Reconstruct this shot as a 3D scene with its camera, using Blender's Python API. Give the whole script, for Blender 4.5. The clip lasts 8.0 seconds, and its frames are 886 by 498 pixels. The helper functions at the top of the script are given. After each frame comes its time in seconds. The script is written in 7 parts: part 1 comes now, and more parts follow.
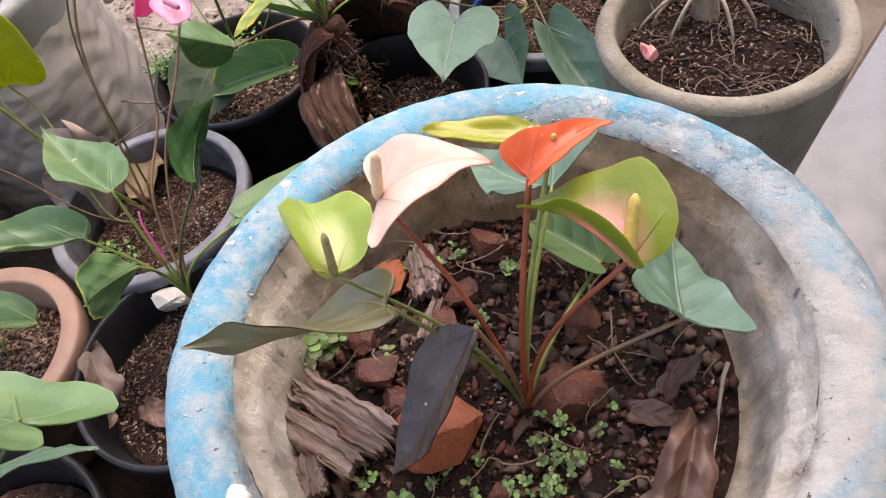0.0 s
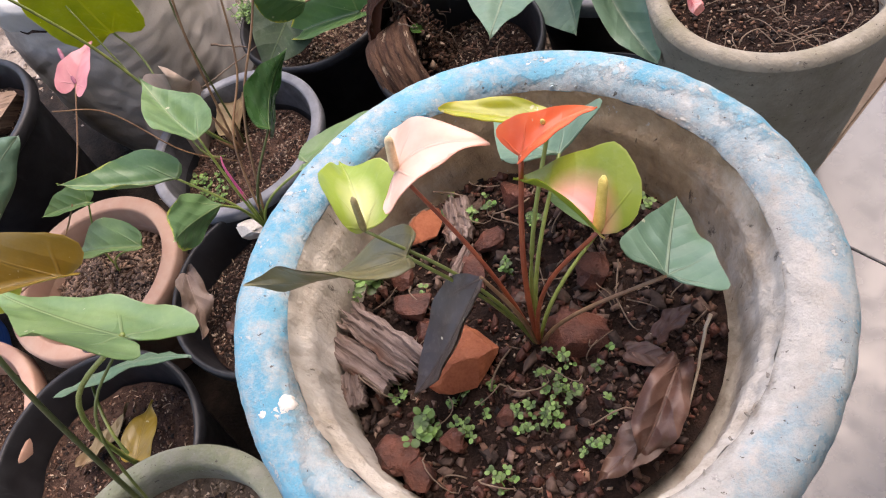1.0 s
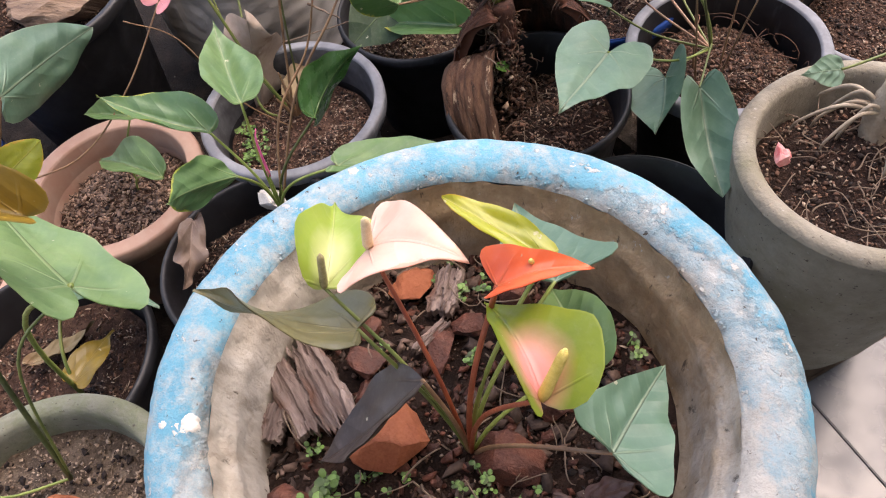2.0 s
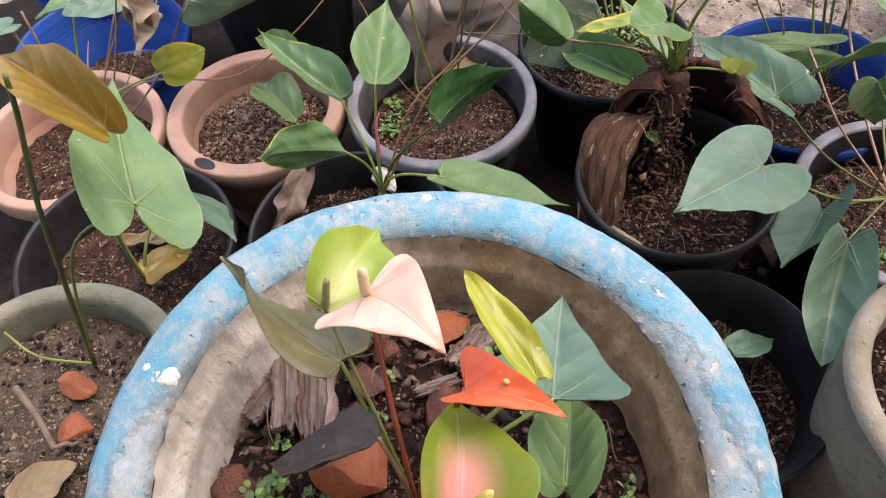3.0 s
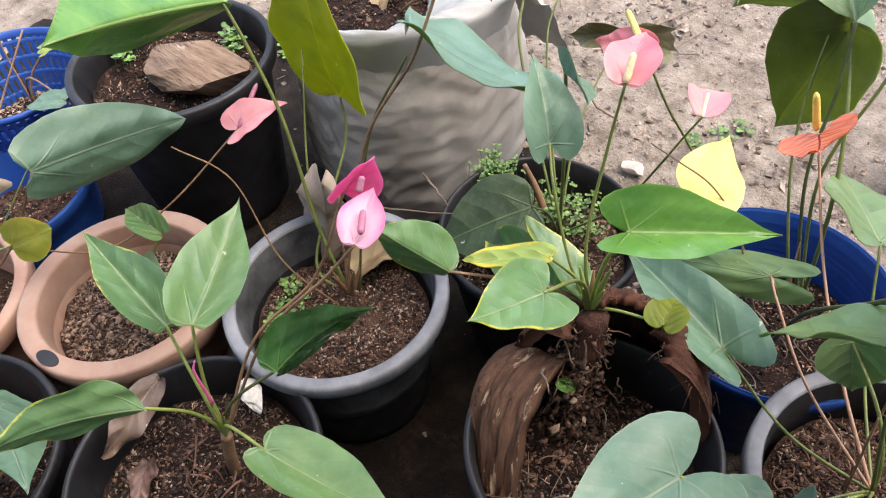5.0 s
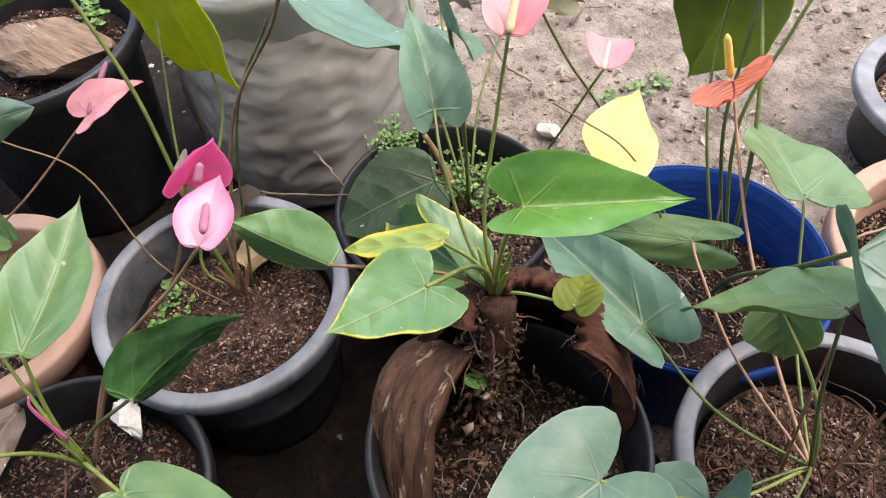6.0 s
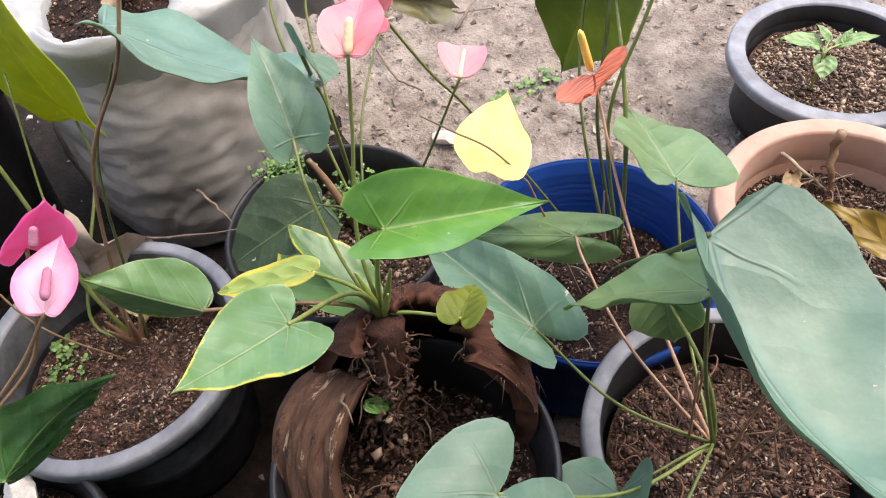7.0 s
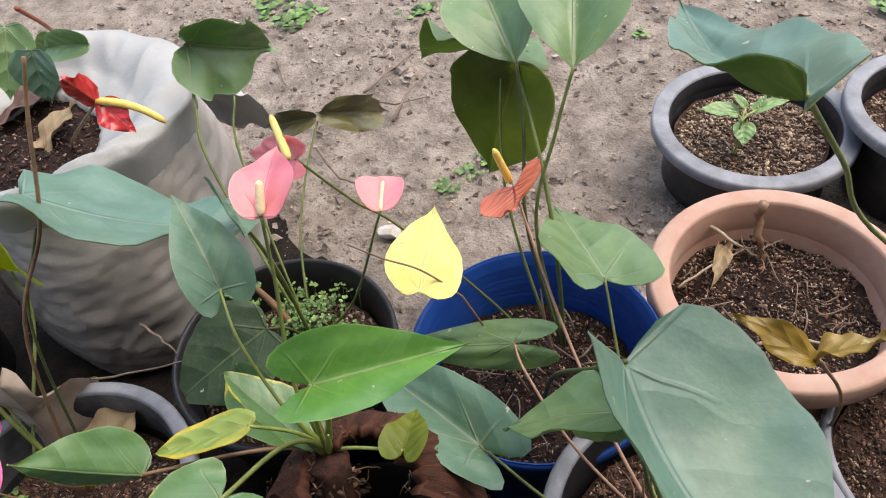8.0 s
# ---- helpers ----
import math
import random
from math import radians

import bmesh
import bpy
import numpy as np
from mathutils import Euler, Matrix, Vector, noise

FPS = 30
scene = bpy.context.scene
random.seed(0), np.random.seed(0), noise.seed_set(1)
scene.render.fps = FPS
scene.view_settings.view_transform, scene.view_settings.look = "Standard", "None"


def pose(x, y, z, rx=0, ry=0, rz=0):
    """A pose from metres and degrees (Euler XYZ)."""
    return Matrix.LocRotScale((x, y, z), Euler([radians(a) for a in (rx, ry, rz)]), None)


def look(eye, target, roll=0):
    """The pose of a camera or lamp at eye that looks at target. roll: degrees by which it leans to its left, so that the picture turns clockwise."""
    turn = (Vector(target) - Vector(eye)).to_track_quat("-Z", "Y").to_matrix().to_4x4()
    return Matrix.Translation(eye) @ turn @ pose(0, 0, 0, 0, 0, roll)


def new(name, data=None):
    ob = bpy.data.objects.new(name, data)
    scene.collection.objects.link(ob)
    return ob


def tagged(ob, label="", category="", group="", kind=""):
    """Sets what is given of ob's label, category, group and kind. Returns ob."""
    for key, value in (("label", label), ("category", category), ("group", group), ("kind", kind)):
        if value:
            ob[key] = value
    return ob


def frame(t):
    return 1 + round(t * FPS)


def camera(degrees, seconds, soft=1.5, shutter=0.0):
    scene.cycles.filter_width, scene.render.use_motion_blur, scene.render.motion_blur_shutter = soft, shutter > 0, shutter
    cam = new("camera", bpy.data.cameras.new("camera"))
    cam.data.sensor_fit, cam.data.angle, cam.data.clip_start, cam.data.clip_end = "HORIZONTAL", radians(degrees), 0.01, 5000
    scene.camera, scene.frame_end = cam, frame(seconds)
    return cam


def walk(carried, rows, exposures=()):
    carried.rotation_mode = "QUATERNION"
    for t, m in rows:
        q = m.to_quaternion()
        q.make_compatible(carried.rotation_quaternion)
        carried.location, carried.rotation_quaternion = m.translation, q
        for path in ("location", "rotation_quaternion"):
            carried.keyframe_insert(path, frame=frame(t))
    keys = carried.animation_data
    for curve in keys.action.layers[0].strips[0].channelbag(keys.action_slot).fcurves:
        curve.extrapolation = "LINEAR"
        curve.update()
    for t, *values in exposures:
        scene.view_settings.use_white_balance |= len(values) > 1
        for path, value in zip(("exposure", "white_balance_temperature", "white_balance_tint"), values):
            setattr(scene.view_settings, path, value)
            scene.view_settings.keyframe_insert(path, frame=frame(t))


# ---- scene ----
cam = camera(61.70, 8.0, soft=1.1)
PATH = [
    (0, (0.4286, 0.3613, 0.8743), (0.2389, 0.9318, 0.0752), -16.32),
    (0.5, (0.4493, 0.3860, 0.8846), (0.2147, 0.9056, 0.0631), -22.21),
    (1, (0.4966, 0.3494, 0.9392), (0.1844, 0.8101, 0.1083), -27.70),
    (1.5, (0.5121, 0.3576, 0.9335), (0.2231, 0.8290, 0.1003), -19.39),
    (2, (0.5180, 0.4394, 0.9350), (0.1475, 0.8627, 0.1083), -12.49),
    (2.2, (0.5165, 0.4685, 0.9362), (0.1076, 0.8723, 0.1178), -12.78),
    (3.3, (0.5643, 0.5702, 0.9340), (0.0373, 0.8134, 0.1197), -5.74),
    (3.5, (0.5823, 0.6094, 0.9427), (0.0349, 0.8490, 0.1409), -6.15),
    (4, (0.5352, 0.6933, 0.9494), (-0.0174, 0.9674, 0.1623), -7.04),
    (4.2, (0.5122, 0.7134, 0.9390), (-0.0541, 1.0262, 0.1764), -5.27),
    (5.3, (0.3826, 0.8334, 0.8679), (-0.1990, 1.1100, 0.1029), -6.09),
    (5.5, (0.3739, 0.8442, 0.8473), (-0.1802, 1.1615, 0.0777), -2.34),
    (6, (0.3829, 0.8758, 0.8329), (-0.1306, 1.2062, 0.0410), -4.98),
    (6.5, (0.3989, 0.9055, 0.8204), (-0.0636, 1.2639, 0.0095), -4.23),
    (7, (0.4039, 0.9210, 0.8291), (-0.0632, 1.3170, 0.0386), -6.28),
    (7.5, (0.3831, 0.9508, 0.8554), (-0.1091, 1.3640, 0.0892), -9.53),
    (8, (0.4051, 0.9735, 0.8695), (-0.0690, 1.4395, 0.1226), -8.95),
]
walk(cam, [(t, look(eye, target, roll)) for t, eye, target, roll in PATH], [(0.0, 1.78, 7250.0, 21.0), (2.0, 1.84, 7280.0, 20.5), (3.5, 1.67, 7150.0, 18.0), (4.0, 1.79, 7080.0, 14.5), (5.5, 1.86, 7000.0, 12.0), (7.0, 1.87, 6950.0, 14.0), (7.5, 1.6, 6950.0, 13.0), (8.0, 1.42, 6950.0, 11.0)])

# ---- light ----
world = bpy.data.worlds.new("sky")
scene.world = world
world.use_nodes = True
wn = world.node_tree.nodes
wl = world.node_tree.links
sky = wn.new("ShaderNodeTexSky")
sky.sky_type = "NISHITA"
sky.sun_disc = False
SUN_ELEVATION, SUN_TURN = 66.0, 36.0
sky.sun_elevation = radians(SUN_ELEVATION)
sky.sun_rotation = radians(SUN_TURN)
sky.air_density, sky.dust_density, sky.ozone_density = 1.0, 3.0, 1.0
wl.new(sky.outputs[0], wn["Background"].inputs[0])
wn["Background"].inputs[1].default_value = 0.15
sun = new("sun", bpy.data.lights.new("sun", "SUN"))
sun.data.energy = 1.1
sun.data.angle = radians(90)
sun.data.color = (1.0, 0.96, 0.9)
az, el = radians(SUN_TURN), radians(SUN_ELEVATION)
sun.matrix_world = look((0, 0, 0), (-math.sin(az) * math.cos(el), -math.cos(az) * math.cos(el), -math.sin(el)))


# ---- materials ----
class Nodes:
    """A small builder of node materials."""

    def __init__(self, name, rough=0.6, metal=0.0, spec=0.5):
        self.mat = bpy.data.materials.new(name)
        self.mat.use_nodes = True
        self.tree = self.mat.node_tree
        self.bsdf = self.tree.nodes["Principled BSDF"]
        self.set("Roughness", rough)
        self.set("Metallic", metal)
        self.set("Specular IOR Level", spec)
        self.coord = self.tree.nodes.new("ShaderNodeTexCoord")
        self.info = self.tree.nodes.new("ShaderNodeObjectInfo")

    def set(self, key, value):
        self.plug(value, self.bsdf.inputs[key])

    def plug(self, value, socket):
        if isinstance(value, bpy.types.NodeSocket):
            self.tree.links.new(value, socket)
        elif isinstance(value, tuple) and len(value) == 3 and socket.type == "RGBA":
            socket.default_value = (*value, 1)
        else:
            socket.default_value = value

    def noise(self, scale, detail=4.0, rough=0.55, vector=None, distort=0.0):
        n = self.tree.nodes.new("ShaderNodeTexNoise")
        n.inputs["Scale"].default_value = scale
        n.inputs["Detail"].default_value = detail
        n.inputs["Roughness"].default_value = rough
        n.inputs["Distortion"].default_value = distort
        self.plug(self.coord.outputs["Object"] if vector is None else vector, n.inputs["Vector"])
        return n.outputs["Fac"]

    def scaled(self, x, y, z, source=None):
        m = self.tree.nodes.new("ShaderNodeMapping")
        m.inputs["Scale"].default_value = (x, y, z)
        self.plug(self.coord.outputs["Object"] if source is None else source, m.inputs["Vector"])
        return m.outputs[0]

    def ramp(self, fac, *stops):
        r = self.tree.nodes.new("ShaderNodeValToRGB")
        while len(r.color_ramp.elements) < len(stops):
            r.color_ramp.elements.new(0.5)
        for e, (at, c) in zip(r.color_ramp.elements, stops):
            e.position = at
            e.color = (*c, 1) if isinstance(c, tuple) else (c, c, c, 1)
        self.plug(fac, r.inputs[0])
        return r.outputs[0]

    def mix(self, fac, a, b, mode="MIX"):
        m = self.tree.nodes.new("ShaderNodeMix")
        m.data_type = "RGBA"
        m.blend_type = mode
        self.plug(fac, m.inputs["Factor"])
        self.plug(a, m.inputs[6])
        self.plug(b, m.inputs[7])
        return m.outputs[2]

    def math(self, op, a, b=0.0, c=0.0):
        m = self.tree.nodes.new("ShaderNodeMath")
        m.operation = op
        for v, s in zip((a, b, c), m.inputs):
            self.plug(v, s)
        return m.outputs[0]

    def bump(self, height, strength=0.3, distance=0.002):
        b = self.tree.nodes.new("ShaderNodeBump")
        b.inputs["Strength"].default_value = strength
        b.inputs["Distance"].default_value = distance
        self.plug(height, b.inputs["Height"])
        self.set("Normal", b.outputs[0])

    def uv(self, layer):
        u = self.tree.nodes.new("ShaderNodeUVMap")
        u.uv_map = layer
        s = self.tree.nodes.new("ShaderNodeSeparateXYZ")
        self.tree.links.new(u.outputs[0], s.inputs[0])
        return s.outputs[0], s.outputs[1]

    def island(self):
        g = self.tree.nodes.new("ShaderNodeNewGeometry")
        return g.outputs["Random Per Island"]


def leaf_material(name, top, deep, vein, edge=None, edge_reach=0.25, rough=0.36, glow=0.28, blotch=None, ribs=4.0, spots=None, vein_mix=0.6, heart=None, heart_reach=0.4, gloss=0.4, quilt=1.0, side_mix=0.22, side_width=0.07):
    """A blade: two tones, a pale midrib, side veins and veins fanning into the lobes, a fine pale rim, margins and blotches; lets some light through."""
    n = Nodes(name, rough)
    x, y = n.uv("blade")
    e, _ = n.uv("margin")
    ay = n.math("ABSOLUTE", y)
    tone = n.ramp(n.noise(24, 5, 0.6), (0.3, deep), (0.72, top))
    tone = n.mix(n.math("MULTIPLY", n.info.outputs["Random"], 0.45), tone, n.mix(1.0, tone, (0.75, 0.88, 0.72), "MULTIPLY"))
    tone = n.mix(n.ramp(n.noise(9, 4, 0.6), (0.48, 0.0), (0.70, 0.35)), tone, n.mix(1.0, tone, (1.35, 1.22, 0.85), "MULTIPLY"))
    bent = n.math("ADD", n.math("MULTIPLY", n.math("POWER", ay, 1.35), ribs * 1.05), n.math("MULTIPLY", n.noise(14, 2), 0.7))
    slant = n.math("SUBTRACT", n.math("MULTIPLY", x, ribs), bent)
    near = n.math("ABSOLUTE", n.math("SUBTRACT", n.math("FRACT", slant), 0.5))
    fade = n.ramp(ay, (0.02, 1.0), (0.42, 0.25))
    side = n.math("MULTIPLY", n.ramp(near, (0.01, side_mix), (side_width, 0.0)), fade)
    mid = n.ramp(n.math("DIVIDE", ay, n.math("MULTIPLY_ADD", x, -0.010, 0.019)), (0.5, 1.0), (1.0, 0.0))
    reach0 = n.math("SQRT", n.math("ADD", n.math("MULTIPLY", x, x), n.math("MULTIPLY", y, y)))
    way = n.math("ARCTAN2", ay, x)
    fan = n.math("MINIMUM", n.math("ABSOLUTE", n.math("SUBTRACT", way, 0.85)), n.math("ABSOLUTE", n.math("SUBTRACT", way, 1.75)))
    fan = n.math("MULTIPLY", n.ramp(n.math("MULTIPLY", fan, reach0), (0.004, 0.8), (0.012, 0.0)), n.ramp(reach0, (0.1, 1.0), (0.38, 0.0)))
    mask = n.math("MAXIMUM", mid, n.math("MAXIMUM", side, fan))
    tone = n.mix(n.math("MULTIPLY", mask, vein_mix), tone, vein)
    if heart:
        dx = n.math("MULTIPLY", n.math("SUBTRACT", x, 0.22), 0.75)
        away = n.math("SQRT", n.math("ADD", n.math("MULTIPLY", dx, dx), n.math("MULTIPLY", y, y)))
        away = n.math("ADD", away, n.math("MULTIPLY", n.math("SUBTRACT", n.noise(40, 4), 0.5), 0.12))
        tone = n.mix(n.ramp(away, (heart_reach * 0.3, 1.0), (heart_reach, 0.0)), tone, heart)
    if edge:
        reach = n.math("ADD", e, n.math("MULTIPLY", n.math("SUBTRACT", n.noise(26, 6, 0.68), 0.58), 0.55))
        reach = n.math("ADD", reach, n.math("ADD", n.math("MULTIPLY", n.math("SUBTRACT", x, 0.5), 0.26), n.math("MULTIPLY", n.math("SUBTRACT", n.noise(8, 3), 0.55), 0.5)))
        reach = n.math("ADD", reach, n.math("MULTIPLY", n.math("SUBTRACT", n.noise(120, 4, 0.7), 0.5), 0.42))
        tone = n.mix(n.ramp(reach, (1.0 - edge_reach, 0.0), (min(0.995, 1.0 - edge_reach * 0.35), 1.0)), tone, edge)
    if blotch:
        tone = n.mix(n.ramp(n.noise(22, 4), (0.55, 0.0), (0.7, 1.0)), tone, blotch)
    if spots:
        tone = n.mix(n.ramp(n.noise(260, 2), (0.70, 0.0), (0.74, 0.8)), tone, spots)
    tone = n.mix(n.math("MULTIPLY", n.ramp(e, (0.965, 0.0), (0.99, 0.5)), n.ramp(n.noise(18, 4, 0.7), (0.4, 0.0), (0.6, 1.0))), tone, vein)
    flecks = n.ramp(n.noise(90, 3), (0.72, 0.0), (0.74, 0.7))
    tone = n.mix(flecks, tone, (0.58, 0.56, 0.42))
    dust = n.ramp(n.noise(150, 6, 0.7), (0.5, 0.0), (0.8, 0.09))
    tone = n.mix(dust, tone, (0.55, 0.55, 0.47))
    n.set("Base Color", tone)
    n.set("Roughness", n.ramp(n.noise(60, 4), (0.3, rough - 0.05), (0.7, rough + 0.12)))
    n.set("Specular IOR Level", 0.6)
    n.set("Coat Weight", gloss * 0.8)
    n.set("Coat Roughness", 0.36)
    pillow = n.math("MULTIPLY", n.math("MULTIPLY", n.math("SINE", n.math("MULTIPLY", n.math("FRACT", slant), math.pi)), fade), 0.55 * quilt)
    swell = n.math("ADD", n.math("ADD", n.math("MULTIPLY", n.noise(45, 4), 0.45), n.math("MULTIPLY", n.noise(15, 2), 1.6)), n.math("SUBTRACT", pillow, n.math("MULTIPLY", n.math("MAXIMUM", mid, fan), 0.7)))
    n.bump(swell, 0.7, 0.0032)
    if glow > 0:
        tr = n.tree.nodes.new("ShaderNodeBsdfTranslucent")
        n.plug(n.mix(1.0, tone, (1.5, 1.45, 1.1) if top[1] > top[0] * 0.85 else (1.15, 1.08, 1.1), "MULTIPLY"), tr.inputs[0])
        mx = n.tree.nodes.new("ShaderNodeMixShader")
        mx.inputs[0].default_value = glow
        out = n.tree.nodes["Material Output"]
        n.tree.links.new(n.bsdf.outputs[0], mx.inputs[1])
        n.tree.links.new(tr.outputs[0], mx.inputs[2])
        n.tree.links.new(mx.outputs[0], out.inputs[0])
    return n.mat


def plain(name, a, b, scale=30.0, rough=0.5, bump=0.2, depth=0.001, grain=None, spec=0.5, stretch=None, island=False, metal=0.0):
    """Two tones by noise at two scales, with fine relief."""
    n = Nodes(name, rough, metal, spec)
    v = n.scaled(*stretch) if stretch else None
    tone = n.ramp(n.noise(scale, 5, vector=v), (0.32, a), (0.68, b))
    fine = n.noise(scale * 7, 4, vector=v)
    tone = n.mix(n.ramp(fine, (0.4, 0.0), (0.75, 0.35)), tone, n.mix(1.0, tone, (0.55, 0.52, 0.5), "MULTIPLY"))
    if island:
        tone = n.mix(n.island(), n.mix(1.0, tone, (0.25, 0.23, 0.22), "MULTIPLY"), n.mix(1.0, tone, (1.3, 1.27, 1.24), "MULTIPLY"))
    if grain:
        tone = n.mix(n.ramp(n.noise(scale * 0.35, 3), (0.5, 0.0), (0.62, 1.0)), tone, grain)
    n.set("Base Color", tone)
    n.set("Roughness", n.ramp(fine, (0.3, max(0.05, rough - 0.1)), (0.7, min(1.0, rough + 0.12))))
    n.bump(n.math("ADD", n.noise(scale, 5, vector=v), n.math("MULTIPLY", fine, 0.5)), bump, depth)
    return n.mat


def ring_way(n, reach=0.0):
    """Distance from the planter's axis, and the share of the direction towards its far and house sides."""
    off = n.tree.nodes.new("ShaderNodeVectorMath")
    off.operation = "SUBTRACT"
    n.plug(n.coord.outputs["Object"], off.inputs[0])
    off.inputs[1].default_value = (0.381, 0.586, 0.0)
    flat = n.scaled(1, 1, 0, off.outputs[0])
    length = n.tree.nodes.new("ShaderNodeVectorMath")
    length.operation = "LENGTH"
    n.plug(flat, length.inputs[0])
    split = n.tree.nodes.new("ShaderNodeSeparateXYZ")
    n.plug(flat, split.inputs[0])
    return length.outputs["Value"], split.outputs[0], split.outputs[1]


def painted_cement(name):
    """Old pale cement under flaking sky-blue paint, rubbed thin to a chalky veil and worn through, most of all along the inner edge and on the porch side."""
    n = Nodes(name, 0.75, spec=0.25)
    far, dx, dy = ring_way(n)
    cement = n.ramp(n.noise(34, 8, 0.75), (0.3, (0.34, 0.32, 0.28)), (0.7, (0.58, 0.555, 0.50)))
    paint = n.ramp(n.noise(12, 6, 0.65), (0.32, (0.080, 0.285, 0.400)), (0.7, (0.160, 0.410, 0.520)))
    chalk = n.ramp(n.noise(80, 7, 0.75), (0.30, (0.29, 0.30, 0.28)), (0.70, (0.56, 0.56, 0.52)))
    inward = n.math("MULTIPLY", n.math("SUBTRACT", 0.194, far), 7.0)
    porch = n.math("MULTIPLY", n.math("SUBTRACT", n.math("MULTIPLY", dx, 0.9), n.math("MULTIPLY", dy, 0.45)), 1.05)
    wear = n.math("ADD", n.math("MULTIPLY", n.noise(11, 5, 0.6), 0.46), n.math("ADD", n.math("MULTIPLY", n.noise(42, 8, 0.75), 0.38), n.math("MULTIPLY", n.noise(150, 6, 0.75), 0.20)))
    wear = n.math("ADD", n.math("ADD", wear, inward), porch)
    thin = n.ramp(wear, (0.47, 0.0), (0.53, 0.95))
    bare = n.ramp(wear, (0.64, 0.0), (0.72, 0.9))
    veil = n.ramp(n.noise(38, 8, 0.8), (0.44, 0.0), (0.60, 0.75))
    tone = n.mix(veil, paint, chalk)
    tone = n.mix(thin, tone, n.mix(n.ramp(n.noise(46, 7, 0.8), (0.40, 0.5), (0.60, 0.05)), chalk, paint))
    tone = n.mix(bare, tone, cement)
    chips = n.ramp(n.noise(64, 5, 0.7), (0.63, 0.0), (0.655, 0.8))
    tone = n.mix(chips, tone, (0.55, 0.54, 0.50))
    flakes = n.ramp(n.noise(26, 4, 0.6), (0.69, 0.0), (0.71, 0.85))
    tone = n.mix(flakes, tone, (0.58, 0.57, 0.54))
    specks = n.ramp(n.noise(140, 4, 0.65), (0.31, 0.9), (0.34, 0.0))
    tone = n.mix(specks, tone, (0.075, 0.06, 0.048))
    grime = n.ramp(n.noise(20, 8, 0.8), (0.54, 0.0), (0.78, 0.5))
    tone = n.mix(grime, tone, (0.225, 0.185, 0.145))
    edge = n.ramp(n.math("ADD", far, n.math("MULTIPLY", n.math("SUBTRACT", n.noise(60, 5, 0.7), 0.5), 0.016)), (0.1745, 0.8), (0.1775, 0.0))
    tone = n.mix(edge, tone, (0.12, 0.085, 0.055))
    n.set("Base Color", tone)
    relief = n.math("ADD", n.math("MULTIPLY", n.noise(90, 8, 0.75), 0.9), n.math("ADD", n.math("MULTIPLY", thin, -0.35), n.math("MULTIPLY", n.math("ADD", chips, flakes), 0.4)))
    n.bump(relief, 1.0, 0.0035)
    return n.mat


def stained_cement(name):
    """The planter's inside: pale lime scale in upright runs, browner towards the far side."""
    n = Nodes(name, 0.85, spec=0.3)
    far, dx, dy = ring_way(n)
    runs = n.scaled(1, 1, 0.22)
    scale = n.ramp(n.noise(38, 8, 0.7, runs), (0.3, (0.36, 0.30, 0.23)), (0.5, (0.56, 0.51, 0.43)), (0.72, (0.70, 0.665, 0.595)))
    brown = n.ramp(n.noise(26, 8, 0.72), (0.3, (0.21, 0.125, 0.062)), (0.55, (0.42, 0.28, 0.15)), (0.75, (0.60, 0.46, 0.29)))
    turned = n.math("ADD", n.math("MULTIPLY", dy, 4.6), n.math("MULTIPLY", dx, 0.4))
    turned = n.math("ADD", turned, n.math("MULTIPLY", n.math("SUBTRACT", n.noise(14, 6, 0.7), 0.5), 1.1))
    tone = n.mix(n.ramp(turned, (0.15, 0.0), (0.62, 0.92)), scale, brown)
    tone = n.mix(n.ramp(n.noise(120, 5, 0.7, runs), (0.30, 0.85), (0.38, 0.0)), tone, (0.06, 0.045, 0.033))
    tone = n.mix(n.ramp(n.noise(95, 5, 0.7, n.scaled(1, 1, 0.5)), (0.66, 0.0), (0.69, 0.8)), tone, (0.50, 0.47, 0.42))
    n.set("Base Color", tone)
    n.bump(n.math("ADD", n.noise(60, 8, 0.7, runs), n.math("MULTIPLY", n.noise(220, 4), 0.5)), 0.8, 0.004)
    return n.mat


def rough_cement(name, a, b, moss=None, streak=True):
    n = Nodes(name, 0.85, spec=0.3)
    tone = n.ramp(n.noise(16, 8, 0.68), (0.3, a), (0.7, b))
    if streak:
        tone = n.mix(n.ramp(n.noise(9, 6, vector=n.scaled(1.2, 1.2, 0.35)), (0.45, 0.0), (0.75, 0.55)), tone, n.mix(1.0, tone, (0.5, 0.43, 0.36), "MULTIPLY"))
    if moss:
        tone = n.mix(n.ramp(n.noise(11, 8, 0.75), (0.5, 0.0), (0.7, 0.7)), tone, moss)
    tone = n.mix(n.ramp(n.noise(150, 4, 0.65), (0.32, 0.85), (0.36, 0.0)), tone, (0.07, 0.055, 0.045))
    tone = n.mix(n.ramp(n.noise(130, 4, 0.65), (0.66, 0.0), (0.70, 0.5)), tone, (0.50, 0.48, 0.44))
    n.set("Base Color", tone)
    n.bump(n.math("ADD", n.noise(40, 8, 0.7), n.math("MULTIPLY", n.noise(220, 4), 0.5)), 0.75, 0.0035)
    return n.mat


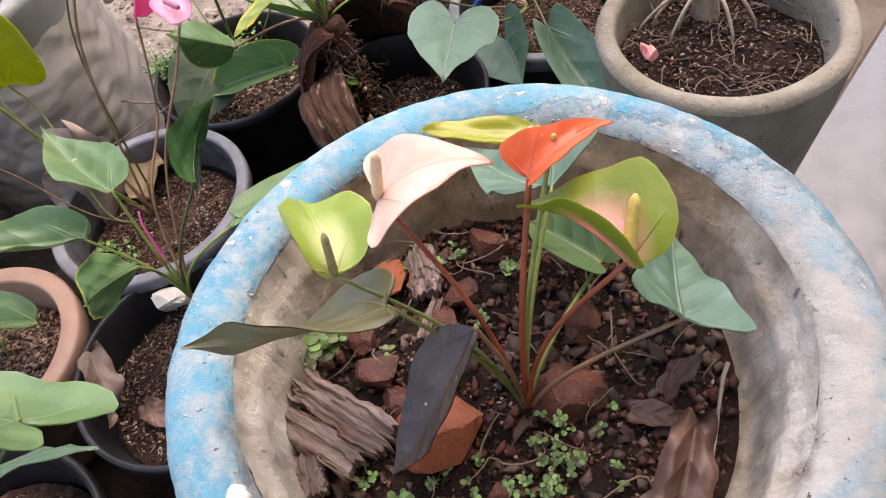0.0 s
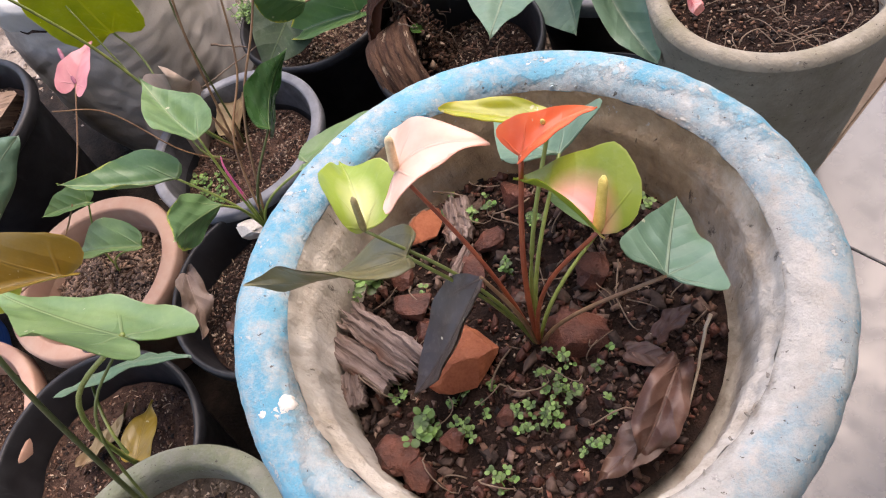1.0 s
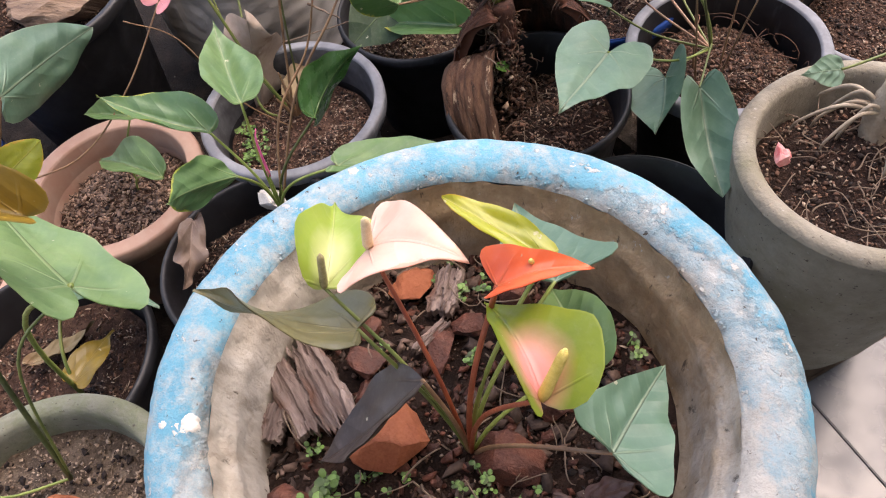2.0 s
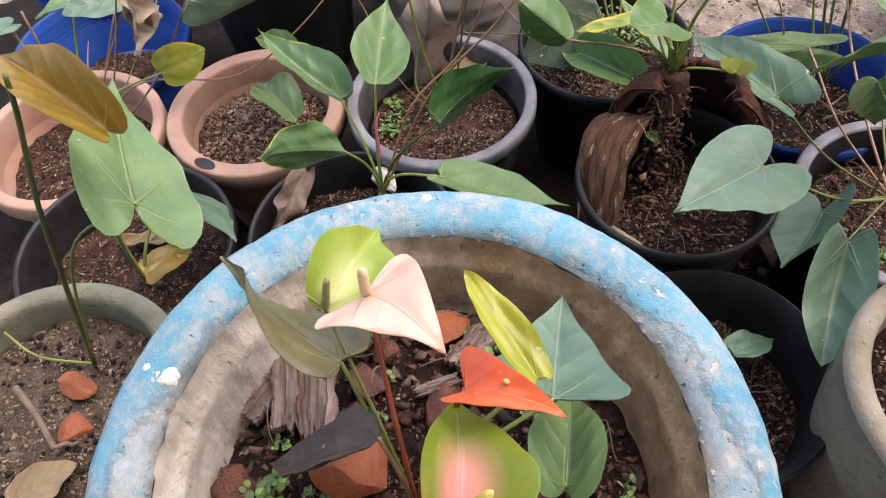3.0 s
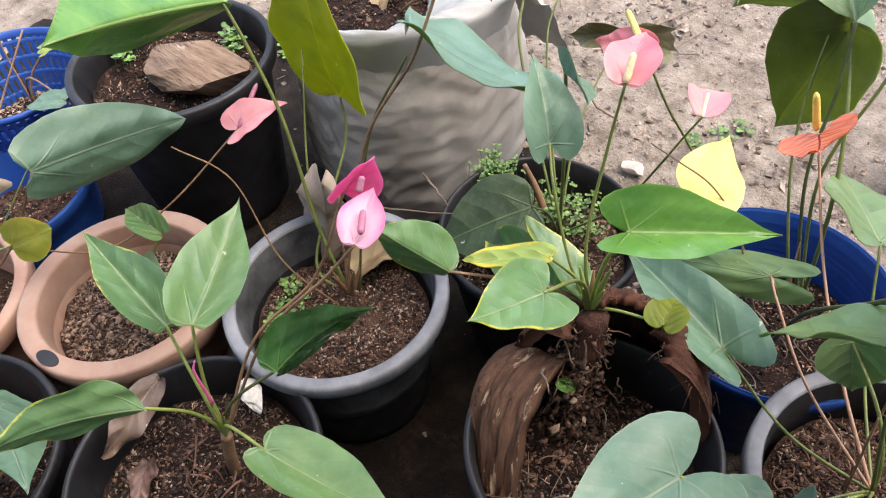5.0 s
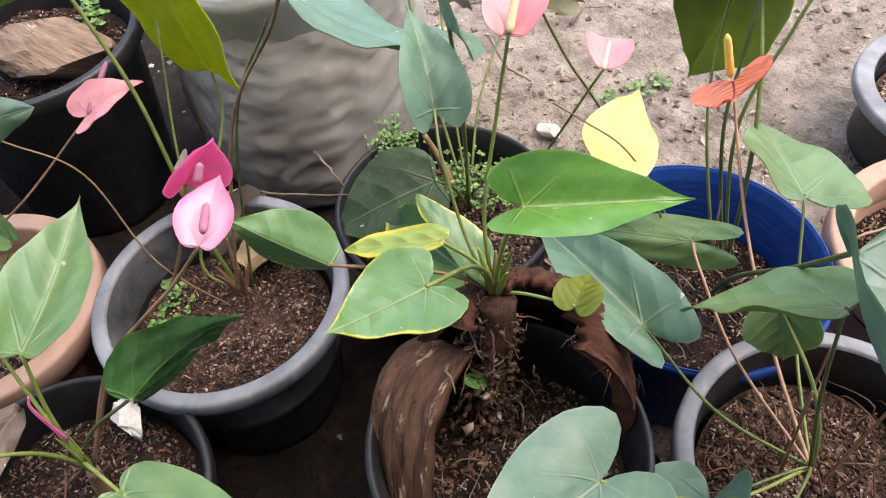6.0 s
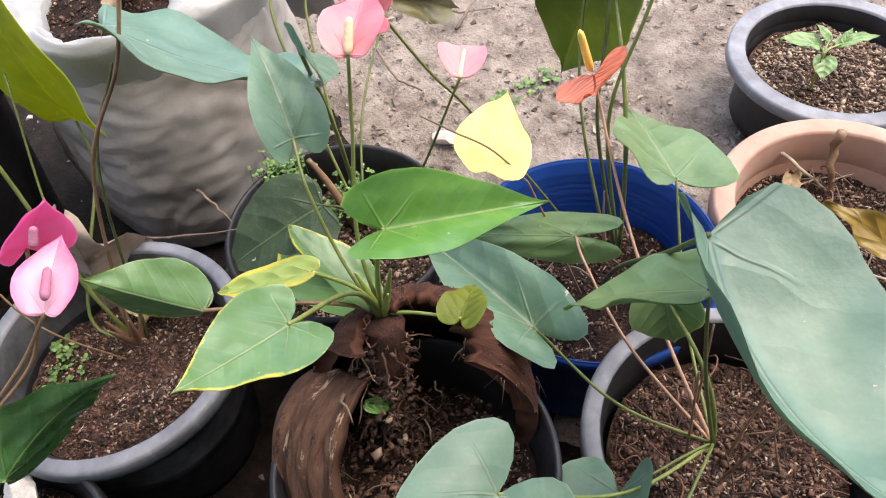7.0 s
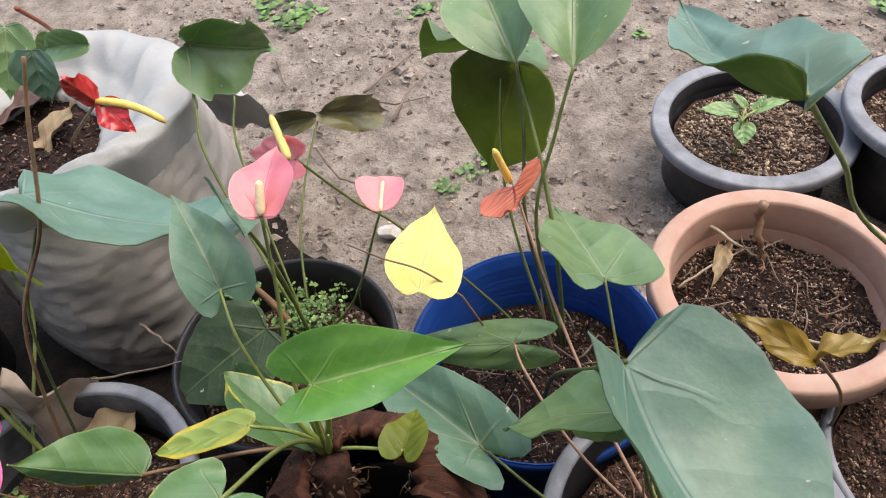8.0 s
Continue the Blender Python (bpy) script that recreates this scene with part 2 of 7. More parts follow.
def plastic(name, colour, dust, rough=0.38, dusty=0.5, ribs=False):
    n = Nodes(name, rough)
    tone = n.mix(n.math("MULTIPLY", n.info.outputs["Random"], 0.3), colour, n.mix(1.0, colour, (0.7, 0.7, 0.72), "MULTIPLY"))
    film = n.ramp(n.noise(20, 6, 0.65), (0.38, 0.0), (0.75, dusty))
    tone = n.mix(film, tone, dust)
    tone = n.mix(n.ramp(n.noise(90, 4, vector=n.scaled(1, 1, 0.2)), (0.62, 0.0), (0.72, 0.35)), tone, dust)
    n.set("Base Color", tone)
    n.set("Roughness", n.ramp(n.noise(30, 5), (0.3, rough), (0.7, rough + 0.25)))
    n.bump(n.noise(140, 4), 0.12, 0.0008)
    return n.mat


def earth(name, dark, mid, pale, scale=26.0, depth=0.006):
    n = Nodes(name, 0.95, spec=0.25)
    tone = n.ramp(n.noise(scale, 8, 0.7), (0.3, dark), (0.52, mid), (0.74, pale))
    tone = n.mix(n.ramp(n.noise(scale * 9, 4), (0.62, 0.0), (0.72, 0.5)), tone, pale)
    tone = n.mix(n.ramp(n.noise(scale * 5, 4), (0.3, 0.8), (0.42, 0.0)), tone, dark)
    n.set("Base Color", tone)
    n.bump(n.math("ADD", n.noise(scale * 3, 8, 0.7), n.math("MULTIPLY", n.noise(scale * 12, 4), 0.5)), 0.9, depth)
    return n.mat


def husk_skin(name, dark=(0.030, 0.013, 0.008), mid=(0.100, 0.050, 0.030), pale=(0.21, 0.122, 0.076), bared=(0.50, 0.37, 0.25), bare_from=0.555):
    """Weathered brown husk, split along its fibres (the grain layer's second axis), with pale bared streaks."""
    n = Nodes(name, 0.8, spec=0.3)
    u = n.tree.nodes.new("ShaderNodeUVMap")
    u.uv_map = "grain"
    run = n.scaled(1.0, 0.17, 1.0, u.outputs[0])
    tone = n.ramp(n.noise(70, 8, 0.72, run), (0.30, dark), (0.5, mid), (0.72, pale))
    tone = n.mix(n.ramp(n.noise(55, 7, 0.72, run), (bare_from, 0.0), (bare_from + 0.035, 0.9)), tone, bared)
    tone = n.mix(n.ramp(n.noise(110, 6, 0.7, run), (0.36, 0.9), (0.42, 0.0)), tone, (0.014, 0.008, 0.005))
    n.set("Base Color", tone)
    n.bump(n.math("ADD", n.noise(70, 8, 0.72, run), n.math("MULTIPLY", n.noise(300, 4, 0.6, run), 0.5)), 1.0, 0.006)
    return n.mat


M_LEAF = leaf_material("leaf_green", (0.184, 0.296, 0.114), (0.104, 0.204, 0.078), (0.30, 0.38, 0.19), gloss=0.45)
M_TEAL = leaf_material("leaf_bluish", (0.142, 0.246, 0.172), (0.084, 0.170, 0.116), (0.27, 0.34, 0.23), rough=0.42, glow=0.2, gloss=0.12)
# Bluish leaf with pale sky sheen put into its colour
M_SKY_SHEEN = leaf_material("leaf_sky_sheen", (0.142, 0.252, 0.208), (0.092, 0.184, 0.148), (0.22, 0.30, 0.23), rough=0.42, glow=0.18, gloss=0.3)
M_UNDER = leaf_material("leaf_underside", (0.230, 0.270, 0.095), (0.165, 0.205, 0.072), (0.28, 0.30, 0.12), rough=0.5, glow=0.75, gloss=0.1)
M_FRESH = leaf_material("leaf_fresh", (0.175, 0.380, 0.070), (0.080, 0.245, 0.042), (0.38, 0.50, 0.16), rough=0.3, glow=0.3, gloss=0.6)
M_EDGED = leaf_material("leaf_yellow_edged", (0.135, 0.265, 0.090), (0.090, 0.200, 0.072), (0.34, 0.42, 0.18), edge=(0.56, 0.51, 0.07), edge_reach=0.15, gloss=0.6)
M_TIPPED = leaf_material("leaf_pale_margin", (0.140, 0.262, 0.105), (0.088, 0.185, 0.080), (0.31, 0.40, 0.18), edge=(0.46, 0.49, 0.10), edge_reach=0.09, gloss=0.5)
M_YEDGE = leaf_material("leaf_yellow_green", (0.34, 0.44, 0.09), (0.25, 0.36, 0.08), (0.48, 0.54, 0.22), edge=(0.66, 0.55, 0.06), edge_reach=0.34, blotch=(0.60, 0.50, 0.07))
M_SEEDLING = leaf_material("leaf_seedling", (0.26, 0.42, 0.16), (0.20, 0.34, 0.12), (0.4, 0.5, 0.25), glow=0.3)
M_DARK = leaf_material("leaf_dark", (0.050, 0.150, 0.040), (0.026, 0.085, 0.026), (0.14, 0.25, 0.06), rough=0.24, glow=0.1)
# Leaf hanging under others: their shade is put into this dark tone
M_DULL_SHADED = leaf_material("leaf_dull_shaded", (0.030, 0.064, 0.018), (0.016, 0.038, 0.011), (0.09, 0.14, 0.05), rough=0.62, glow=0.05, gloss=0.0)
M_YELLOW = leaf_material("leaf_yellow", (0.82, 0.76, 0.27), (0.72, 0.66, 0.20), (0.84, 0.80, 0.42), spots=(0.30, 0.17, 0.05), glow=0.3, quilt=0.4)
M_LIME = leaf_material("leaf_lime", (0.50, 0.49, 0.040), (0.33, 0.37, 0.030), (0.68, 0.64, 0.14), glow=0.35, rough=0.3, quilt=0.3, edge=(0.60, 0.42, 0.05), edge_reach=0.12)
M_LIMESPATHE = leaf_material("spathe_lime", (0.37, 0.44, 0.07), (0.27, 0.39, 0.045), (0.74, 0.78, 0.30), glow=0.25, rough=0.35, heart=(0.60, 0.64, 0.30), heart_reach=0.30, vein_mix=0.3, quilt=0.2, gloss=0.2)
M_OCHRE = leaf_material("leaf_ochre", (0.40, 0.26, 0.035), (0.26, 0.17, 0.025), (0.46, 0.32, 0.08), glow=0.3)
M_OLIVE = leaf_material("leaf_olive", (0.31, 0.345, 0.028), (0.21, 0.26, 0.024), (0.34, 0.36, 0.05), glow=0.6)
M_BRONZE = leaf_material("leaf_bronze", (0.165, 0.140, 0.050), (0.115, 0.098, 0.038), (0.22, 0.19, 0.08), glow=0.08)
M_PURPLE = leaf_material("leaf_purple_brown", (0.050, 0.034, 0.032), (0.028, 0.019, 0.019), (0.075, 0.05, 0.04), rough=0.42, glow=0.05)
M_BLUSH = leaf_material("spathe_blush", (0.86, 0.62, 0.53), (0.80, 0.46, 0.36), (0.84, 0.60, 0.50), edge=(0.74, 0.40, 0.28), edge_reach=0.12, glow=0.25, vein_mix=0.25, quilt=0.4)
M_SCARLET = leaf_material("spathe_scarlet", (0.90, 0.22, 0.085), (0.80, 0.15, 0.055), (0.90, 0.34, 0.16), glow=0.3, vein_mix=0.25, quilt=0.4)
M_CORAL = leaf_material("spathe_coral", (0.90, 0.29, 0.17), (0.82, 0.21, 0.12), (0.28, 0.025, 0.018), glow=0.3, vein_mix=1.0, ribs=6.0, side_mix=0.9, side_width=0.20)
M_PINK = leaf_material("spathe_pink", (0.84, 0.30, 0.35), (0.78, 0.20, 0.27), (0.84, 0.42, 0.47), glow=0.3, vein_mix=0.35, quilt=0.6)
M_PALEPINK = leaf_material("spathe_pale_pink", (0.80, 0.40, 0.44), (0.76, 0.32, 0.37), (0.80, 0.48, 0.51), glow=0.3, vein_mix=0.25, quilt=0.4, gloss=0.15)
M_MAGENTA = leaf_material("spathe_magenta", (0.95, 0.24, 0.56), (0.90, 0.17, 0.48), (0.95, 0.42, 0.64), glow=0.35, vein_mix=0.25, quilt=0.3)
M_ORCHID = leaf_material("spathe_orchid", (0.86, 0.32, 0.50), (0.82, 0.22, 0.42), (0.90, 0.5, 0.62), glow=0.3, vein_mix=0.25, edge=(0.86, 0.16, 0.40), edge_reach=0.3, heart=(0.88, 0.52, 0.64), heart_reach=0.5, quilt=0.3)
M_CRIMSON = leaf_material("spathe_crimson", (0.62, 0.035, 0.04), (0.40, 0.016, 0.02), (0.6, 0.12, 0.10), rough=0.2, glow=0.1)
M_GREENPINK = leaf_material("spathe_green_pink", (0.30, 0.37, 0.024), (0.19, 0.27, 0.020), (0.42, 0.46, 0.10), glow=0.28, vein_mix=0.2, heart=(0.80, 0.36, 0.33), heart_reach=0.33, quilt=0.3)
M_DEADLEAF = leaf_material("dead_leaf", (0.110, 0.050, 0.034), (0.052, 0.022, 0.015), (0.15, 0.08, 0.055), rough=0.5, glow=0.03, blotch=(0.17, 0.09, 0.066), gloss=0.05)
M_DRYLEAF = leaf_material("dry_leaf", (0.27, 0.180, 0.145), (0.150, 0.088, 0.068), (0.33, 0.23, 0.18), rough=0.55, glow=0.08, blotch=(0.10, 0.052, 0.038), gloss=0.05)
M_BUFFLEAF = leaf_material("buff_leaf", (0.36, 0.27, 0.15), (0.24, 0.165, 0.085), (0.42, 0.33, 0.2), rough=0.6, glow=0.1, blotch=(0.2, 0.11, 0.055), gloss=0.05)
M_PAPER = leaf_material("withered_bract", (0.56, 0.46, 0.38), (0.36, 0.27, 0.215), (0.5, 0.42, 0.35), rough=0.7, glow=0.15, blotch=(0.24, 0.16, 0.11), gloss=0.05)

M_STALK = plain("stalk_green", (0.095, 0.135, 0.032), (0.18, 0.21, 0.055), 40, 0.4)
M_STALK_DARK = plain("stalk_dark", (0.05, 0.065, 0.02), (0.10, 0.12, 0.035), 40, 0.45)
M_STALK_LIME = plain("stalk_lime", (0.17, 0.235, 0.05), (0.27, 0.33, 0.08), 40, 0.4)
M_STALK_RED = plain("stalk_red", (0.23, 0.05, 0.025), (0.36, 0.09, 0.035), 40, 0.4)
M_STALK_BROWN = plain("stalk_brown", (0.16, 0.09, 0.05), (0.28, 0.17, 0.09), 40, 0.5)
M_STALK_PINK = plain("stalk_pinkish", (0.36, 0.19, 0.13), (0.46, 0.28, 0.18), 40, 0.5)
M_SPADIX_YELLOW = plain("spadix_yellow", (0.55, 0.44, 0.10), (0.68, 0.56, 0.18), 300, 0.55, 0.6)
M_SPADIX_GOLD = plain("spadix_gold", (0.80, 0.54, 0.10), (0.86, 0.66, 0.20), 300, 0.5, 0.6)
M_SPADIX_CREAM = plain("spadix_cream", (0.72, 0.55, 0.32), (0.80, 0.66, 0.42), 300, 0.55, 0.6)
M_SPADIX_DARK = plain("spadix_olive", (0.24, 0.20, 0.09), (0.36, 0.31, 0.15), 300, 0.55, 0.6)
M_SPADIX_MAUVE = plain("spadix_mauve", (0.30, 0.10, 0.17), (0.42, 0.16, 0.24), 300, 0.55, 0.6)

M_BLACK = plastic("black_plastic", (0.007, 0.007, 0.0085), (0.06, 0.06, 0.068), 0.40, 0.28)
M_GREYRIM = plastic("grey_dusty_plastic", (0.140, 0.146, 0.162), (0.33, 0.345, 0.375), 0.45, 0.7)
M_DUSTY = plastic("dusty_charcoal_plastic", (0.030, 0.031, 0.035), (0.17, 0.175, 0.19), 0.45, 0.8)
M_TERRA = plastic("terracotta_plastic", (0.33, 0.190, 0.138), (0.40, 0.30, 0.235), 0.55, 0.75)
M_TERRA_PALE = plastic("pale_terracotta_plastic", (0.43, 0.245, 0.178), (0.50, 0.38, 0.30), 0.55, 0.6)
M_BLUE = plastic("blue_plastic", (0.008, 0.062, 0.31), (0.04, 0.14, 0.40), 0.35, 0.3)
M_PAINTED = painted_cement("painted_cement")
M_INNER = stained_cement("stained_cement")
M_CEMENT = rough_cement("grey_cement", (0.212, 0.191, 0.149), (0.385, 0.352, 0.282), moss=(0.21, 0.195, 0.115))
M_MOSSY = rough_cement("mossy_cement", (0.18, 0.18, 0.135), (0.32, 0.32, 0.25), moss=(0.13, 0.16, 0.06))

M_SOIL = earth("potting_soil", (0.008, 0.005, 0.004), (0.028, 0.015, 0.011), (0.070, 0.038, 0.026), 40)
M_SOIL_BROWN = earth("husk_mix", (0.022, 0.012, 0.009), (0.070, 0.039, 0.028), (0.18, 0.112, 0.082), 45)
M_SOIL_PALE = earth("sandy_mix", (0.05, 0.036, 0.026), (0.15, 0.11, 0.08), (0.30, 0.235, 0.175), 45)
M_CHIP = plain("husk_chip", (0.060, 0.030, 0.019), (0.225, 0.124, 0.083), 60, 0.8, 0.3, island=True)
M_CHIP_HUSK = plain("brown_husk_chip", (0.115, 0.072, 0.052), (0.33, 0.225, 0.165), 60, 0.8, 0.3, island=True)
M_CHIP_PALE = plain("rice_husk", (0.20, 0.135, 0.09), (0.44, 0.34, 0.25), 60, 0.8, 0.3, island=True)
M_FLECK = plain("pale_fleck", (0.22, 0.15, 0.105), (0.52, 0.42, 0.33), 60, 0.85, 0.3, island=True)
M_SOIL_CRUMB = plain("soil_crumb", (0.010, 0.006, 0.005), (0.040, 0.022, 0.015), 60, 0.9, 0.5, 0.002, island=True)
M_BRICK = plain("brick_shard", (0.27, 0.078, 0.034), (0.38, 0.125, 0.055), 60, 0.8, 0.5, 0.003)
M_BRICK_DARK = plain("dark_brick_shard", (0.050, 0.017, 0.012), (0.165, 0.055, 0.032), 60, 0.6, 0.8, 0.004, island=True)
M_BARK = plain("bark_piece", (0.105, 0.068, 0.056), (0.36, 0.28, 0.245), 46, 0.85, 1.0, 0.005, stretch=(0.4, 1.6, 1.6), grain=(0.16, 0.085, 0.06))
M_BARK_DARK = plain("dark_bark_bit", (0.06, 0.036, 0.028), (0.19, 0.13, 0.105), 46, 0.85, 0.6, 0.003, island=True)
M_HUSK = husk_skin("coconut_husk")
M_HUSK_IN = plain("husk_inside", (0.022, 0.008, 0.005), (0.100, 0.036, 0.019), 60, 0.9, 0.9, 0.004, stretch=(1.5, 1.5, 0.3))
M_HUSK_DARK = husk_skin("dark_husk", (0.014, 0.005, 0.003), (0.072, 0.025, 0.013), (0.165, 0.064, 0.033), (0.26, 0.125, 0.07), 0.64)
M_ROOT = plain("root", (0.050, 0.024, 0.015), (0.200, 0.105, 0.066), 50, 0.8, 0.4, island=True)
M_ROOT_PALE = plain("pale_root", (0.27, 0.21, 0.15), (0.46, 0.39, 0.29), 50, 0.75, 0.5, 0.002)
M_TWIG = plain("twig", (0.11, 0.075, 0.05), (0.25, 0.185, 0.135), 50, 0.8, 0.4)
M_WEED = leaf_material("weed", (0.14, 0.30, 0.045), (0.085, 0.20, 0.03), (0.2, 0.34, 0.08), rough=0.45, glow=0.3)
M_CLOVER = plain("clover", (0.075, 0.185, 0.038), (0.17, 0.30, 0.07), 60, 0.5, 0.2, island=True)
M_WHITE = plain("white_lump", (0.50, 0.48, 0.43), (0.72, 0.70, 0.65), 60, 0.8, 0.5, 0.003)
M_STONE = plain("pale_stone", (0.36, 0.32, 0.28), (0.58, 0.54, 0.49), 50, 0.85, 0.4, 0.002)
M_GRIT = plain("grit", (0.13, 0.104, 0.086), (0.44, 0.38, 0.33), 60, 0.9, 0.3, island=True)
M_REDBIT = plain("red_wrapper", (0.50, 0.04, 0.05), (0.62, 0.42, 0.38), 90, 0.4, 0.3)


# ---- building blocks ----
RNG = random.Random(7)


def mesh_object(name, bm, materials, parent=None, label="", smooth=True, kind=""):
    data = bpy.data.meshes.new(name)
    bm.to_mesh(data)
    bm.free()
    for m in materials if isinstance(materials, (list, tuple)) else [materials]:
        data.materials.append(m)
    if smooth:
        data.polygons.foreach_set("use_smooth", [True] * len(data.polygons))
    ob = new(name, data)
    if parent is not None:
        ob.parent = parent
    return tagged(ob, label, kind=kind)


def part(name, bm, material, parent, label="", smooth=True, kind=""):
    """One mesh under a thing or a part, given in world metres."""
    ob = mesh_object(name, bm, material, None, label, smooth, kind)
    ob.parent = parent
    if parent.parent is None:
        ob.matrix_parent_inverse = parent.matrix_basis.inverted()
    return ob


def thing(name, at, label, category, group="", kind=""):
    ob = new(name)
    ob.empty_display_size = 0.05
    ob.matrix_basis = pose(*at)
    return tagged(ob, label, category, group, kind)


def lathe(bm, profile, centre=(0, 0, 0), segs=56, wobble=0.0, seed=0.0, lean=(0.0, 0.0), squash=0.0, rough=0.0):
    """Turn a profile of (radius, height) round a standing axis."""
    rings = []
    for r, z in profile:
        ring = []
        for i in range(segs):
            a = 2 * math.pi * i / segs
            k = 1.0 + squash * math.cos(2 * a + seed)
            if wobble:
                k += wobble * noise.noise((math.cos(a) * 1.7 + seed, math.sin(a) * 1.7, z * 9))
            dz = 0.0
            if rough:
                k += rough * (noise.noise((math.cos(a) * 11, math.sin(a) * 11, z * 60)) + 0.6 * noise.noise((math.cos(a) * 27, math.sin(a) * 27, z * 140)))
                dz = rough * 0.12 * noise.noise((math.cos(a) * 15 + 4, math.sin(a) * 15, z * 60))
            x, y = r * k * math.cos(a), r * k * math.sin(a)
            ring.append(bm.verts.new((centre[0] + x + lean[0] * z, centre[1] + y + lean[1] * z, centre[2] + z + dz - lean[0] * x - lean[1] * y)))
        rings.append(ring)
    for a, b in zip(rings, rings[1:]):
        for i in range(segs):
            j = (i + 1) % segs
            bm.faces.new((a[i], a[j], b[j], b[i]))
    return rings


def bezier(p0, p1, p2, p3, n=12):
    p0, p1, p2, p3 = (Vector(p) for p in (p0, p1, p2, p3))
    out = []
    for i in range(n + 1):
        t = i / n
        s = 1 - t
        out.append(p0 * s ** 3 + p1 * 3 * s * s * t + p2 * 3 * s * t * t + p3 * t ** 3)
    return out


def tube(bm, points, r0, r1, sides=7, cap=True, swell=None):
    """A tapering round stem through the points."""
    rings = []
    up = Vector((0.13, 0.31, 0.94)).normalized()
    n = len(points)
    for i, p in enumerate(points):
        d = (points[min(i + 1, n - 1)] - points[max(i - 1, 0)]).normalized()
        a = d.cross(up)
        if a.length < 0.05:
            a = d.cross(Vector((1, 0, 0)))
        a.normalize()
        b = d.cross(a)
        t = i / (n - 1)
        r = r0 + (r1 - r0) * t
        if swell:
            r *= swell(t)
        rings.append([bm.verts.new(p + (a * math.cos(2 * math.pi * k / sides) + b * math.sin(2 * math.pi * k / sides)) * r) for k in range(sides)])
    for u, v in zip(rings, rings[1:]):
        for k in range(sides):
            bm.faces.new((u[k], u[(k + 1) % sides], v[(k + 1) % sides], v[k]))
    if cap:
        bm.faces.new(rings[0][::-1])
        bm.faces.new(rings[-1])


HEART = ((0.0, 0.0), (-0.06, 0.035), (-0.135, 0.10), (-0.19, 0.19), (-0.205, 0.28), (-0.17, 0.37), (-0.09, 0.445), (0.02, 0.488), (0.14, 0.5),
         (0.27, 0.478), (0.40, 0.425), (0.53, 0.345), (0.66, 0.245), (0.78, 0.145), (0.88, 0.068), (0.95, 0.022), (1.0, 0.0))
SPEAR = ((0.0, 0.0), (-0.03, 0.06), (-0.055, 0.14), (-0.06, 0.22), (-0.03, 0.31), (0.03, 0.39), (0.12, 0.46), (0.22, 0.495), (0.33, 0.5),
         (0.45, 0.465), (0.57, 0.39), (0.68, 0.285), (0.78, 0.18), (0.86, 0.10), (0.93, 0.04), (0.97, 0.014), (1.0, 0.0))
ROUND = ((0.0, 0.0), (-0.03, 0.07), (-0.06, 0.17), (-0.06, 0.28), (0.0, 0.38), (0.09, 0.45), (0.2, 0.49), (0.32, 0.5), (0.44, 0.485),
         (0.56, 0.445), (0.67, 0.385), (0.77, 0.31), (0.85, 0.23), (0.91, 0.155), (0.955, 0.09), (0.98, 0.04), (1.0, 0.0))


DELTA = ((0.0, 0.0), (-0.02, 0.05), (-0.05, 0.13), (-0.085, 0.23), (-0.11, 0.33), (-0.115, 0.42), (-0.085, 0.48), (-0.03, 0.5), (0.05, 0.485),
         (0.16, 0.44), (0.28, 0.385), (0.41, 0.325), (0.54, 0.26), (0.67, 0.19), (0.80, 0.118), (0.91, 0.054), (1.0, 0.0))
CORDATE = ((0.0, 0.0), (-0.09, 0.028), (-0.18, 0.085), (-0.255, 0.175), (-0.28, 0.27), (-0.25, 0.36), (-0.17, 0.435), (-0.06, 0.485), (0.07, 0.5),
           (0.2, 0.482), (0.34, 0.43), (0.48, 0.355), (0.62, 0.26), (0.75, 0.16), (0.86, 0.08), (0.94, 0.027), (1.0, 0.0))
CUP = ((0.0, 0.0), (-0.04, 0.09), (-0.06, 0.19), (-0.03, 0.30), (0.06, 0.40), (0.18, 0.46), (0.32, 0.495), (0.46, 0.5), (0.60, 0.485), (0.72, 0.45), (0.82, 0.395), (0.90, 0.31), (0.95, 0.21), (0.985, 0.1), (1.0, 0.0))
WEDGE = ((0.0, 0.0), (0.012, 0.05), (0.03, 0.12), (0.055, 0.20), (0.09, 0.28), (0.13, 0.35), (0.18, 0.41), (0.24, 0.46), (0.31, 0.49), (0.39, 0.5),
         (0.48, 0.485), (0.57, 0.44), (0.67, 0.36), (0.77, 0.255), (0.86, 0.15), (0.94, 0.06), (1.0, 0.0))


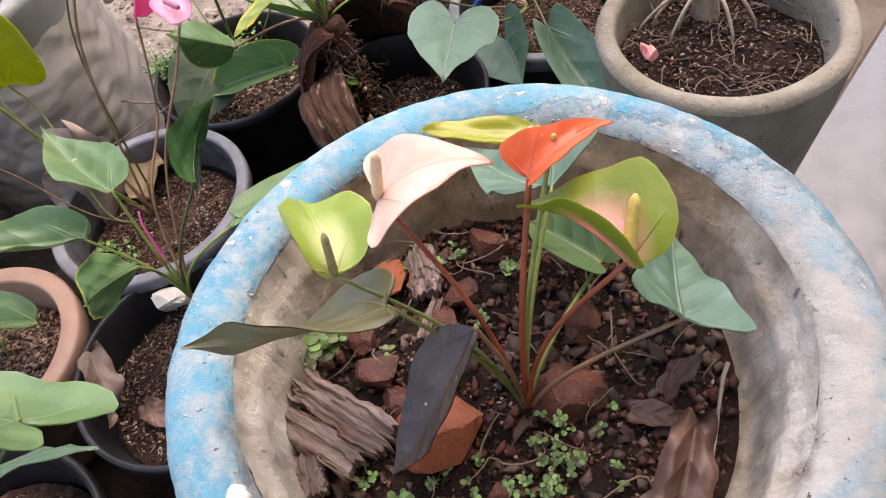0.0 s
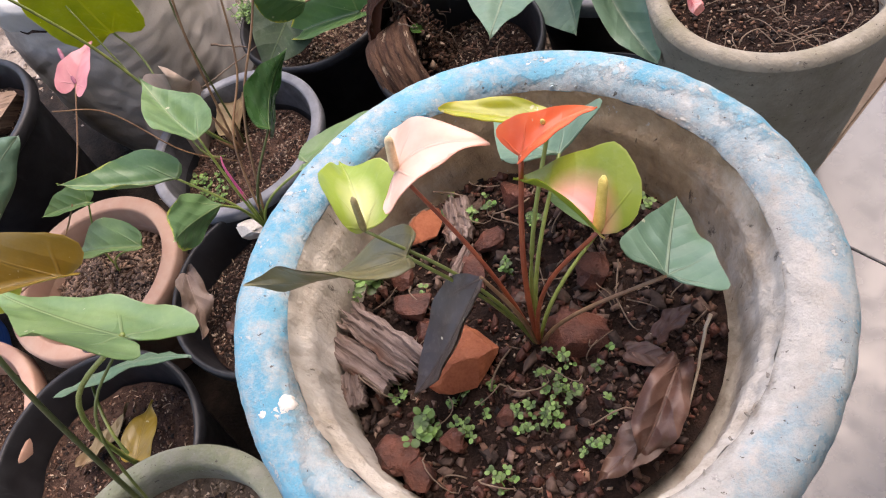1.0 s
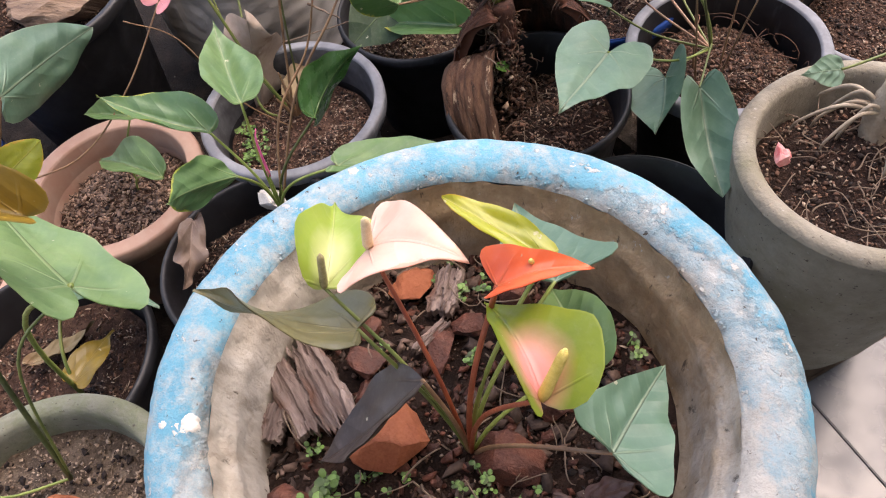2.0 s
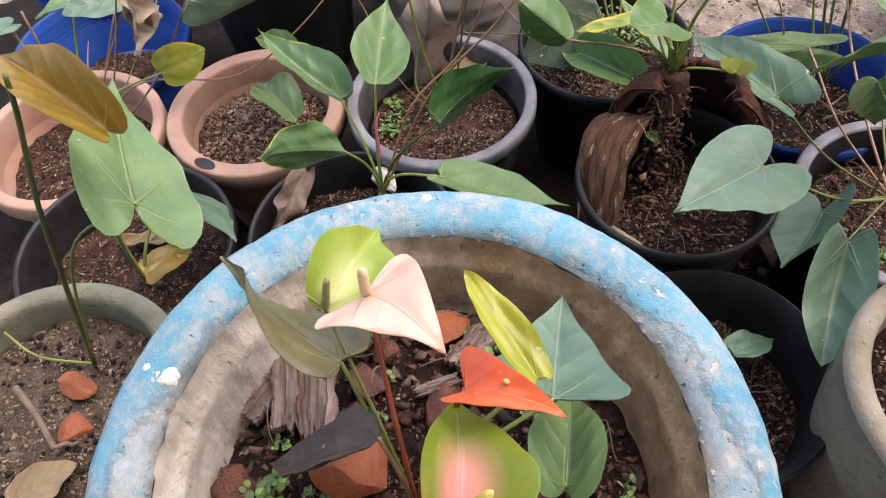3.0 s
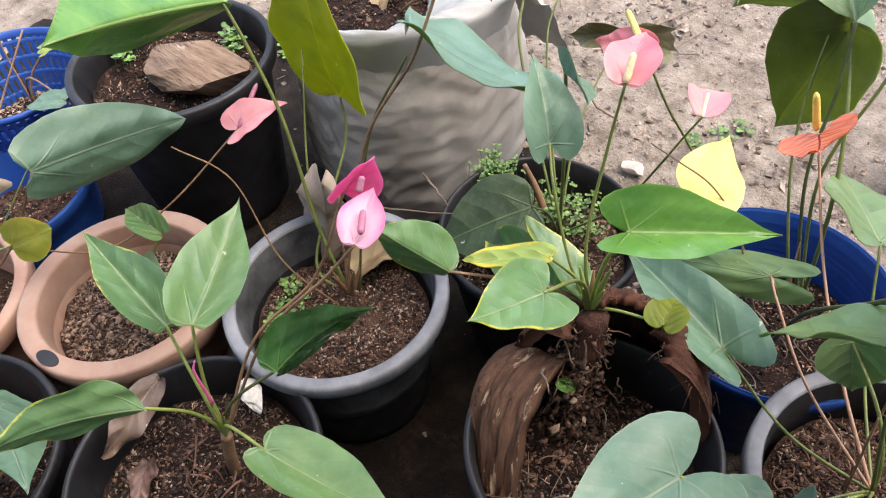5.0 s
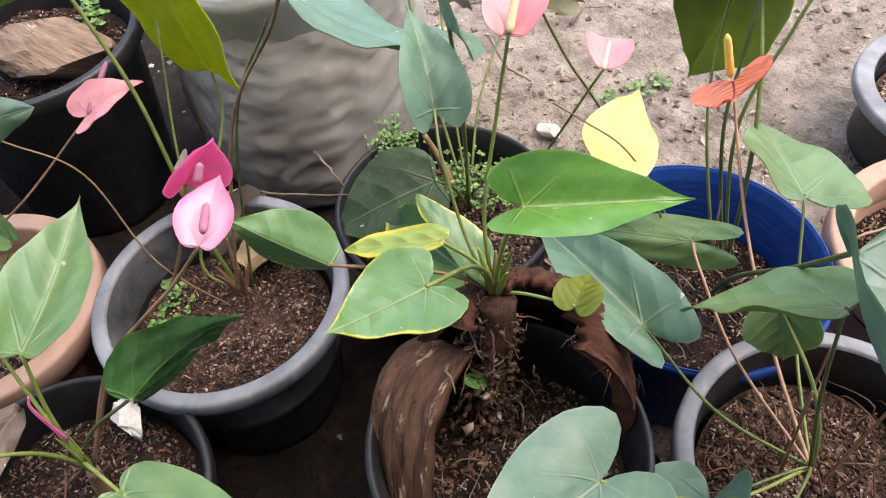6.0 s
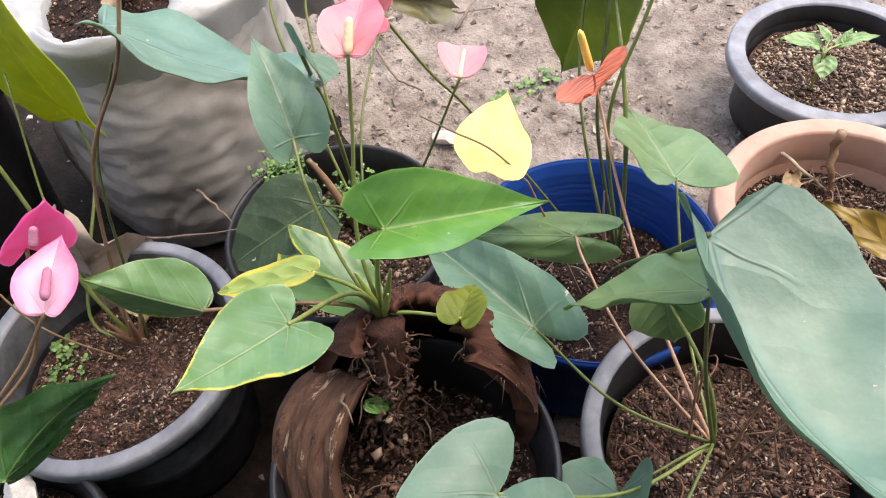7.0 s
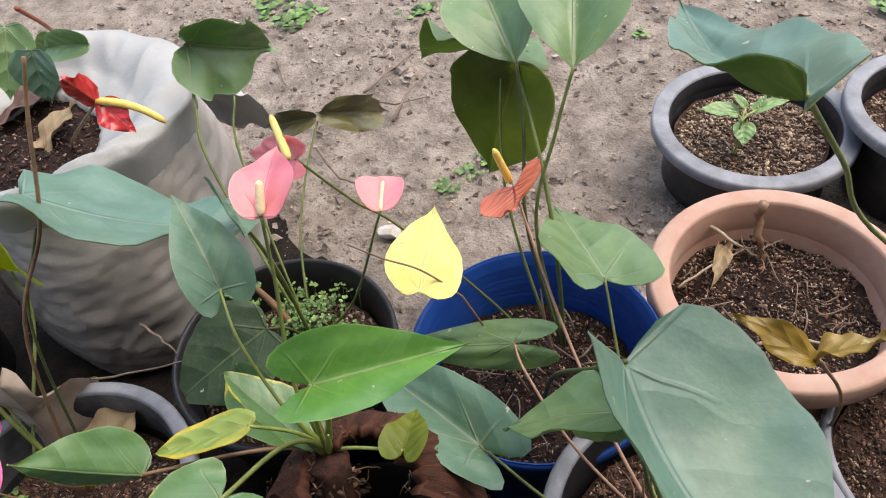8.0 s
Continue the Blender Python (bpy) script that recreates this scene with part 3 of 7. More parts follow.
def blade_bmesh(base, tip, width, roll, fold, arch=0.05, curl=0.0, wave=0.012, shape=HEART, thick=0.0008, twist=0.0, seed=1.0, cross=8):
    """A leaf blade from its stalk's end to its tip. width: of the length; roll: about the midrib; fold: how far both halves rise; arch: the midrib's
    bow; curl: how far the margins bend; twist: added roll at the tip."""
    base, tip = Vector(base), Vector(tip)
    axis = tip - base
    size = axis.length
    a = axis / size
    side0 = a.cross(Vector((0, 0, 1)))
    side0.normalize()
    up0 = side0.cross(a)
    bm = bmesh.new()
    uv = bm.loops.layers.uv.new("blade")
    uv2 = bm.loops.layers.uv.new("margin")
    steps = []
    for (x0, y0), (x1, y1) in zip(shape, shape[1:]):
        steps += [(x0, y0), ((x0 + x1) / 2, (y0 + y1) / 2)]
    steps.append(shape[-1])

    def place(x, y, sign, rim):
        ang = radians(roll + twist * max(0, x))
        side = side0 * math.cos(ang) + up0 * math.sin(ang)
        nor = up0 * math.cos(ang) - side0 * math.sin(ang)
        f = radians(fold) * (1.0 - 0.35 * max(0.0, x))
        w = y * width * size
        lift = curl * size * (2 * y) ** 2 * 0.5
        rip = wave * size * rim * rim * (math.sin(11 * x + seed * 3 + sign) + 0.6 * math.sin(19 * x + seed * 7 - sign * 2) + 0.8 * noise.noise((x * 5 + seed, sign * 3.0, seed)))
        rip += 0.034 * size * noise.noise((x * 2.6 + seed * 2, y * 5 * sign, seed)) * min(1.0, rim * 3)
        rip -= 0.010 * size * max(0.0, 1 - abs(y) / 0.05) * max(0.0, 1 - x)
        bow = arch * size * (4 * max(0.0, x) * (1 - x)) if x > 0 else arch * size * 2.2 * x
        n_off = w * math.sin(f) + lift + rip + bow
        return base + a * (x * size) + side * (sign * w * math.cos(f)) + nor * n_off, nor

    faces = []
    for layer in (0, 1):
        for sign in (-1, 1):
            grid = []
            for x, y in steps:
                row = []
                for j in range(cross + 1):
                    k = j / cross
                    mx = max(0.0, x) if x >= 0 else 0.0
                    px, py = mx + (x - mx) * k, y * k
                    p, nor = place(px, py, sign, k)
                    row.append((bm.verts.new(p - nor * (thick * layer)), px, py * sign, k))
                grid.append(row)
            for r0, r1 in zip(grid, grid[1:]):
                for j in range(cross):
                    quad = [r0[j], r0[j + 1], r1[j + 1], r1[j]]
                    if (sign > 0) == (layer == 0):
                        quad = quad[::-1]
                    vs = []
                    for q in quad:
                        if q[0] not in [v[0] for v in vs] and all((q[0].co - v[0].co).length > 1e-7 for v in vs):
                            vs.append(q)
                    if len(vs) < 3:
                        continue
                    face = bm.faces.new([v[0] for v in vs])
                    face.material_index = layer
                    for loop, v in zip(face.loops, vs):
                        loop[uv].uv = (v[1], v[2])
                        loop[uv2].uv = (v[3], 0.0)
    bmesh.ops.remove_doubles(bm, verts=bm.verts, dist=1e-6)
    bmesh.ops.delete(bm, geom=[v for v in bm.verts if not v.link_faces], context="VERTS")
    return bm


SEED = [1.0]


def leaf(plant, base, tip, width, roll, fold, mat, under=None, name="leaf", label="", **more):
    SEED[0] += 1.37
    bm = blade_bmesh(base, tip, width, roll, fold, seed=SEED[0], **more)
    return part(name, bm, [mat, under or mat], plant, label)


def stalk(plant, root, end, mat, r=0.0022, sag=0.3, lean=0.35, name="petiole", n=12):
    """A leaf's or flower's stalk: it leaves the root steeply and bends out to its end."""
    p0, p3 = Vector(root), Vector(end)
    d = p3 - p0
    flat = Vector((d.x, d.y, 0))
    p1 = p0 + Vector((0, 0, max(0.02, d.z * 0.55 + flat.length * sag))) + flat * lean * 0.4
    p2 = p3 - flat * lean - Vector((0, 0, d.z * 0.25 - flat.length * sag * 0.35))
    bm = bmesh.new()
    tube(bm, bezier(p0, p1, p2, p3, n), r * 0.95, r * 0.7, 7)
    return part(name, bm, mat, plant)


def stem_through(plant, points, mat, r0, r1, name="stem", label=""):
    """A stem through a few given points, smoothed."""
    pts = [Vector(p) for p in points]
    out = []
    ext = [pts[0] * 2 - pts[1]] + pts + [pts[-1] * 2 - pts[-2]]
    for i in range(1, len(ext) - 2):
        q0, q1, q2, q3 = ext[i - 1:i + 3]
        for k in range(8):
            t = k / 8
            out.append(0.5 * (q1 * 2 + (q2 - q0) * t + (q0 * 2 - q1 * 5 + q2 * 4 - q3) * t * t + (q1 * 3 - q0 - q2 * 3 + q3) * t ** 3))
    out.append(pts[-1])
    bm = bmesh.new()
    slim = 0.62 if max(r0, r1) < 0.0045 else 1.0
    tube(bm, out, r0 * slim, r1 * slim, 7)
    return part(name, bm, mat, plant, label)


def spadix(spathe, base, end, mat, r=0.003, bend=(0, 0, 0), label=""):
    p0, p3 = Vector(base), Vector(end)
    mid = (p0 + p3) / 2 + Vector(bend)
    bm = bmesh.new()
    tube(bm, bezier(p0, p0.lerp(mid, 0.66), p3.lerp(mid, 0.66), p3, 12), r, r * 0.8, 9, swell=lambda t: min(1.0, 0.55 + 4 * t) * (1.0 if t < 0.85 else max(0.25, math.sqrt(max(0.0, 1 - ((t - 0.85) / 0.16) ** 2)))))
    return part("spadix", bm, mat, spathe, label)


def shard(bm, at, size, rng, flat=0.5, long=1.6):
    """An uneven lump or chip."""
    rot = Euler((rng.uniform(-0.6, 0.6), rng.uniform(-0.6, 0.6), rng.uniform(0, 6.3))).to_matrix()
    sx, sy, sz = size * long * rng.uniform(0.7, 1.2), size * rng.uniform(0.6, 1.1), size * flat * rng.uniform(0.6, 1.2)
    vs = []
    for z in (-1, 1):
        for x, y in ((-1, -0.5), (0.6, -1), (1, 0.6), (-0.4, 1)):
            p = Vector((x * sx * rng.uniform(0.35, 1.0), y * sy * rng.uniform(0.35, 1.0), z * sz * rng.uniform(0.3, 1.0))) * 0.5
            vs.append(bm.verts.new(Vector(at) + rot @ p))
    for f in ((3, 2, 1, 0), (4, 5, 6, 7), (0, 1, 5, 4), (1, 2, 6, 5), (2, 3, 7, 6), (3, 0, 4, 7)):
        bm.faces.new([vs[i] for i in f])


def soil_height(x, y, seed):
    return 0.010 * noise.noise((x * 16 + seed, y * 16, seed)) + 0.006 * noise.noise((x * 45, y * 45 + seed, 2.0)) + 0.003 * noise.noise((x * 120, y * 120, seed))


def soil(centre, r, label, mat, chip_mat, chips=260, chip=0.006, mound=0.012, seed=1.0, flecks=1.0):
    """The soil in a pot: an uneven heap with chips, dark crumbs, pale flecks and straw lying on it."""
    bm = bmesh.new()
    rings, segs = 22, 56
    prev = None
    for i in range(rings + 1):
        rr = r * i / rings
        ring = []
        for k in range(segs if i else 1):
            a = 2 * math.pi * k / segs
            x, y = rr * math.cos(a), rr * math.sin(a)
            ring.append(bm.verts.new((centre[0] + x, centre[1] + y, centre[2] + mound * (1 - (i / rings) ** 2) + soil_height(x, y, seed))))
        if prev:
            for k in range(segs):
                j = (k + 1) % segs
                bm.faces.new((prev[0], ring[k], ring[j]) if len(prev) == 1 else (prev[k], ring[k], ring[j], prev[j]))
        prev = ring
    base = tagged(mesh_object("potting_soil", bm, mat, kind="stuff"), label, "soil")
    rng = random.Random(int(seed * 100))
    bm = bmesh.new()
    for _ in range(int(chips * 5)):
        rr, a = r * 0.96 * math.sqrt(rng.random()), rng.uniform(0, 6.283)
        x, y = rr * math.cos(a), rr * math.sin(a)
        z = centre[2] + mound * (1 - (rr / r) ** 2) + soil_height(x, y, seed)
        shard(bm, (centre[0] + x, centre[1] + y, z + chip * 0.12), chip * rng.choice((0.2, 0.25, 0.25, 0.3, 0.3, 0.35, 0.4, 0.5, 0.6, 0.75, 1.0)), rng, 0.6, 1.7)
    part("chips", bm, chip_mat, base, kind="stuff")

    def strewn(name, count, low, high, flecks_mat, long):
        bm = bmesh.new()
        for _ in range(count):
            rr, a = r * 0.95 * math.sqrt(rng.random()), rng.uniform(0, 6.283)
            x, y = rr * math.cos(a), rr * math.sin(a)
            if noise.noise((x * 22 + seed, y * 22, 4.0)) < rng.uniform(-0.5, 0.4):
                continue
            z = centre[2] + mound * (1 - (rr / r) ** 2) + soil_height(x, y, seed)
            shard(bm, (centre[0] + x, centre[1] + y, z + 0.0012), rng.uniform(low, high), rng, 0.5, long)
        part(name, bm, flecks_mat, base, kind="stuff")

    strewn("pale_flecks", int(flecks * 700), 0.0012, 0.0045, M_FLECK, 1.6)
    strewn("dark_crumbs", 420, 0.003, 0.009, M_SOIL_CRUMB, 1.2)
    strewn("straw_bits", int(flecks * 130), 0.0016, 0.0026, M_FLECK, 7.0)
    return base


def nursery_pot(centre, r, height, label, mat, rim_mat=None, rim=0.013, lip=0.022, base=0.72, inner_ribs=0, name="plant_pot", group="pots of the garden", lean=(0, 0), segs=64, depth=None, lining=None):
    """A moulded pot: tapered wall, a stiff outer lip and a hollow inside. centre: of the rim, at ground height plus height."""
    cx, cy, top = centre
    floor_z = top - height
    pot = thing(name, (cx, cy, floor_z), label, "pot", group)
    w = 0.0035
    h = height
    body = [(r * base * 0.35, 0.004), (r * base * 0.9, 0.0), (r * base, 0.006), (r * base * 1.02, 0.02), (r - rim - 0.002, h - lip - 0.004), (r - rim, h - lip)]
    inner = [(r - rim, h - 0.004), (r - rim - w, h - lip * 0.8)]
    steps = 24 if inner_ribs else 6
    low = depth or 0.11
    for i in range(1, steps + 1):
        t = i / steps
        rr = (r - rim - w) - (r - rim - w - r * 0.82) * t * (low / 0.11)
        if inner_ribs:
            rr += 0.0009 * math.sin(t * inner_ribs * 2 * math.pi)
        inner.append((rr, h - lip * 0.8 - (low - lip * 0.8) * t))
    inner.append((r * 0.3, h - low - 0.002))
    bm = bmesh.new()
    lathe(bm, body, (cx, cy, floor_z), segs, lean=lean)
    part("body", bm, mat, pot)
    bm = bmesh.new()
    edge = [(r - rim, h - lip), (r - 0.002, h - lip), (r, h - lip + 0.002), (r, h - 0.004), (r - 0.0015, h - 0.001), (r - 0.004, h), (r - rim + 0.003, h), (r - rim + 0.001, h - 0.001), (r - rim, h - 0.004)]
    lathe(bm, edge, (cx, cy, floor_z), segs, lean=lean)
    part("rim", bm, rim_mat or mat, pot)
    bm = bmesh.new()
    lathe(bm, inner, (cx, cy, floor_z), segs, lean=lean)
    part("lining", bm, lining or mat, pot)
    return pot


# ---- setting ----
EDGE_AT, EDGE_WAY = Vector((0.602, 0.910, 0)), Vector((0.53, 0.848, 0)).normalized()
EDGE_OUT = Vector((EDGE_WAY.y, -EDGE_WAY.x, 0))


def ground_sheet():
    """Bare earth to the horizon, uneven where it is near, lower under the paved floor."""
    fine = [-1.6 + 0.035 * i for i in range(100)]
    far = [2.2, 2.8, 4, 7, 14, 30, 80, 200, 600]
    xs = sorted([-1.6 - (v - 1.9) for v in far] + fine + [v for v in far])
    fine_y = [-0.4 + 0.035 * i for i in range(108)]
    ys = sorted([-0.4 - (v - 1.9) for v in far] + fine_y + [3.5 + (v - 2.1) for v in far])
    bm = bmesh.new()
    rows = []
    for y in ys:
        row = []
        for x in xs:
            out = (Vector((x, y, 0)) - EDGE_AT).dot(EDGE_OUT)
            z = 0.010 * noise.noise((x * 2.5, y * 2.5, 0)) + 0.005 * noise.noise((x * 9, y * 9, 4)) + 0.0035 * noise.noise((x * 24, y * 24, 9))
            z = z - 0.004
            if out > -0.24:
                z = -0.03
            row.append(bm.verts.new((x, y, z)))
        rows.append(row)
    for a, b in zip(rows, rows[1:]):
        for i in range(len(xs) - 1):
            bm.faces.new((a[i], a[i + 1], b[i + 1], b[i]))
    return tagged(mesh_object("ground", bm, M_GROUND, kind="structure"), "bare grey-brown earth, trodden and gritty", "ground")


M_GROUND = earth("bare_earth", (0.120, 0.095, 0.076), (0.320, 0.268, 0.220), (0.50, 0.43, 0.365), 17, 0.014)
ground = ground_sheet()


def litter():
    """Grit, crumbs of earth and leaf bits strewn over the bare ground."""
    rng = random.Random(11)
    bm = bmesh.new()
    for _ in range(17000):
        x, y = rng.uniform(-1.3, 0.9), rng.uniform(0.9, 3.0)
        if (Vector((x, y, 0)) - EDGE_AT).dot(EDGE_OUT) > -0.25:
            continue
        if noise.noise((x * 4, y * 4, 7)) < rng.uniform(-0.5, 0.45):
            continue
        s = rng.choice((0.004, 0.004, 0.005, 0.006, 0.007, 0.010, 0.016)) * rng.uniform(0.6, 1.3)
        z = 0.010 * noise.noise((x * 2.5, y * 2.5, 0)) + 0.005 * noise.noise((x * 9, y * 9, 4)) - 0.004
        shard(bm, (x, y, z + s * 0.15), s, rng, 0.45, 1.5)
    return tagged(mesh_object("ground_litter", bm, M_GRIT, smooth=False, kind="stuff"), "grit and crumbs of earth on the ground", "litter")


litter()


def leaf_litter():
    """Dry flakes of leaves, curled, lying on the bare ground."""
    rng = random.Random(17)
    bm = bmesh.new()
    for _ in range(2800):
        x, y = rng.uniform(-1.3, 0.7), rng.uniform(1.1, 3.0)
        if (Vector((x, y, 0)) - EDGE_AT).dot(EDGE_OUT) > -0.25 or noise.noise((x * 3 + 9, y * 3, 2)) < rng.uniform(-0.4, 0.3):
            continue
        z = 0.010 * noise.noise((x * 2.5, y * 2.5, 0)) + 0.005 * noise.noise((x * 9, y * 9, 4)) - 0.003
        s, a = rng.uniform(0.003, 0.009), rng.uniform(0, 6.283)
        u, w = Vector((math.cos(a), math.sin(a), rng.uniform(-0.1, 0.2))), Vector((-math.sin(a), math.cos(a), rng.uniform(-0.2, 0.2)))
        o = Vector((x, y, z + 0.003))
        rim = [o + u * s * math.cos(k * 1.047) * rng.uniform(0.8, 1.1) + w * s * 0.5 * math.sin(k * 1.047) + Vector((0, 0, rng.uniform(0, 0.004))) for k in range(6)]
        top = bm.verts.new(o + Vector((0, 0, 0.001)))
        ring = [bm.verts.new(q) for q in rim]
        low = bm.verts.new(o - Vector((0, 0, 0.0015)))
        for k in range(6):
            bm.faces.new((top, ring[k], ring[(k + 1) % 6]))
            bm.faces.new((low, ring[(k + 1) % 6], ring[k]))
    return tagged(mesh_object("leaf_litter", bm, plain("leaf_flake", (0.13, 0.085, 0.06), (0.36, 0.28, 0.21), 60, 0.85, 0.3, island=True), smooth=False, kind="stuff"), "dry brown leaf flakes on the ground", "litter")


leaf_litter()


def slab(name, corners, thick, mat, parent, bevel=0.003, label=""):
    bm = bmesh.new()
    low = [bm.verts.new((c.x, c.y, c.z - thick)) for c in corners]
    high = [bm.verts.new(c) for c in corners]
    n = len(corners)
    bm.faces.new(high)
    bm.faces.new(low[::-1])
    for i in range(n):
        bm.faces.new((low[i], low[(i + 1) % n], high[(i + 1) % n], high[i]))
    bmesh.ops.bevel(bm, geom=[e for e in bm.edges if e.verts[0].co.z > corners[0].z - 0.001 and e.verts[1].co.z > corners[0].z - 0.001], offset=bevel, segments=2, affect="EDGES")
    return part(name, bm, mat, parent, label, smooth=False)


M_APRON = rough_cement("worn_cement", (0.12, 0.088, 0.064), (0.20, 0.155, 0.118), streak=False)
M_TILE = plain("white_floor_tile", (0.108, 0.116, 0.131), (0.118, 0.127, 0.142), 3.5, 0.25, 0.05, 0.0005)
M_JOINT = plain("tile_joint", (0.20, 0.18, 0.17), (0.34, 0.31, 0.29), 30, 0.85)
apron = tagged(new("pavement"), "worn brown cement strip beside the tiled floor", "pavement", kind="structure")


def on_edge(along, out, z):
    p = EDGE_AT + EDGE_WAY * along + EDGE_OUT * out
    return Vector((p.x, p.y, z))


slab("cement_strip", [on_edge(-3, -0.26, 0.0), on_edge(-3, -0.001, 0.0), on_edge(4, -0.001, 0.0), on_edge(4, -0.26, 0.0)], 0.06, M_APRON, apron)
floor = tagged(new("floor"), "pale glazed tile floor of a porch", "floor", kind="structure")
slab("tile_bed", [on_edge(-3, 0.0, 0.002), on_edge(-3, 1.8, 0.002), on_edge(4, 1.8, 0.002), on_edge(4, 0.0, 0.002)], 0.06, M_JOINT, floor)
TILE = 0.60
tile_mesh = None
for i in range(-5, 6):
    for j in range(0, 3):
        if tile_mesh is None:
            g = 0.0012
            t = slab("tile", [Vector((g, g, 0)), Vector((TILE - g, g, 0)), Vector((TILE - g, TILE - g, 0)), Vector((g, TILE - g, 0))], 0.008, M_TILE, floor, 0.0012)
            tile_mesh = t.data
        else:
            t = new("tile", tile_mesh)
            t.parent = floor
        ang = math.degrees(math.atan2(EDGE_OUT.y, EDGE_OUT.x))
        at = on_edge(0.030 + TILE * i, TILE * j, 0.007)
        t.matrix_basis = pose(at.x, at.y, at.z, 0, 0, ang)



def damp_shaded_soil():
    """Ragged sheet of dark damp earth, shade between the pots put into its colour."""
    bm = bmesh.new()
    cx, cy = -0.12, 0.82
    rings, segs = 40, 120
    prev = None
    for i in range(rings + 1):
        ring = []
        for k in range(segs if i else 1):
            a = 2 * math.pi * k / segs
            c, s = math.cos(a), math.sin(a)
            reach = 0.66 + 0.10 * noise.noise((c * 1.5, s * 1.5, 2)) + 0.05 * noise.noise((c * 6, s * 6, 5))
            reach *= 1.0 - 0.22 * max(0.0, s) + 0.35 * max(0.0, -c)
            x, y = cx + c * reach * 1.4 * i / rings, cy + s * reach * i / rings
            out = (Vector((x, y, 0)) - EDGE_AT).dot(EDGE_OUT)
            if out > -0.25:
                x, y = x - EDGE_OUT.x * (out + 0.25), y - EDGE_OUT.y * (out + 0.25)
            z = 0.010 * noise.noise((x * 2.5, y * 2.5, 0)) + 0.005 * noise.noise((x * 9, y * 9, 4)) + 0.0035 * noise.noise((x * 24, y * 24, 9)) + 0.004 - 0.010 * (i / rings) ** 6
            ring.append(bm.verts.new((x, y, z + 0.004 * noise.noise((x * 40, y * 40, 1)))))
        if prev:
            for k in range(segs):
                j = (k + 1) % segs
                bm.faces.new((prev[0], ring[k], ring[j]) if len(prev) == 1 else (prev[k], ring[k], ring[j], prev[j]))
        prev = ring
    return tagged(mesh_object("ground", bm, earth("damp_shaded_earth", (0.005, 0.0035, 0.003), (0.016, 0.011, 0.008), (0.042, 0.029, 0.021), 22), kind="structure"), "dark damp earth between the pots, their shade put into its colour", "ground")


damp_shaded_soil()


def unseen_wall():
    """Unseen plain wall behind the viewer, added to close the porch and block sky."""
    bm = bmesh.new()
    lo, hi = on_edge(-3, 1.8, 0), on_edge(4, 1.8, 0)
    for z0, z1 in ((0.009, 2.7),):
        vs = [lo, hi, hi + EDGE_OUT * 0.2, lo + EDGE_OUT * 0.2]
        a = [bm.verts.new((v.x, v.y, z0)) for v in vs]
        b = [bm.verts.new((v.x, v.y, z1)) for v in vs]
        bm.faces.new(b)
        bm.faces.new(a[::-1])
        for i in range(4):
            bm.faces.new((a[i], a[(i + 1) % 4], b[(i + 1) % 4], b[i]))
    return tagged(mesh_object("wall_porch", bm, plain("plaster", (0.42, 0.40, 0.36), (0.55, 0.53, 0.48), 6, 0.85, 0.2), smooth=False, kind="structure"), "plain unseen wall added behind the porch to block sky light", "wall")


unseen_wall()


def unseen_ceiling():
    """Unseen plain ceiling, added over the porch to hold back sky light."""
    bm = bmesh.new()
    corners = [on_edge(-3, 0.30, 2.5), on_edge(4, 0.30, 2.5), on_edge(4, 1.99, 2.704), on_edge(-3, 1.99, 2.704)]
    low = [bm.verts.new(q) for q in corners]
    high = [bm.verts.new(q + Vector((0, 0, 0.06))) for q in corners]
    bm.faces.new(low)
    bm.faces.new(high[::-1])
    for i in range(4):
        bm.faces.new((low[i], high[i], high[(i + 1) % 4], low[(i + 1) % 4]))
    bmesh.ops.recalc_face_normals(bm, faces=bm.faces)
    return tagged(mesh_object("ceiling", bm, plain("plain_ceiling", (0.30, 0.28, 0.25), (0.42, 0.40, 0.36), 5, 0.8, 0.2), smooth=False, kind="structure"), "plain unseen ceiling added over the porch to hold back sky light", "ceiling")


unseen_ceiling()

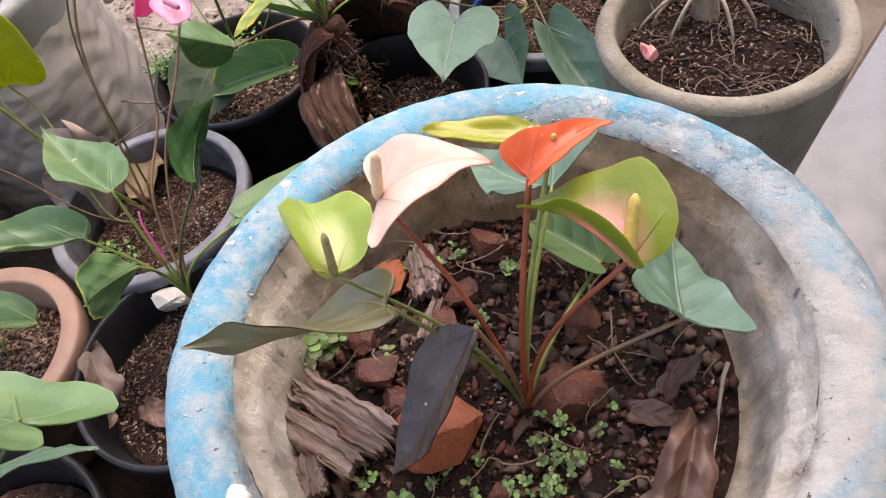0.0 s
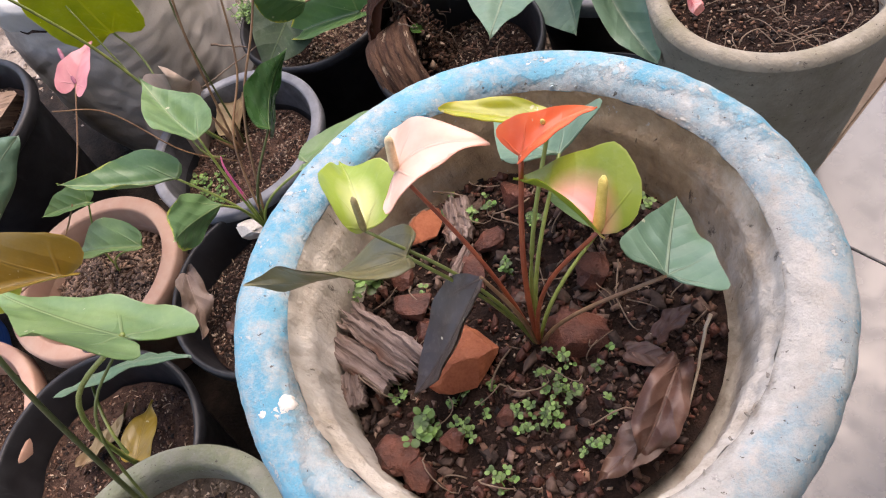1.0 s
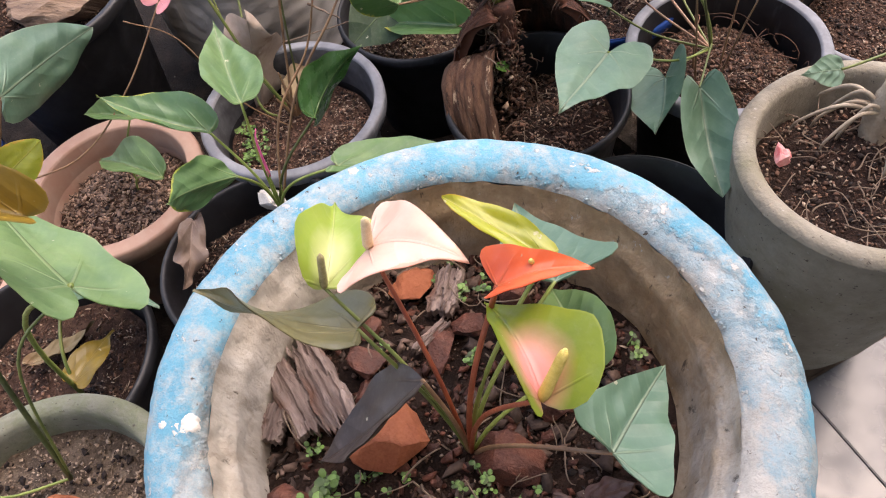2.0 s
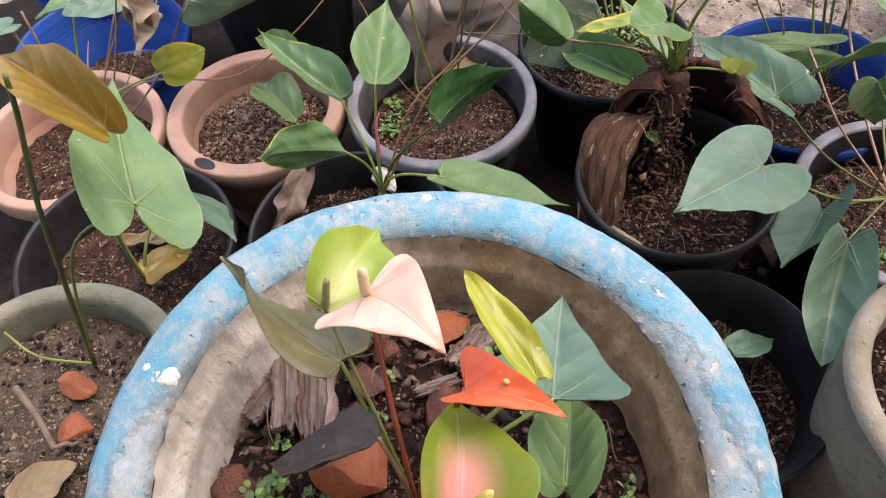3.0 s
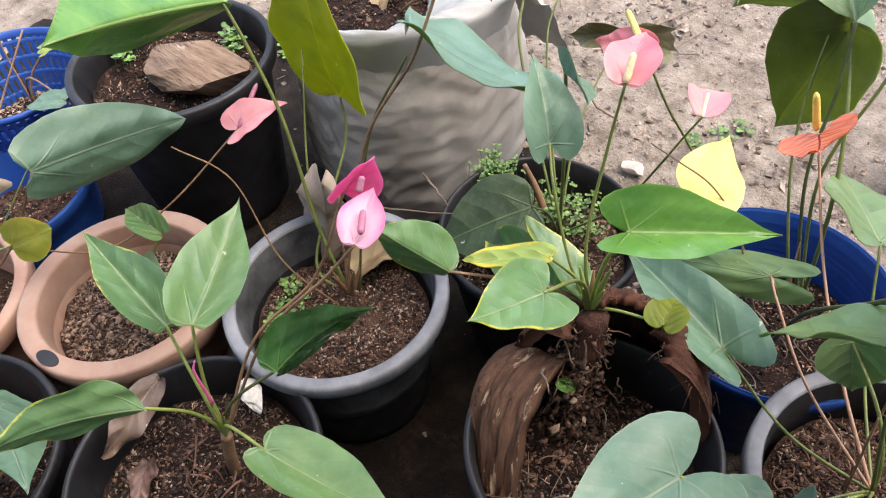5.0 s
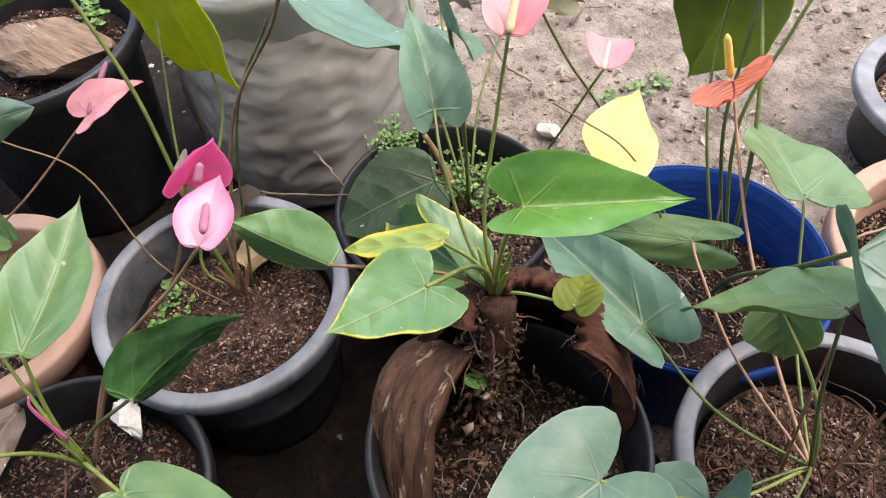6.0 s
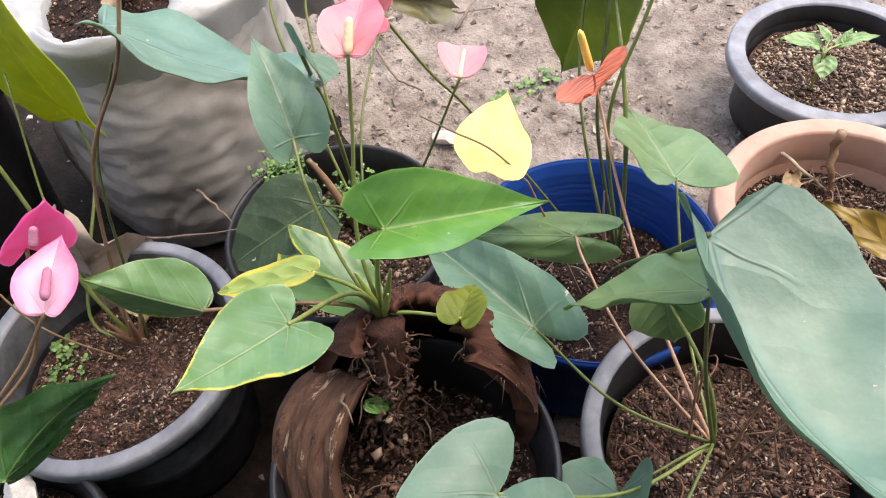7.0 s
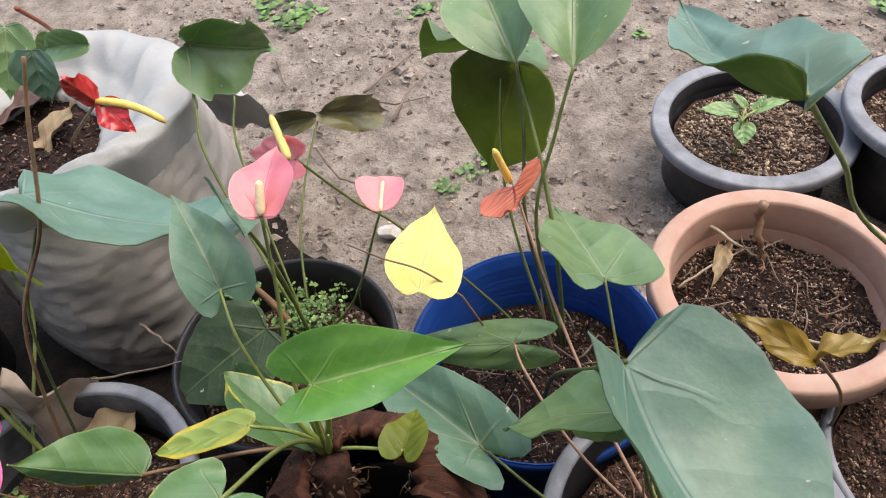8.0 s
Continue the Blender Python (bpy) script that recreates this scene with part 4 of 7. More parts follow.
# ---- the big painted planter ----
def big_planter():
    cx, cy, top, r = 0.367, 0.591, 0.479, 0.221
    pot = thing("planter", (cx, cy, 0.007), "large round cement planter with flaking sky-blue paint on its wide rim", "planter")
    lean = (0.030, -0.010)
    h = top - 0.007
    bm = bmesh.new()
    outer = [(0.06, 0.004), (0.135, 0.0), (0.143, 0.008), (0.150, 0.04), (0.178, 0.20), (0.190, 0.33), (0.194, h - 0.062), (0.206, h - 0.055), (0.215, h - 0.046)]
    lathe(bm, outer, (cx, cy, 0.007), 96, 0.012, 3, lean)
    part("body", bm, M_PAINTED, pot)
    bm = bmesh.new()
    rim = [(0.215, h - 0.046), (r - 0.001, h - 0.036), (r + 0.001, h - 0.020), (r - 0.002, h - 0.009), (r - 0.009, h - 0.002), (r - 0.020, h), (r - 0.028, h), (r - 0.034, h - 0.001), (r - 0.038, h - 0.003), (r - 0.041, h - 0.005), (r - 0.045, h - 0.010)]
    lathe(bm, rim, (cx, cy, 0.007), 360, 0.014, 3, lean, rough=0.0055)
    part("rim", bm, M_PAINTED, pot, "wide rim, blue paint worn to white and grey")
    bm = bmesh.new()
    wall = [(r - 0.045, h - 0.010), (r - 0.046, h - 0.016), (r - 0.047, h - 0.024), (r - 0.049, h - 0.032), (r - 0.053, h - 0.038), (r - 0.054, h - 0.046), (r - 0.0545, h - 0.055), (r - 0.055, h - 0.065), (r - 0.056, h - 0.075), (r - 0.057, h - 0.085), (r - 0.058, h - 0.095), (r - 0.060, h - 0.12), (0.05, h - 0.125)]
    lathe(bm, wall, (cx, cy, 0.007), 360, 0.02, 3, lean, rough=0.016)
    part("inner_wall", bm, M_INNER, pot, "bare stained cement inside wall")
    bm = bmesh.new()
    for _ in range(420):
        w, rr = RNG.uniform(0, 6.283), r - 0.042 + RNG.gauss(0, 0.0022)
        if noise.noise((math.cos(w) * 4, math.sin(w) * 4, 2.0)) < RNG.uniform(-0.45, 0.35):
            continue
        x, y = rr * math.cos(w), rr * math.sin(w)
        k = 1.0 + 0.014 * noise.noise((math.cos(w) * 1.7 + 3, math.sin(w) * 1.7, h * 9))
        shard(bm, (cx + x * k + lean[0] * h, cy + y * k + lean[1] * h, 0.007 + h - 0.0065 - lean[0] * x - lean[1] * y + RNG.gauss(0, 0.001)), RNG.uniform(0.0015, 0.0042), RNG, 0.4, 1.6)
    part("rim_crust", bm, M_PAINTED, pot, "pale flakes along the rim's inner edge", smooth=False, kind="stuff")
    for k, (at, s) in enumerate((((0.231, 0.475, 0.489), 0.013), ((0.217, 0.466, 0.489), 0.006), ((0.228, 0.468, 0.489), 0.012), ((0.366, 0.784, 0.488), 0.007), ((0.212, 0.702, 0.489), 0.008))):
        bm = bmesh.new()
        at = Vector((at[0], at[1], 0.007 + h - 0.002 - lean[0] * (at[0] - cx) - lean[1] * (at[1] - cy)))
        rings = []
        for q, z in ((1.0, -0.003), (0.9, 0.0012), (0.5, 0.0024)):
            rings.append([bm.verts.new(at + Vector((math.cos(w * 0.2244), math.sin(w * 0.2244), 0)) * (s * 0.6 * q * (1 + 0.45 * noise.noise((math.cos(w * 0.2244) * 2.3 + k, math.sin(w * 0.2244) * 2.3, k)))) + Vector((0, 0, z + 0.001 * noise.noise((w * 0.9, q * 9, k))))) for w in range(28)])
        for r0, r1 in zip(rings, rings[1:]):
            for w in range(28):
                bm.faces.new((r0[w], r0[(w + 1) % 28], r1[(w + 1) % 28], r1[w]))
        bm.faces.new(rings[-1])
        part("paint_splash", bm, M_WHITE, pot, "dried white paint splash")
    return pot


big_planter()


def cement_pot(cx, cy, top, r, label, mat, wall=0.022, base=0.62, belly=0.0, rim_mat=None, in_low=0.06):
    pot = thing("cement_pot", (cx, cy, 0), label, "pot", "cement pots")
    bm = bmesh.new()
    h = top
    lathe(bm, [(r * base * 0.4, 0.003), (r * base * 0.94, 0.0), (r * base, 0.010), (r * (base + 0.11), h * 0.18), (r * (base + 0.22 + belly), h * 0.45), (r * 0.955, h * 0.78), (r * 0.985, h - 0.02), (r, h - 0.010)], (cx, cy, 0), 80, 0.015, 5)
    part("body", bm, mat, pot)
    bm = bmesh.new()
    lathe(bm, [(r, h - 0.010), (r - 0.002, h - 0.004), (r - 0.007, h), (r - wall + 0.005, h), (r - wall + 0.001, h - 0.004), (r - wall, h - 0.012)], (cx, cy, 0), 80, 0.015, 5)
    part("rim", bm, rim_mat or mat, pot)
    bm = bmesh.new()
    lathe(bm, [(r - wall, h - 0.012), (r - wall - 0.004, h - in_low), (r - wall - 0.012, h - in_low - 0.04), (0.03, h - in_low - 0.042)], (cx, cy, 0), 80, 0.015, 5)
    part("lining", bm, mat, pot)
    return pot


cement_pot(0.578, 1.033, 0.338, 0.134, "grey cement pot, tapered, with a thick rough rim", M_CEMENT)
cement_pot(0.060, 0.342, 0.299, 0.138, "low mossy cement pot filled with sandy soil", M_MOSSY, wall=0.024, base=0.7)

# ---- moulded pots ----
nursery_pot((0.201, 1.039, 0.261), 0.117, 0.261, "black plastic nursery pot holding a coconut husk", M_BLACK, rim=0.007, lip=0.016)
nursery_pot((-0.124, 0.924, 0.211), 0.133, 0.211, "charcoal plastic pot with a broad dusty grey rim", M_BLACK, M_GREYRIM, rim=0.016, lip=0.02, lining=M_DUSTY)
nursery_pot((-0.010, 0.709, 0.199), 0.132, 0.199, "black plastic pot with crumbly soil", M_BLACK, rim=0.008, lip=0.018)
nursery_pot((0.394, 0.904, 0.241), 0.121, 0.241, "deep black plastic pot, soil low inside", M_BLACK, rim=0.006, lip=0.014, depth=0.13)
nursery_pot((0.376, 1.244, 0.233), 0.131, 0.233, "charcoal plastic pot with a rounded grey rim", M_BLACK, M_GREYRIM, rim=0.016, lip=0.022)
nursery_pot((0.151, 1.338, 0.202), 0.137, 0.202, "bright blue plastic pot, ribbed inside", M_BLUE, rim=0.006, lip=0.02, inner_ribs=14)
nursery_pot((-0.073, 1.179, 0.210), 0.126, 0.210, "black plastic pot, weedy inside", M_BLACK, rim=0.007, lip=0.016)
nursery_pot((-0.166, 0.465, 0.195), 0.140, 0.195, "black plastic pot with a dead leaf inside", M_BLACK, rim=0.008, lip=0.018)
nursery_pot((0.159, 1.903, 0.121), 0.149, 0.121, "charcoal pot with a wide grey rim and a seedling", M_BLACK, M_GREYRIM, rim=0.026, lip=0.018)
nursery_pot((0.380, 2.016, 0.160), 0.135, 0.160, "charcoal pot with a wide grey rim beside the seedling", M_BLACK, M_GREYRIM, rim=0.024, lip=0.018)
nursery_pot((0.539, 1.492, 0.150), 0.125, 0.150, "black plastic pot with dry soil", M_BLACK, M_GREYRIM, rim=0.010, lip=0.016)
nursery_pot((-0.586, 0.892, 0.285), 0.150, 0.285, "big dark pot with a coconut half and creeping weed", M_BLACK, rim=0.012, lip=0.022)
nursery_pot((-0.656, 0.579, 0.140), 0.150, 0.140, "blue plastic pot with a ribbed inside", M_BLUE, rim=0.006, lip=0.02, inner_ribs=14)


def lattice_basket(cx, cy, top, r, low):
    """An open-work basket: a ring at the rim and base, upright and level slats with gaps."""
    pot = thing("plastic_basket", (cx, cy, 0.004), "blue plastic basket with open lattice sides", "basket", "pots of the garden")
    for name, rr, z, h in (("rim", r, top, 0.012), ("base_ring", low, 0.012, 0.010)):
        bm = bmesh.new()
        lathe(bm, [(rr - 0.004, z - h), (rr, z - h), (rr + 0.004, z - h * 0.5), (rr + 0.003, z), (rr - 0.003, z), (rr - 0.004, z - h)], (cx, cy, 0), 48)
        part(name, bm, M_BLUE, pot)
    for k in range(5):
        z = 0.025 + (top - 0.045) * k / 4
        rr = low + (r - low) * z / top
        bm = bmesh.new()
        lathe(bm, [(rr - 0.0015, z - 0.004), (rr + 0.0015, z - 0.004), (rr + 0.0015, z + 0.004), (rr - 0.0015, z + 0.004), (rr - 0.0015, z - 0.004)], (cx, cy, 0), 48)
        part("hoop", bm, M_BLUE, pot)
    slat = None
    for k in range(56):
        a = 2 * math.pi * k / 56
        if slat is None:
            bm = bmesh.new()
            for q, (rr, z) in enumerate(((low, 0.004), (r, top - 0.006))):
                for dx, dy in ((-0.0022, -0.004), (0.0022, -0.004), (0.0022, 0.004), (-0.0022, 0.004)):
                    bm.verts.new((rr + dx, dy, z))
            bm.verts.ensure_lookup_table()
            v = bm.verts
            for f4 in ((0, 1, 5, 4), (1, 2, 6, 5), (2, 3, 7, 6), (3, 0, 4, 7), (4, 5, 6, 7), (3, 2, 1, 0)):
                bm.faces.new([v[c] for c in f4])
            slat = part("slat", bm, M_BLUE, pot, smooth=False)
            slat.matrix_basis = Matrix.Translation((cx, cy, 0))
            continue
        ob = new("slat", slat.data)
        ob.parent = pot
        ob.matrix_parent_inverse = slat.matrix_parent_inverse.copy()
        ob.matrix_basis = Matrix.Translation((cx, cy, 0)) @ Matrix.Rotation(a, 4, "Z")


lattice_basket(-0.900, 0.650, 0.165, 0.135, 0.100)


def terracotta_pot(cx, cy, top, r, label, mat, hole=None, rim=0.024):
    pot = nursery_pot((cx, cy, top), r, top, label, mat, rim=rim, lip=0.03, base=0.68, name="terracotta_pot")
    if hole is not None:
        bm = bmesh.new()
        a = radians(hole)
        hx, hy = cx + (r - rim * 0.5) * math.cos(a), cy + (r - rim * 0.5) * math.sin(a)
        way, out = Vector((-math.sin(a), math.cos(a), 0)), Vector((math.cos(a), math.sin(a), 0))
        ring = [bm.verts.new(Vector((hx, hy, top + 0.0012)) + way * (0.017 * math.cos(k * 0.3142)) + out * (0.0085 * math.sin(k * 0.3142))) for k in range(20)]
        low = [bm.verts.new(v.co - Vector((0, 0, 0.004))) for v in ring]
        bm.faces.new(ring)
        for k in range(20):
            bm.faces.new((ring[k], ring[(k + 1) % 20], low[(k + 1) % 20], low[k]))
        part("rim_hole", bm, M_BLACK, pot, "dark drainage slot in the rim", smooth=False)
    return pot


terracotta_pot(-0.288, 0.709, 0.192, 0.130, "terracotta-coloured pot with a slot in its broad rim", M_TERRA, hole=-62)
terracotta_pot(0.323, 1.559, 0.207, 0.142, "pale terracotta pot with dry roots", M_TERRA_PALE)
terracotta_pot(-0.431, 0.467, 0.175, 0.140, "pale terracotta pot, chipped at the rim", M_TERRA_PALE, rim=0.018)

# ---- soils ----
soil((0.367, 0.591, 0.377), 0.162, "dark wet soil with brick shards and bark in the planter", M_SOIL, M_CHIP, 260, 0.008, 0.012, 1.1, 0.7)
soil((0.578, 1.033, 0.288), 0.110, "dark soil with dry twigs in the cement pot", M_SOIL, M_CHIP, 300, 0.006, 0.006, 2.2)
soil((0.060, 0.342, 0.262), 0.112, "sandy soil with grit in the mossy pot", M_SOIL_PALE, M_CHIP_PALE, 500, 0.005, 0.010, 3.3)
soil((0.201, 1.039, 0.197), 0.101, "dark soil round the coconut husk", M_SOIL, M_CHIP, 320, 0.0075, 0.010, 4.4, 1.2)
soil((-0.124, 0.924, 0.147), 0.106, "brown husk mix in the grey-rimmed pot", M_SOIL_BROWN, M_CHIP, 900, 0.0052, 0.010, 5.5, 1.7)
soil((-0.010, 0.709, 0.146), 0.114, "crumbly soil and husks in the black pot", M_SOIL, M_CHIP, 520, 0.0062, 0.015, 6.6, 1.6)
soil((0.394, 0.904, 0.156), 0.107, "dark soil deep in the black pot", M_SOIL, M_CHIP, 420, 0.0075, 0.014, 7.7, 1.6)
soil((0.376, 1.244, 0.171), 0.104, "root-filled soil in the grey-rimmed pot", M_SOIL_BROWN, M_CHIP, 620, 0.0075, 0.016, 8.8, 1.8)
soil((0.151, 1.338, 0.120), 0.117, "dark soil in the blue pot", M_SOIL, M_CHIP, 320, 0.006, 0.008, 9.9)
soil((-0.073, 1.179, 0.151), 0.108, "pale mix of stones and weeds in the black pot", M_SOIL_BROWN, M_CHIP_PALE, 380, 0.007, 0.010, 10.1)
soil((-0.166, 0.465, 0.130), 0.118, "sandy soil beside a husk in the black pot", M_SOIL_BROWN, M_CHIP, 300, 0.006, 0.010, 11.1)
soil((0.159, 1.903, 0.086), 0.112, "husk mix round the seedling", M_SOIL_BROWN, M_CHIP_PALE, 520, 0.008, 0.006, 12.1)
soil((0.380, 2.016, 0.120), 0.104, "husk mix in the far pot", M_SOIL_BROWN, M_CHIP_PALE, 300, 0.008, 0.006, 13.1)
soil((0.539, 1.492, 0.110), 0.106, "dry soil in the black pot", M_SOIL_BROWN, M_CHIP, 420, 0.006, 0.006, 14.1)
soil((-0.586, 0.892, 0.235), 0.128, "mossy soil in the big dark pot", M_SOIL, M_CHIP, 200, 0.007, 0.010, 15.1)
soil((-0.900, 0.650, 0.050), 0.098, "dark soil with dry husk bits deep in the blue basket", M_SOIL, M_CHIP_PALE, 120, 0.010, 0.014, 20.1)
soil((-0.656, 0.579, 0.030), 0.112, "brown soil in the ribbed blue pot", M_SOIL_BROWN, M_CHIP, 260, 0.007, 0.006, 16.1)
soil((-0.288, 0.709, 0.138), 0.101, "gritty husk mix in the terracotta pot", M_SOIL_BROWN, M_CHIP_HUSK, 640, 0.0085, 0.026, 17.1, 1.2)
soil((0.323, 1.559, 0.145), 0.118, "dark soil under dry roots", M_SOIL, M_CHIP, 560, 0.006, 0.010, 18.1, 2.6)
soil((-0.431, 0.467, 0.110), 0.112, "brown soil in the chipped pot", M_SOIL_BROWN, M_CHIP, 240, 0.007, 0.008, 19.1)


# ---- plants ----
def anthurium(at, label, group="potted anthuriums"):
    return thing("anthurium", at, label, "plant", group)


# the small plant in the planter, with coloured spathes
CROWN = (0.385, 0.572, 0.373)
p = anthurium(CROWN, "small anthurium with lime, blush, scarlet and green-pink spathes")
f = leaf(p, (0.290, 0.581, 0.544), (0.252, 0.643, 0.538), 0.84, -25, 36, M_LIMESPATHE, name="spathe", label="lime green spathe, pale at the base", wave=0.02, arch=0.11, curl=0.14, shape=SPEAR)
spadix(f, (0.290, 0.581, 0.544), (0.291, 0.588, 0.574), M_SPADIX_DARK, 0.0028)
stalk(p, CROWN, (0.290, 0.581, 0.544), M_STALK, 0.0017)
f = leaf(p, (0.324, 0.598, 0.590), (0.384, 0.611, 0.598), 1.12, 4, 12, M_BLUSH, name="spathe", label="blush white spathe with a drawn-out tip", wave=0.012, arch=0.19, curl=-0.13, shape=DELTA)
spadix(f, (0.324, 0.598, 0.590), (0.331, 0.597, 0.624), M_SPADIX_CREAM, 0.0034)
stalk(p, CROWN, (0.324, 0.598, 0.590), M_STALK_RED, 0.002)
f = leaf(p, (0.411, 0.649, 0.569), (0.339, 0.653, 0.581), 0.34, -9, 18, M_LIME, name="spathe", label="yellow-green spathe, rolled lengthwise", arch=0.01, curl=0.07, shape=ROUND)
stalk(p, CROWN, (0.411, 0.649, 0.569), M_STALK_LIME, 0.002)
f = leaf(p, (0.401, 0.610, 0.587), (0.444, 0.640, 0.594), 0.75, 4, 33, M_SCARLET, name="spathe", label="scarlet spathe, half rolled to a point", arch=0.12, curl=0.16, shape=DELTA)
spadix(f, (0.414, 0.625, 0.601), (0.413, 0.635, 0.574), M_SPADIX_YELLOW, 0.0018)
stalk(p, CROWN, (0.401, 0.610, 0.587), M_STALK_RED, 0.0024)
f = leaf(p, (0.448, 0.569, 0.569), (0.393, 0.607, 0.567), 1.16, -22, 45, M_GREENPINK, name="spathe", label="olive green spathe flushed pink in the middle", arch=0.13, curl=0.24)
spadix(f, (0.448, 0.569, 0.569), (0.452, 0.589, 0.596), M_SPADIX_YELLOW, 0.0036)
stalk(p, CROWN, (0.448, 0.569, 0.569), M_STALK_RED, 0.002)
leaf(p, (0.484, 0.592, 0.474), (0.488, 0.679, 0.440), 0.90, -21, 23, M_TEAL, arch=-0.03, curl=-0.04, shape=DELTA)
stalk(p, CROWN, (0.484, 0.592, 0.474), M_STALK_BROWN, 0.002, sag=0.05)
leaf(p, (0.316, 0.573, 0.524), (0.197, 0.545, 0.524), 0.58, -15, 15, M_BRONZE, M_BRONZE, shape=SPEAR, arch=-0.04, twist=-95)
stalk(p, CROWN, (0.316, 0.573, 0.524), M_STALK, 0.0019, sag=0.05)
leaf(p, (0.365, 0.568, 0.507), (0.309, 0.503, 0.436), 0.58, -28, 25, M_PURPLE, label="drooping purple-brown leaf", arch=-0.03, curl=-0.01, shape=WEDGE)
stalk(p, CROWN, (0.365, 0.568, 0.507), M_STALK_BROWN, 0.002)
leaf(p, (0.408, 0.667, 0.512), (0.344, 0.729, 0.484), 1.02, -5, 30, M_TEAL, arch=-0.09, curl=-0.06, shape=DELTA)
stalk(p, CROWN, (0.408, 0.667, 0.512), M_STALK_LIME, 0.002)
leaf(p, (0.438, 0.658, 0.439), (0.382, 0.712, 0.417), 0.88, 4, 46, M_LEAF)
stalk(p, CROWN, (0.438, 0.658, 0.439), M_STALK_LIME, 0.002)

# spear-leaved plant in the black pot
CROWN = (0.005, 0.754, 0.246)
p = anthurium((-0.007, 0.735, 0.145), "anthurium with spear-shaped green leaves and two pink flowers")
stem_through(p, [(-0.007, 0.739, 0.140), (-0.001, 0.746, 0.200), CROWN], M_STALK_BROWN, 0.007, 0.006)
leaf(p, (-0.056, 0.753, 0.358), (-0.179, 0.720, 0.393), 0.48, -3, 40, M_TIPPED, arch=-0.05, curl=0.12, shape=SPEAR)
stalk(p, CROWN, (-0.056, 0.753, 0.358), M_STALK_LIME, 0.002, sag=0.1)
leaf(p, (-0.008, 0.776, 0.401), (-0.119, 0.861, 0.407), 0.56, -17, 40, M_LEAF, arch=-0.08, curl=-0.04, shape=SPEAR)
stalk(p, CROWN, (-0.008, 0.776, 0.401), M_STALK_LIME, 0.002, sag=0.1)
leaf(p, (0.020, 0.714, 0.364), (0.054, 0.621, 0.447), 0.48, -84, 34, M_TIPPED, arch=0.06, curl=-0.10, shape=WEDGE)
stalk(p, CROWN, (0.020, 0.714, 0.364), M_STALK_LIME, 0.002, sag=0.1)
leaf(p, (0.043, 0.820, 0.360), (0.050, 0.914, 0.388), 0.82, 84, 15, M_DARK, arch=0.09, curl=0.01, shape=SPEAR)
stalk(p, CROWN, (0.043, 0.820, 0.360), M_STALK_DARK, 0.002, sag=0.1)
leaf(p, (0.095, 0.784, 0.342), (0.218, 0.853, 0.365), 0.44, 15, 19, M_LEAF, arch=-0.03, curl=0.07, shape=SPEAR)
stalk(p, CROWN, (0.095, 0.784, 0.342), M_STALK_LIME, 0.002, sag=0.1)
for dx, dy, h in ((0.006, 0.002, 0.075), (-0.006, 0.006, 0.06), (0.001, -0.006, 0.05), (0.01, 0.008, 0.045)):
    stem_through(p, [CROWN, (CROWN[0] + dx * 0.6, CROWN[1] + dy * 0.6, CROWN[2] + h * 0.5), (CROWN[0] + dx, CROWN[1] + dy, CROWN[2] + h)], M_STALK_LIME, 0.0035, 0.0008, "sheath")
stem_through(p, [(0.006, 0.759, 0.306), (0.011, 0.760, 0.364), (0.013, 0.765, 0.382)], M_MAGENTA, 0.003, 0.001, "bud", "pink flower bud")
f = leaf(p, (0.061, 0.907, 0.484), (0.027, 0.942, 0.496), 0.80, -15, 33, M_ORCHID, name="spathe", label="orchid pink spathe", arch=0.04, curl=-0.02, shape=SPEAR)
spadix(f, (0.065, 0.912, 0.497), (0.045, 0.924, 0.497), M_SPADIX_MAUVE, 0.003)
stem_through(p, [CROWN, (0.020, 0.822, 0.376), (0.048, 0.882, 0.449), (0.061, 0.907, 0.484)], M_STALK_BROWN, 0.0026, 0.002, "flower_stalk")
f = leaf(p, (0.011, 0.922, 0.487), (0.030, 0.946, 0.527), 1.00, -125, 28, M_MAGENTA, name="spathe", label="magenta spathe", arch=-0.02, curl=-0.00, shape=SPEAR)
spadix(f, (0.040, 0.925, 0.511), (0.036, 0.932, 0.520), M_SPADIX_MAUVE, 0.003)
stem_through(p, [CROWN, (-0.011, 0.815, 0.340), (-0.001, 0.882, 0.394), (0.011, 0.922, 0.487)], M_STALK_BROWN, 0.0026, 0.002, "flower_stalk")

# small shoots in the terracotta pot
p = anthurium((-0.291, 0.729, 0.142), "young anthurium shoots in the terracotta pot")
leaf(p, (-0.188, 0.734, 0.228), (-0.329, 0.732, 0.196), 0.59, 2, 52, M_LEAF, shape=SPEAR)
stalk(p, (-0.280, 0.729, 0.137), (-0.188, 0.734, 0.228), M_STALK_LIME, 0.0018)
leaf(p, (-0.266, 0.777, 0.268), (-0.332, 0.752, 0.268), 0.81, 14, 53, M_LEAF)
stalk(p, (-0.290, 0.739, 0.137), (-0.266, 0.777, 0.268), M_STALK_LIME, 0.0018)

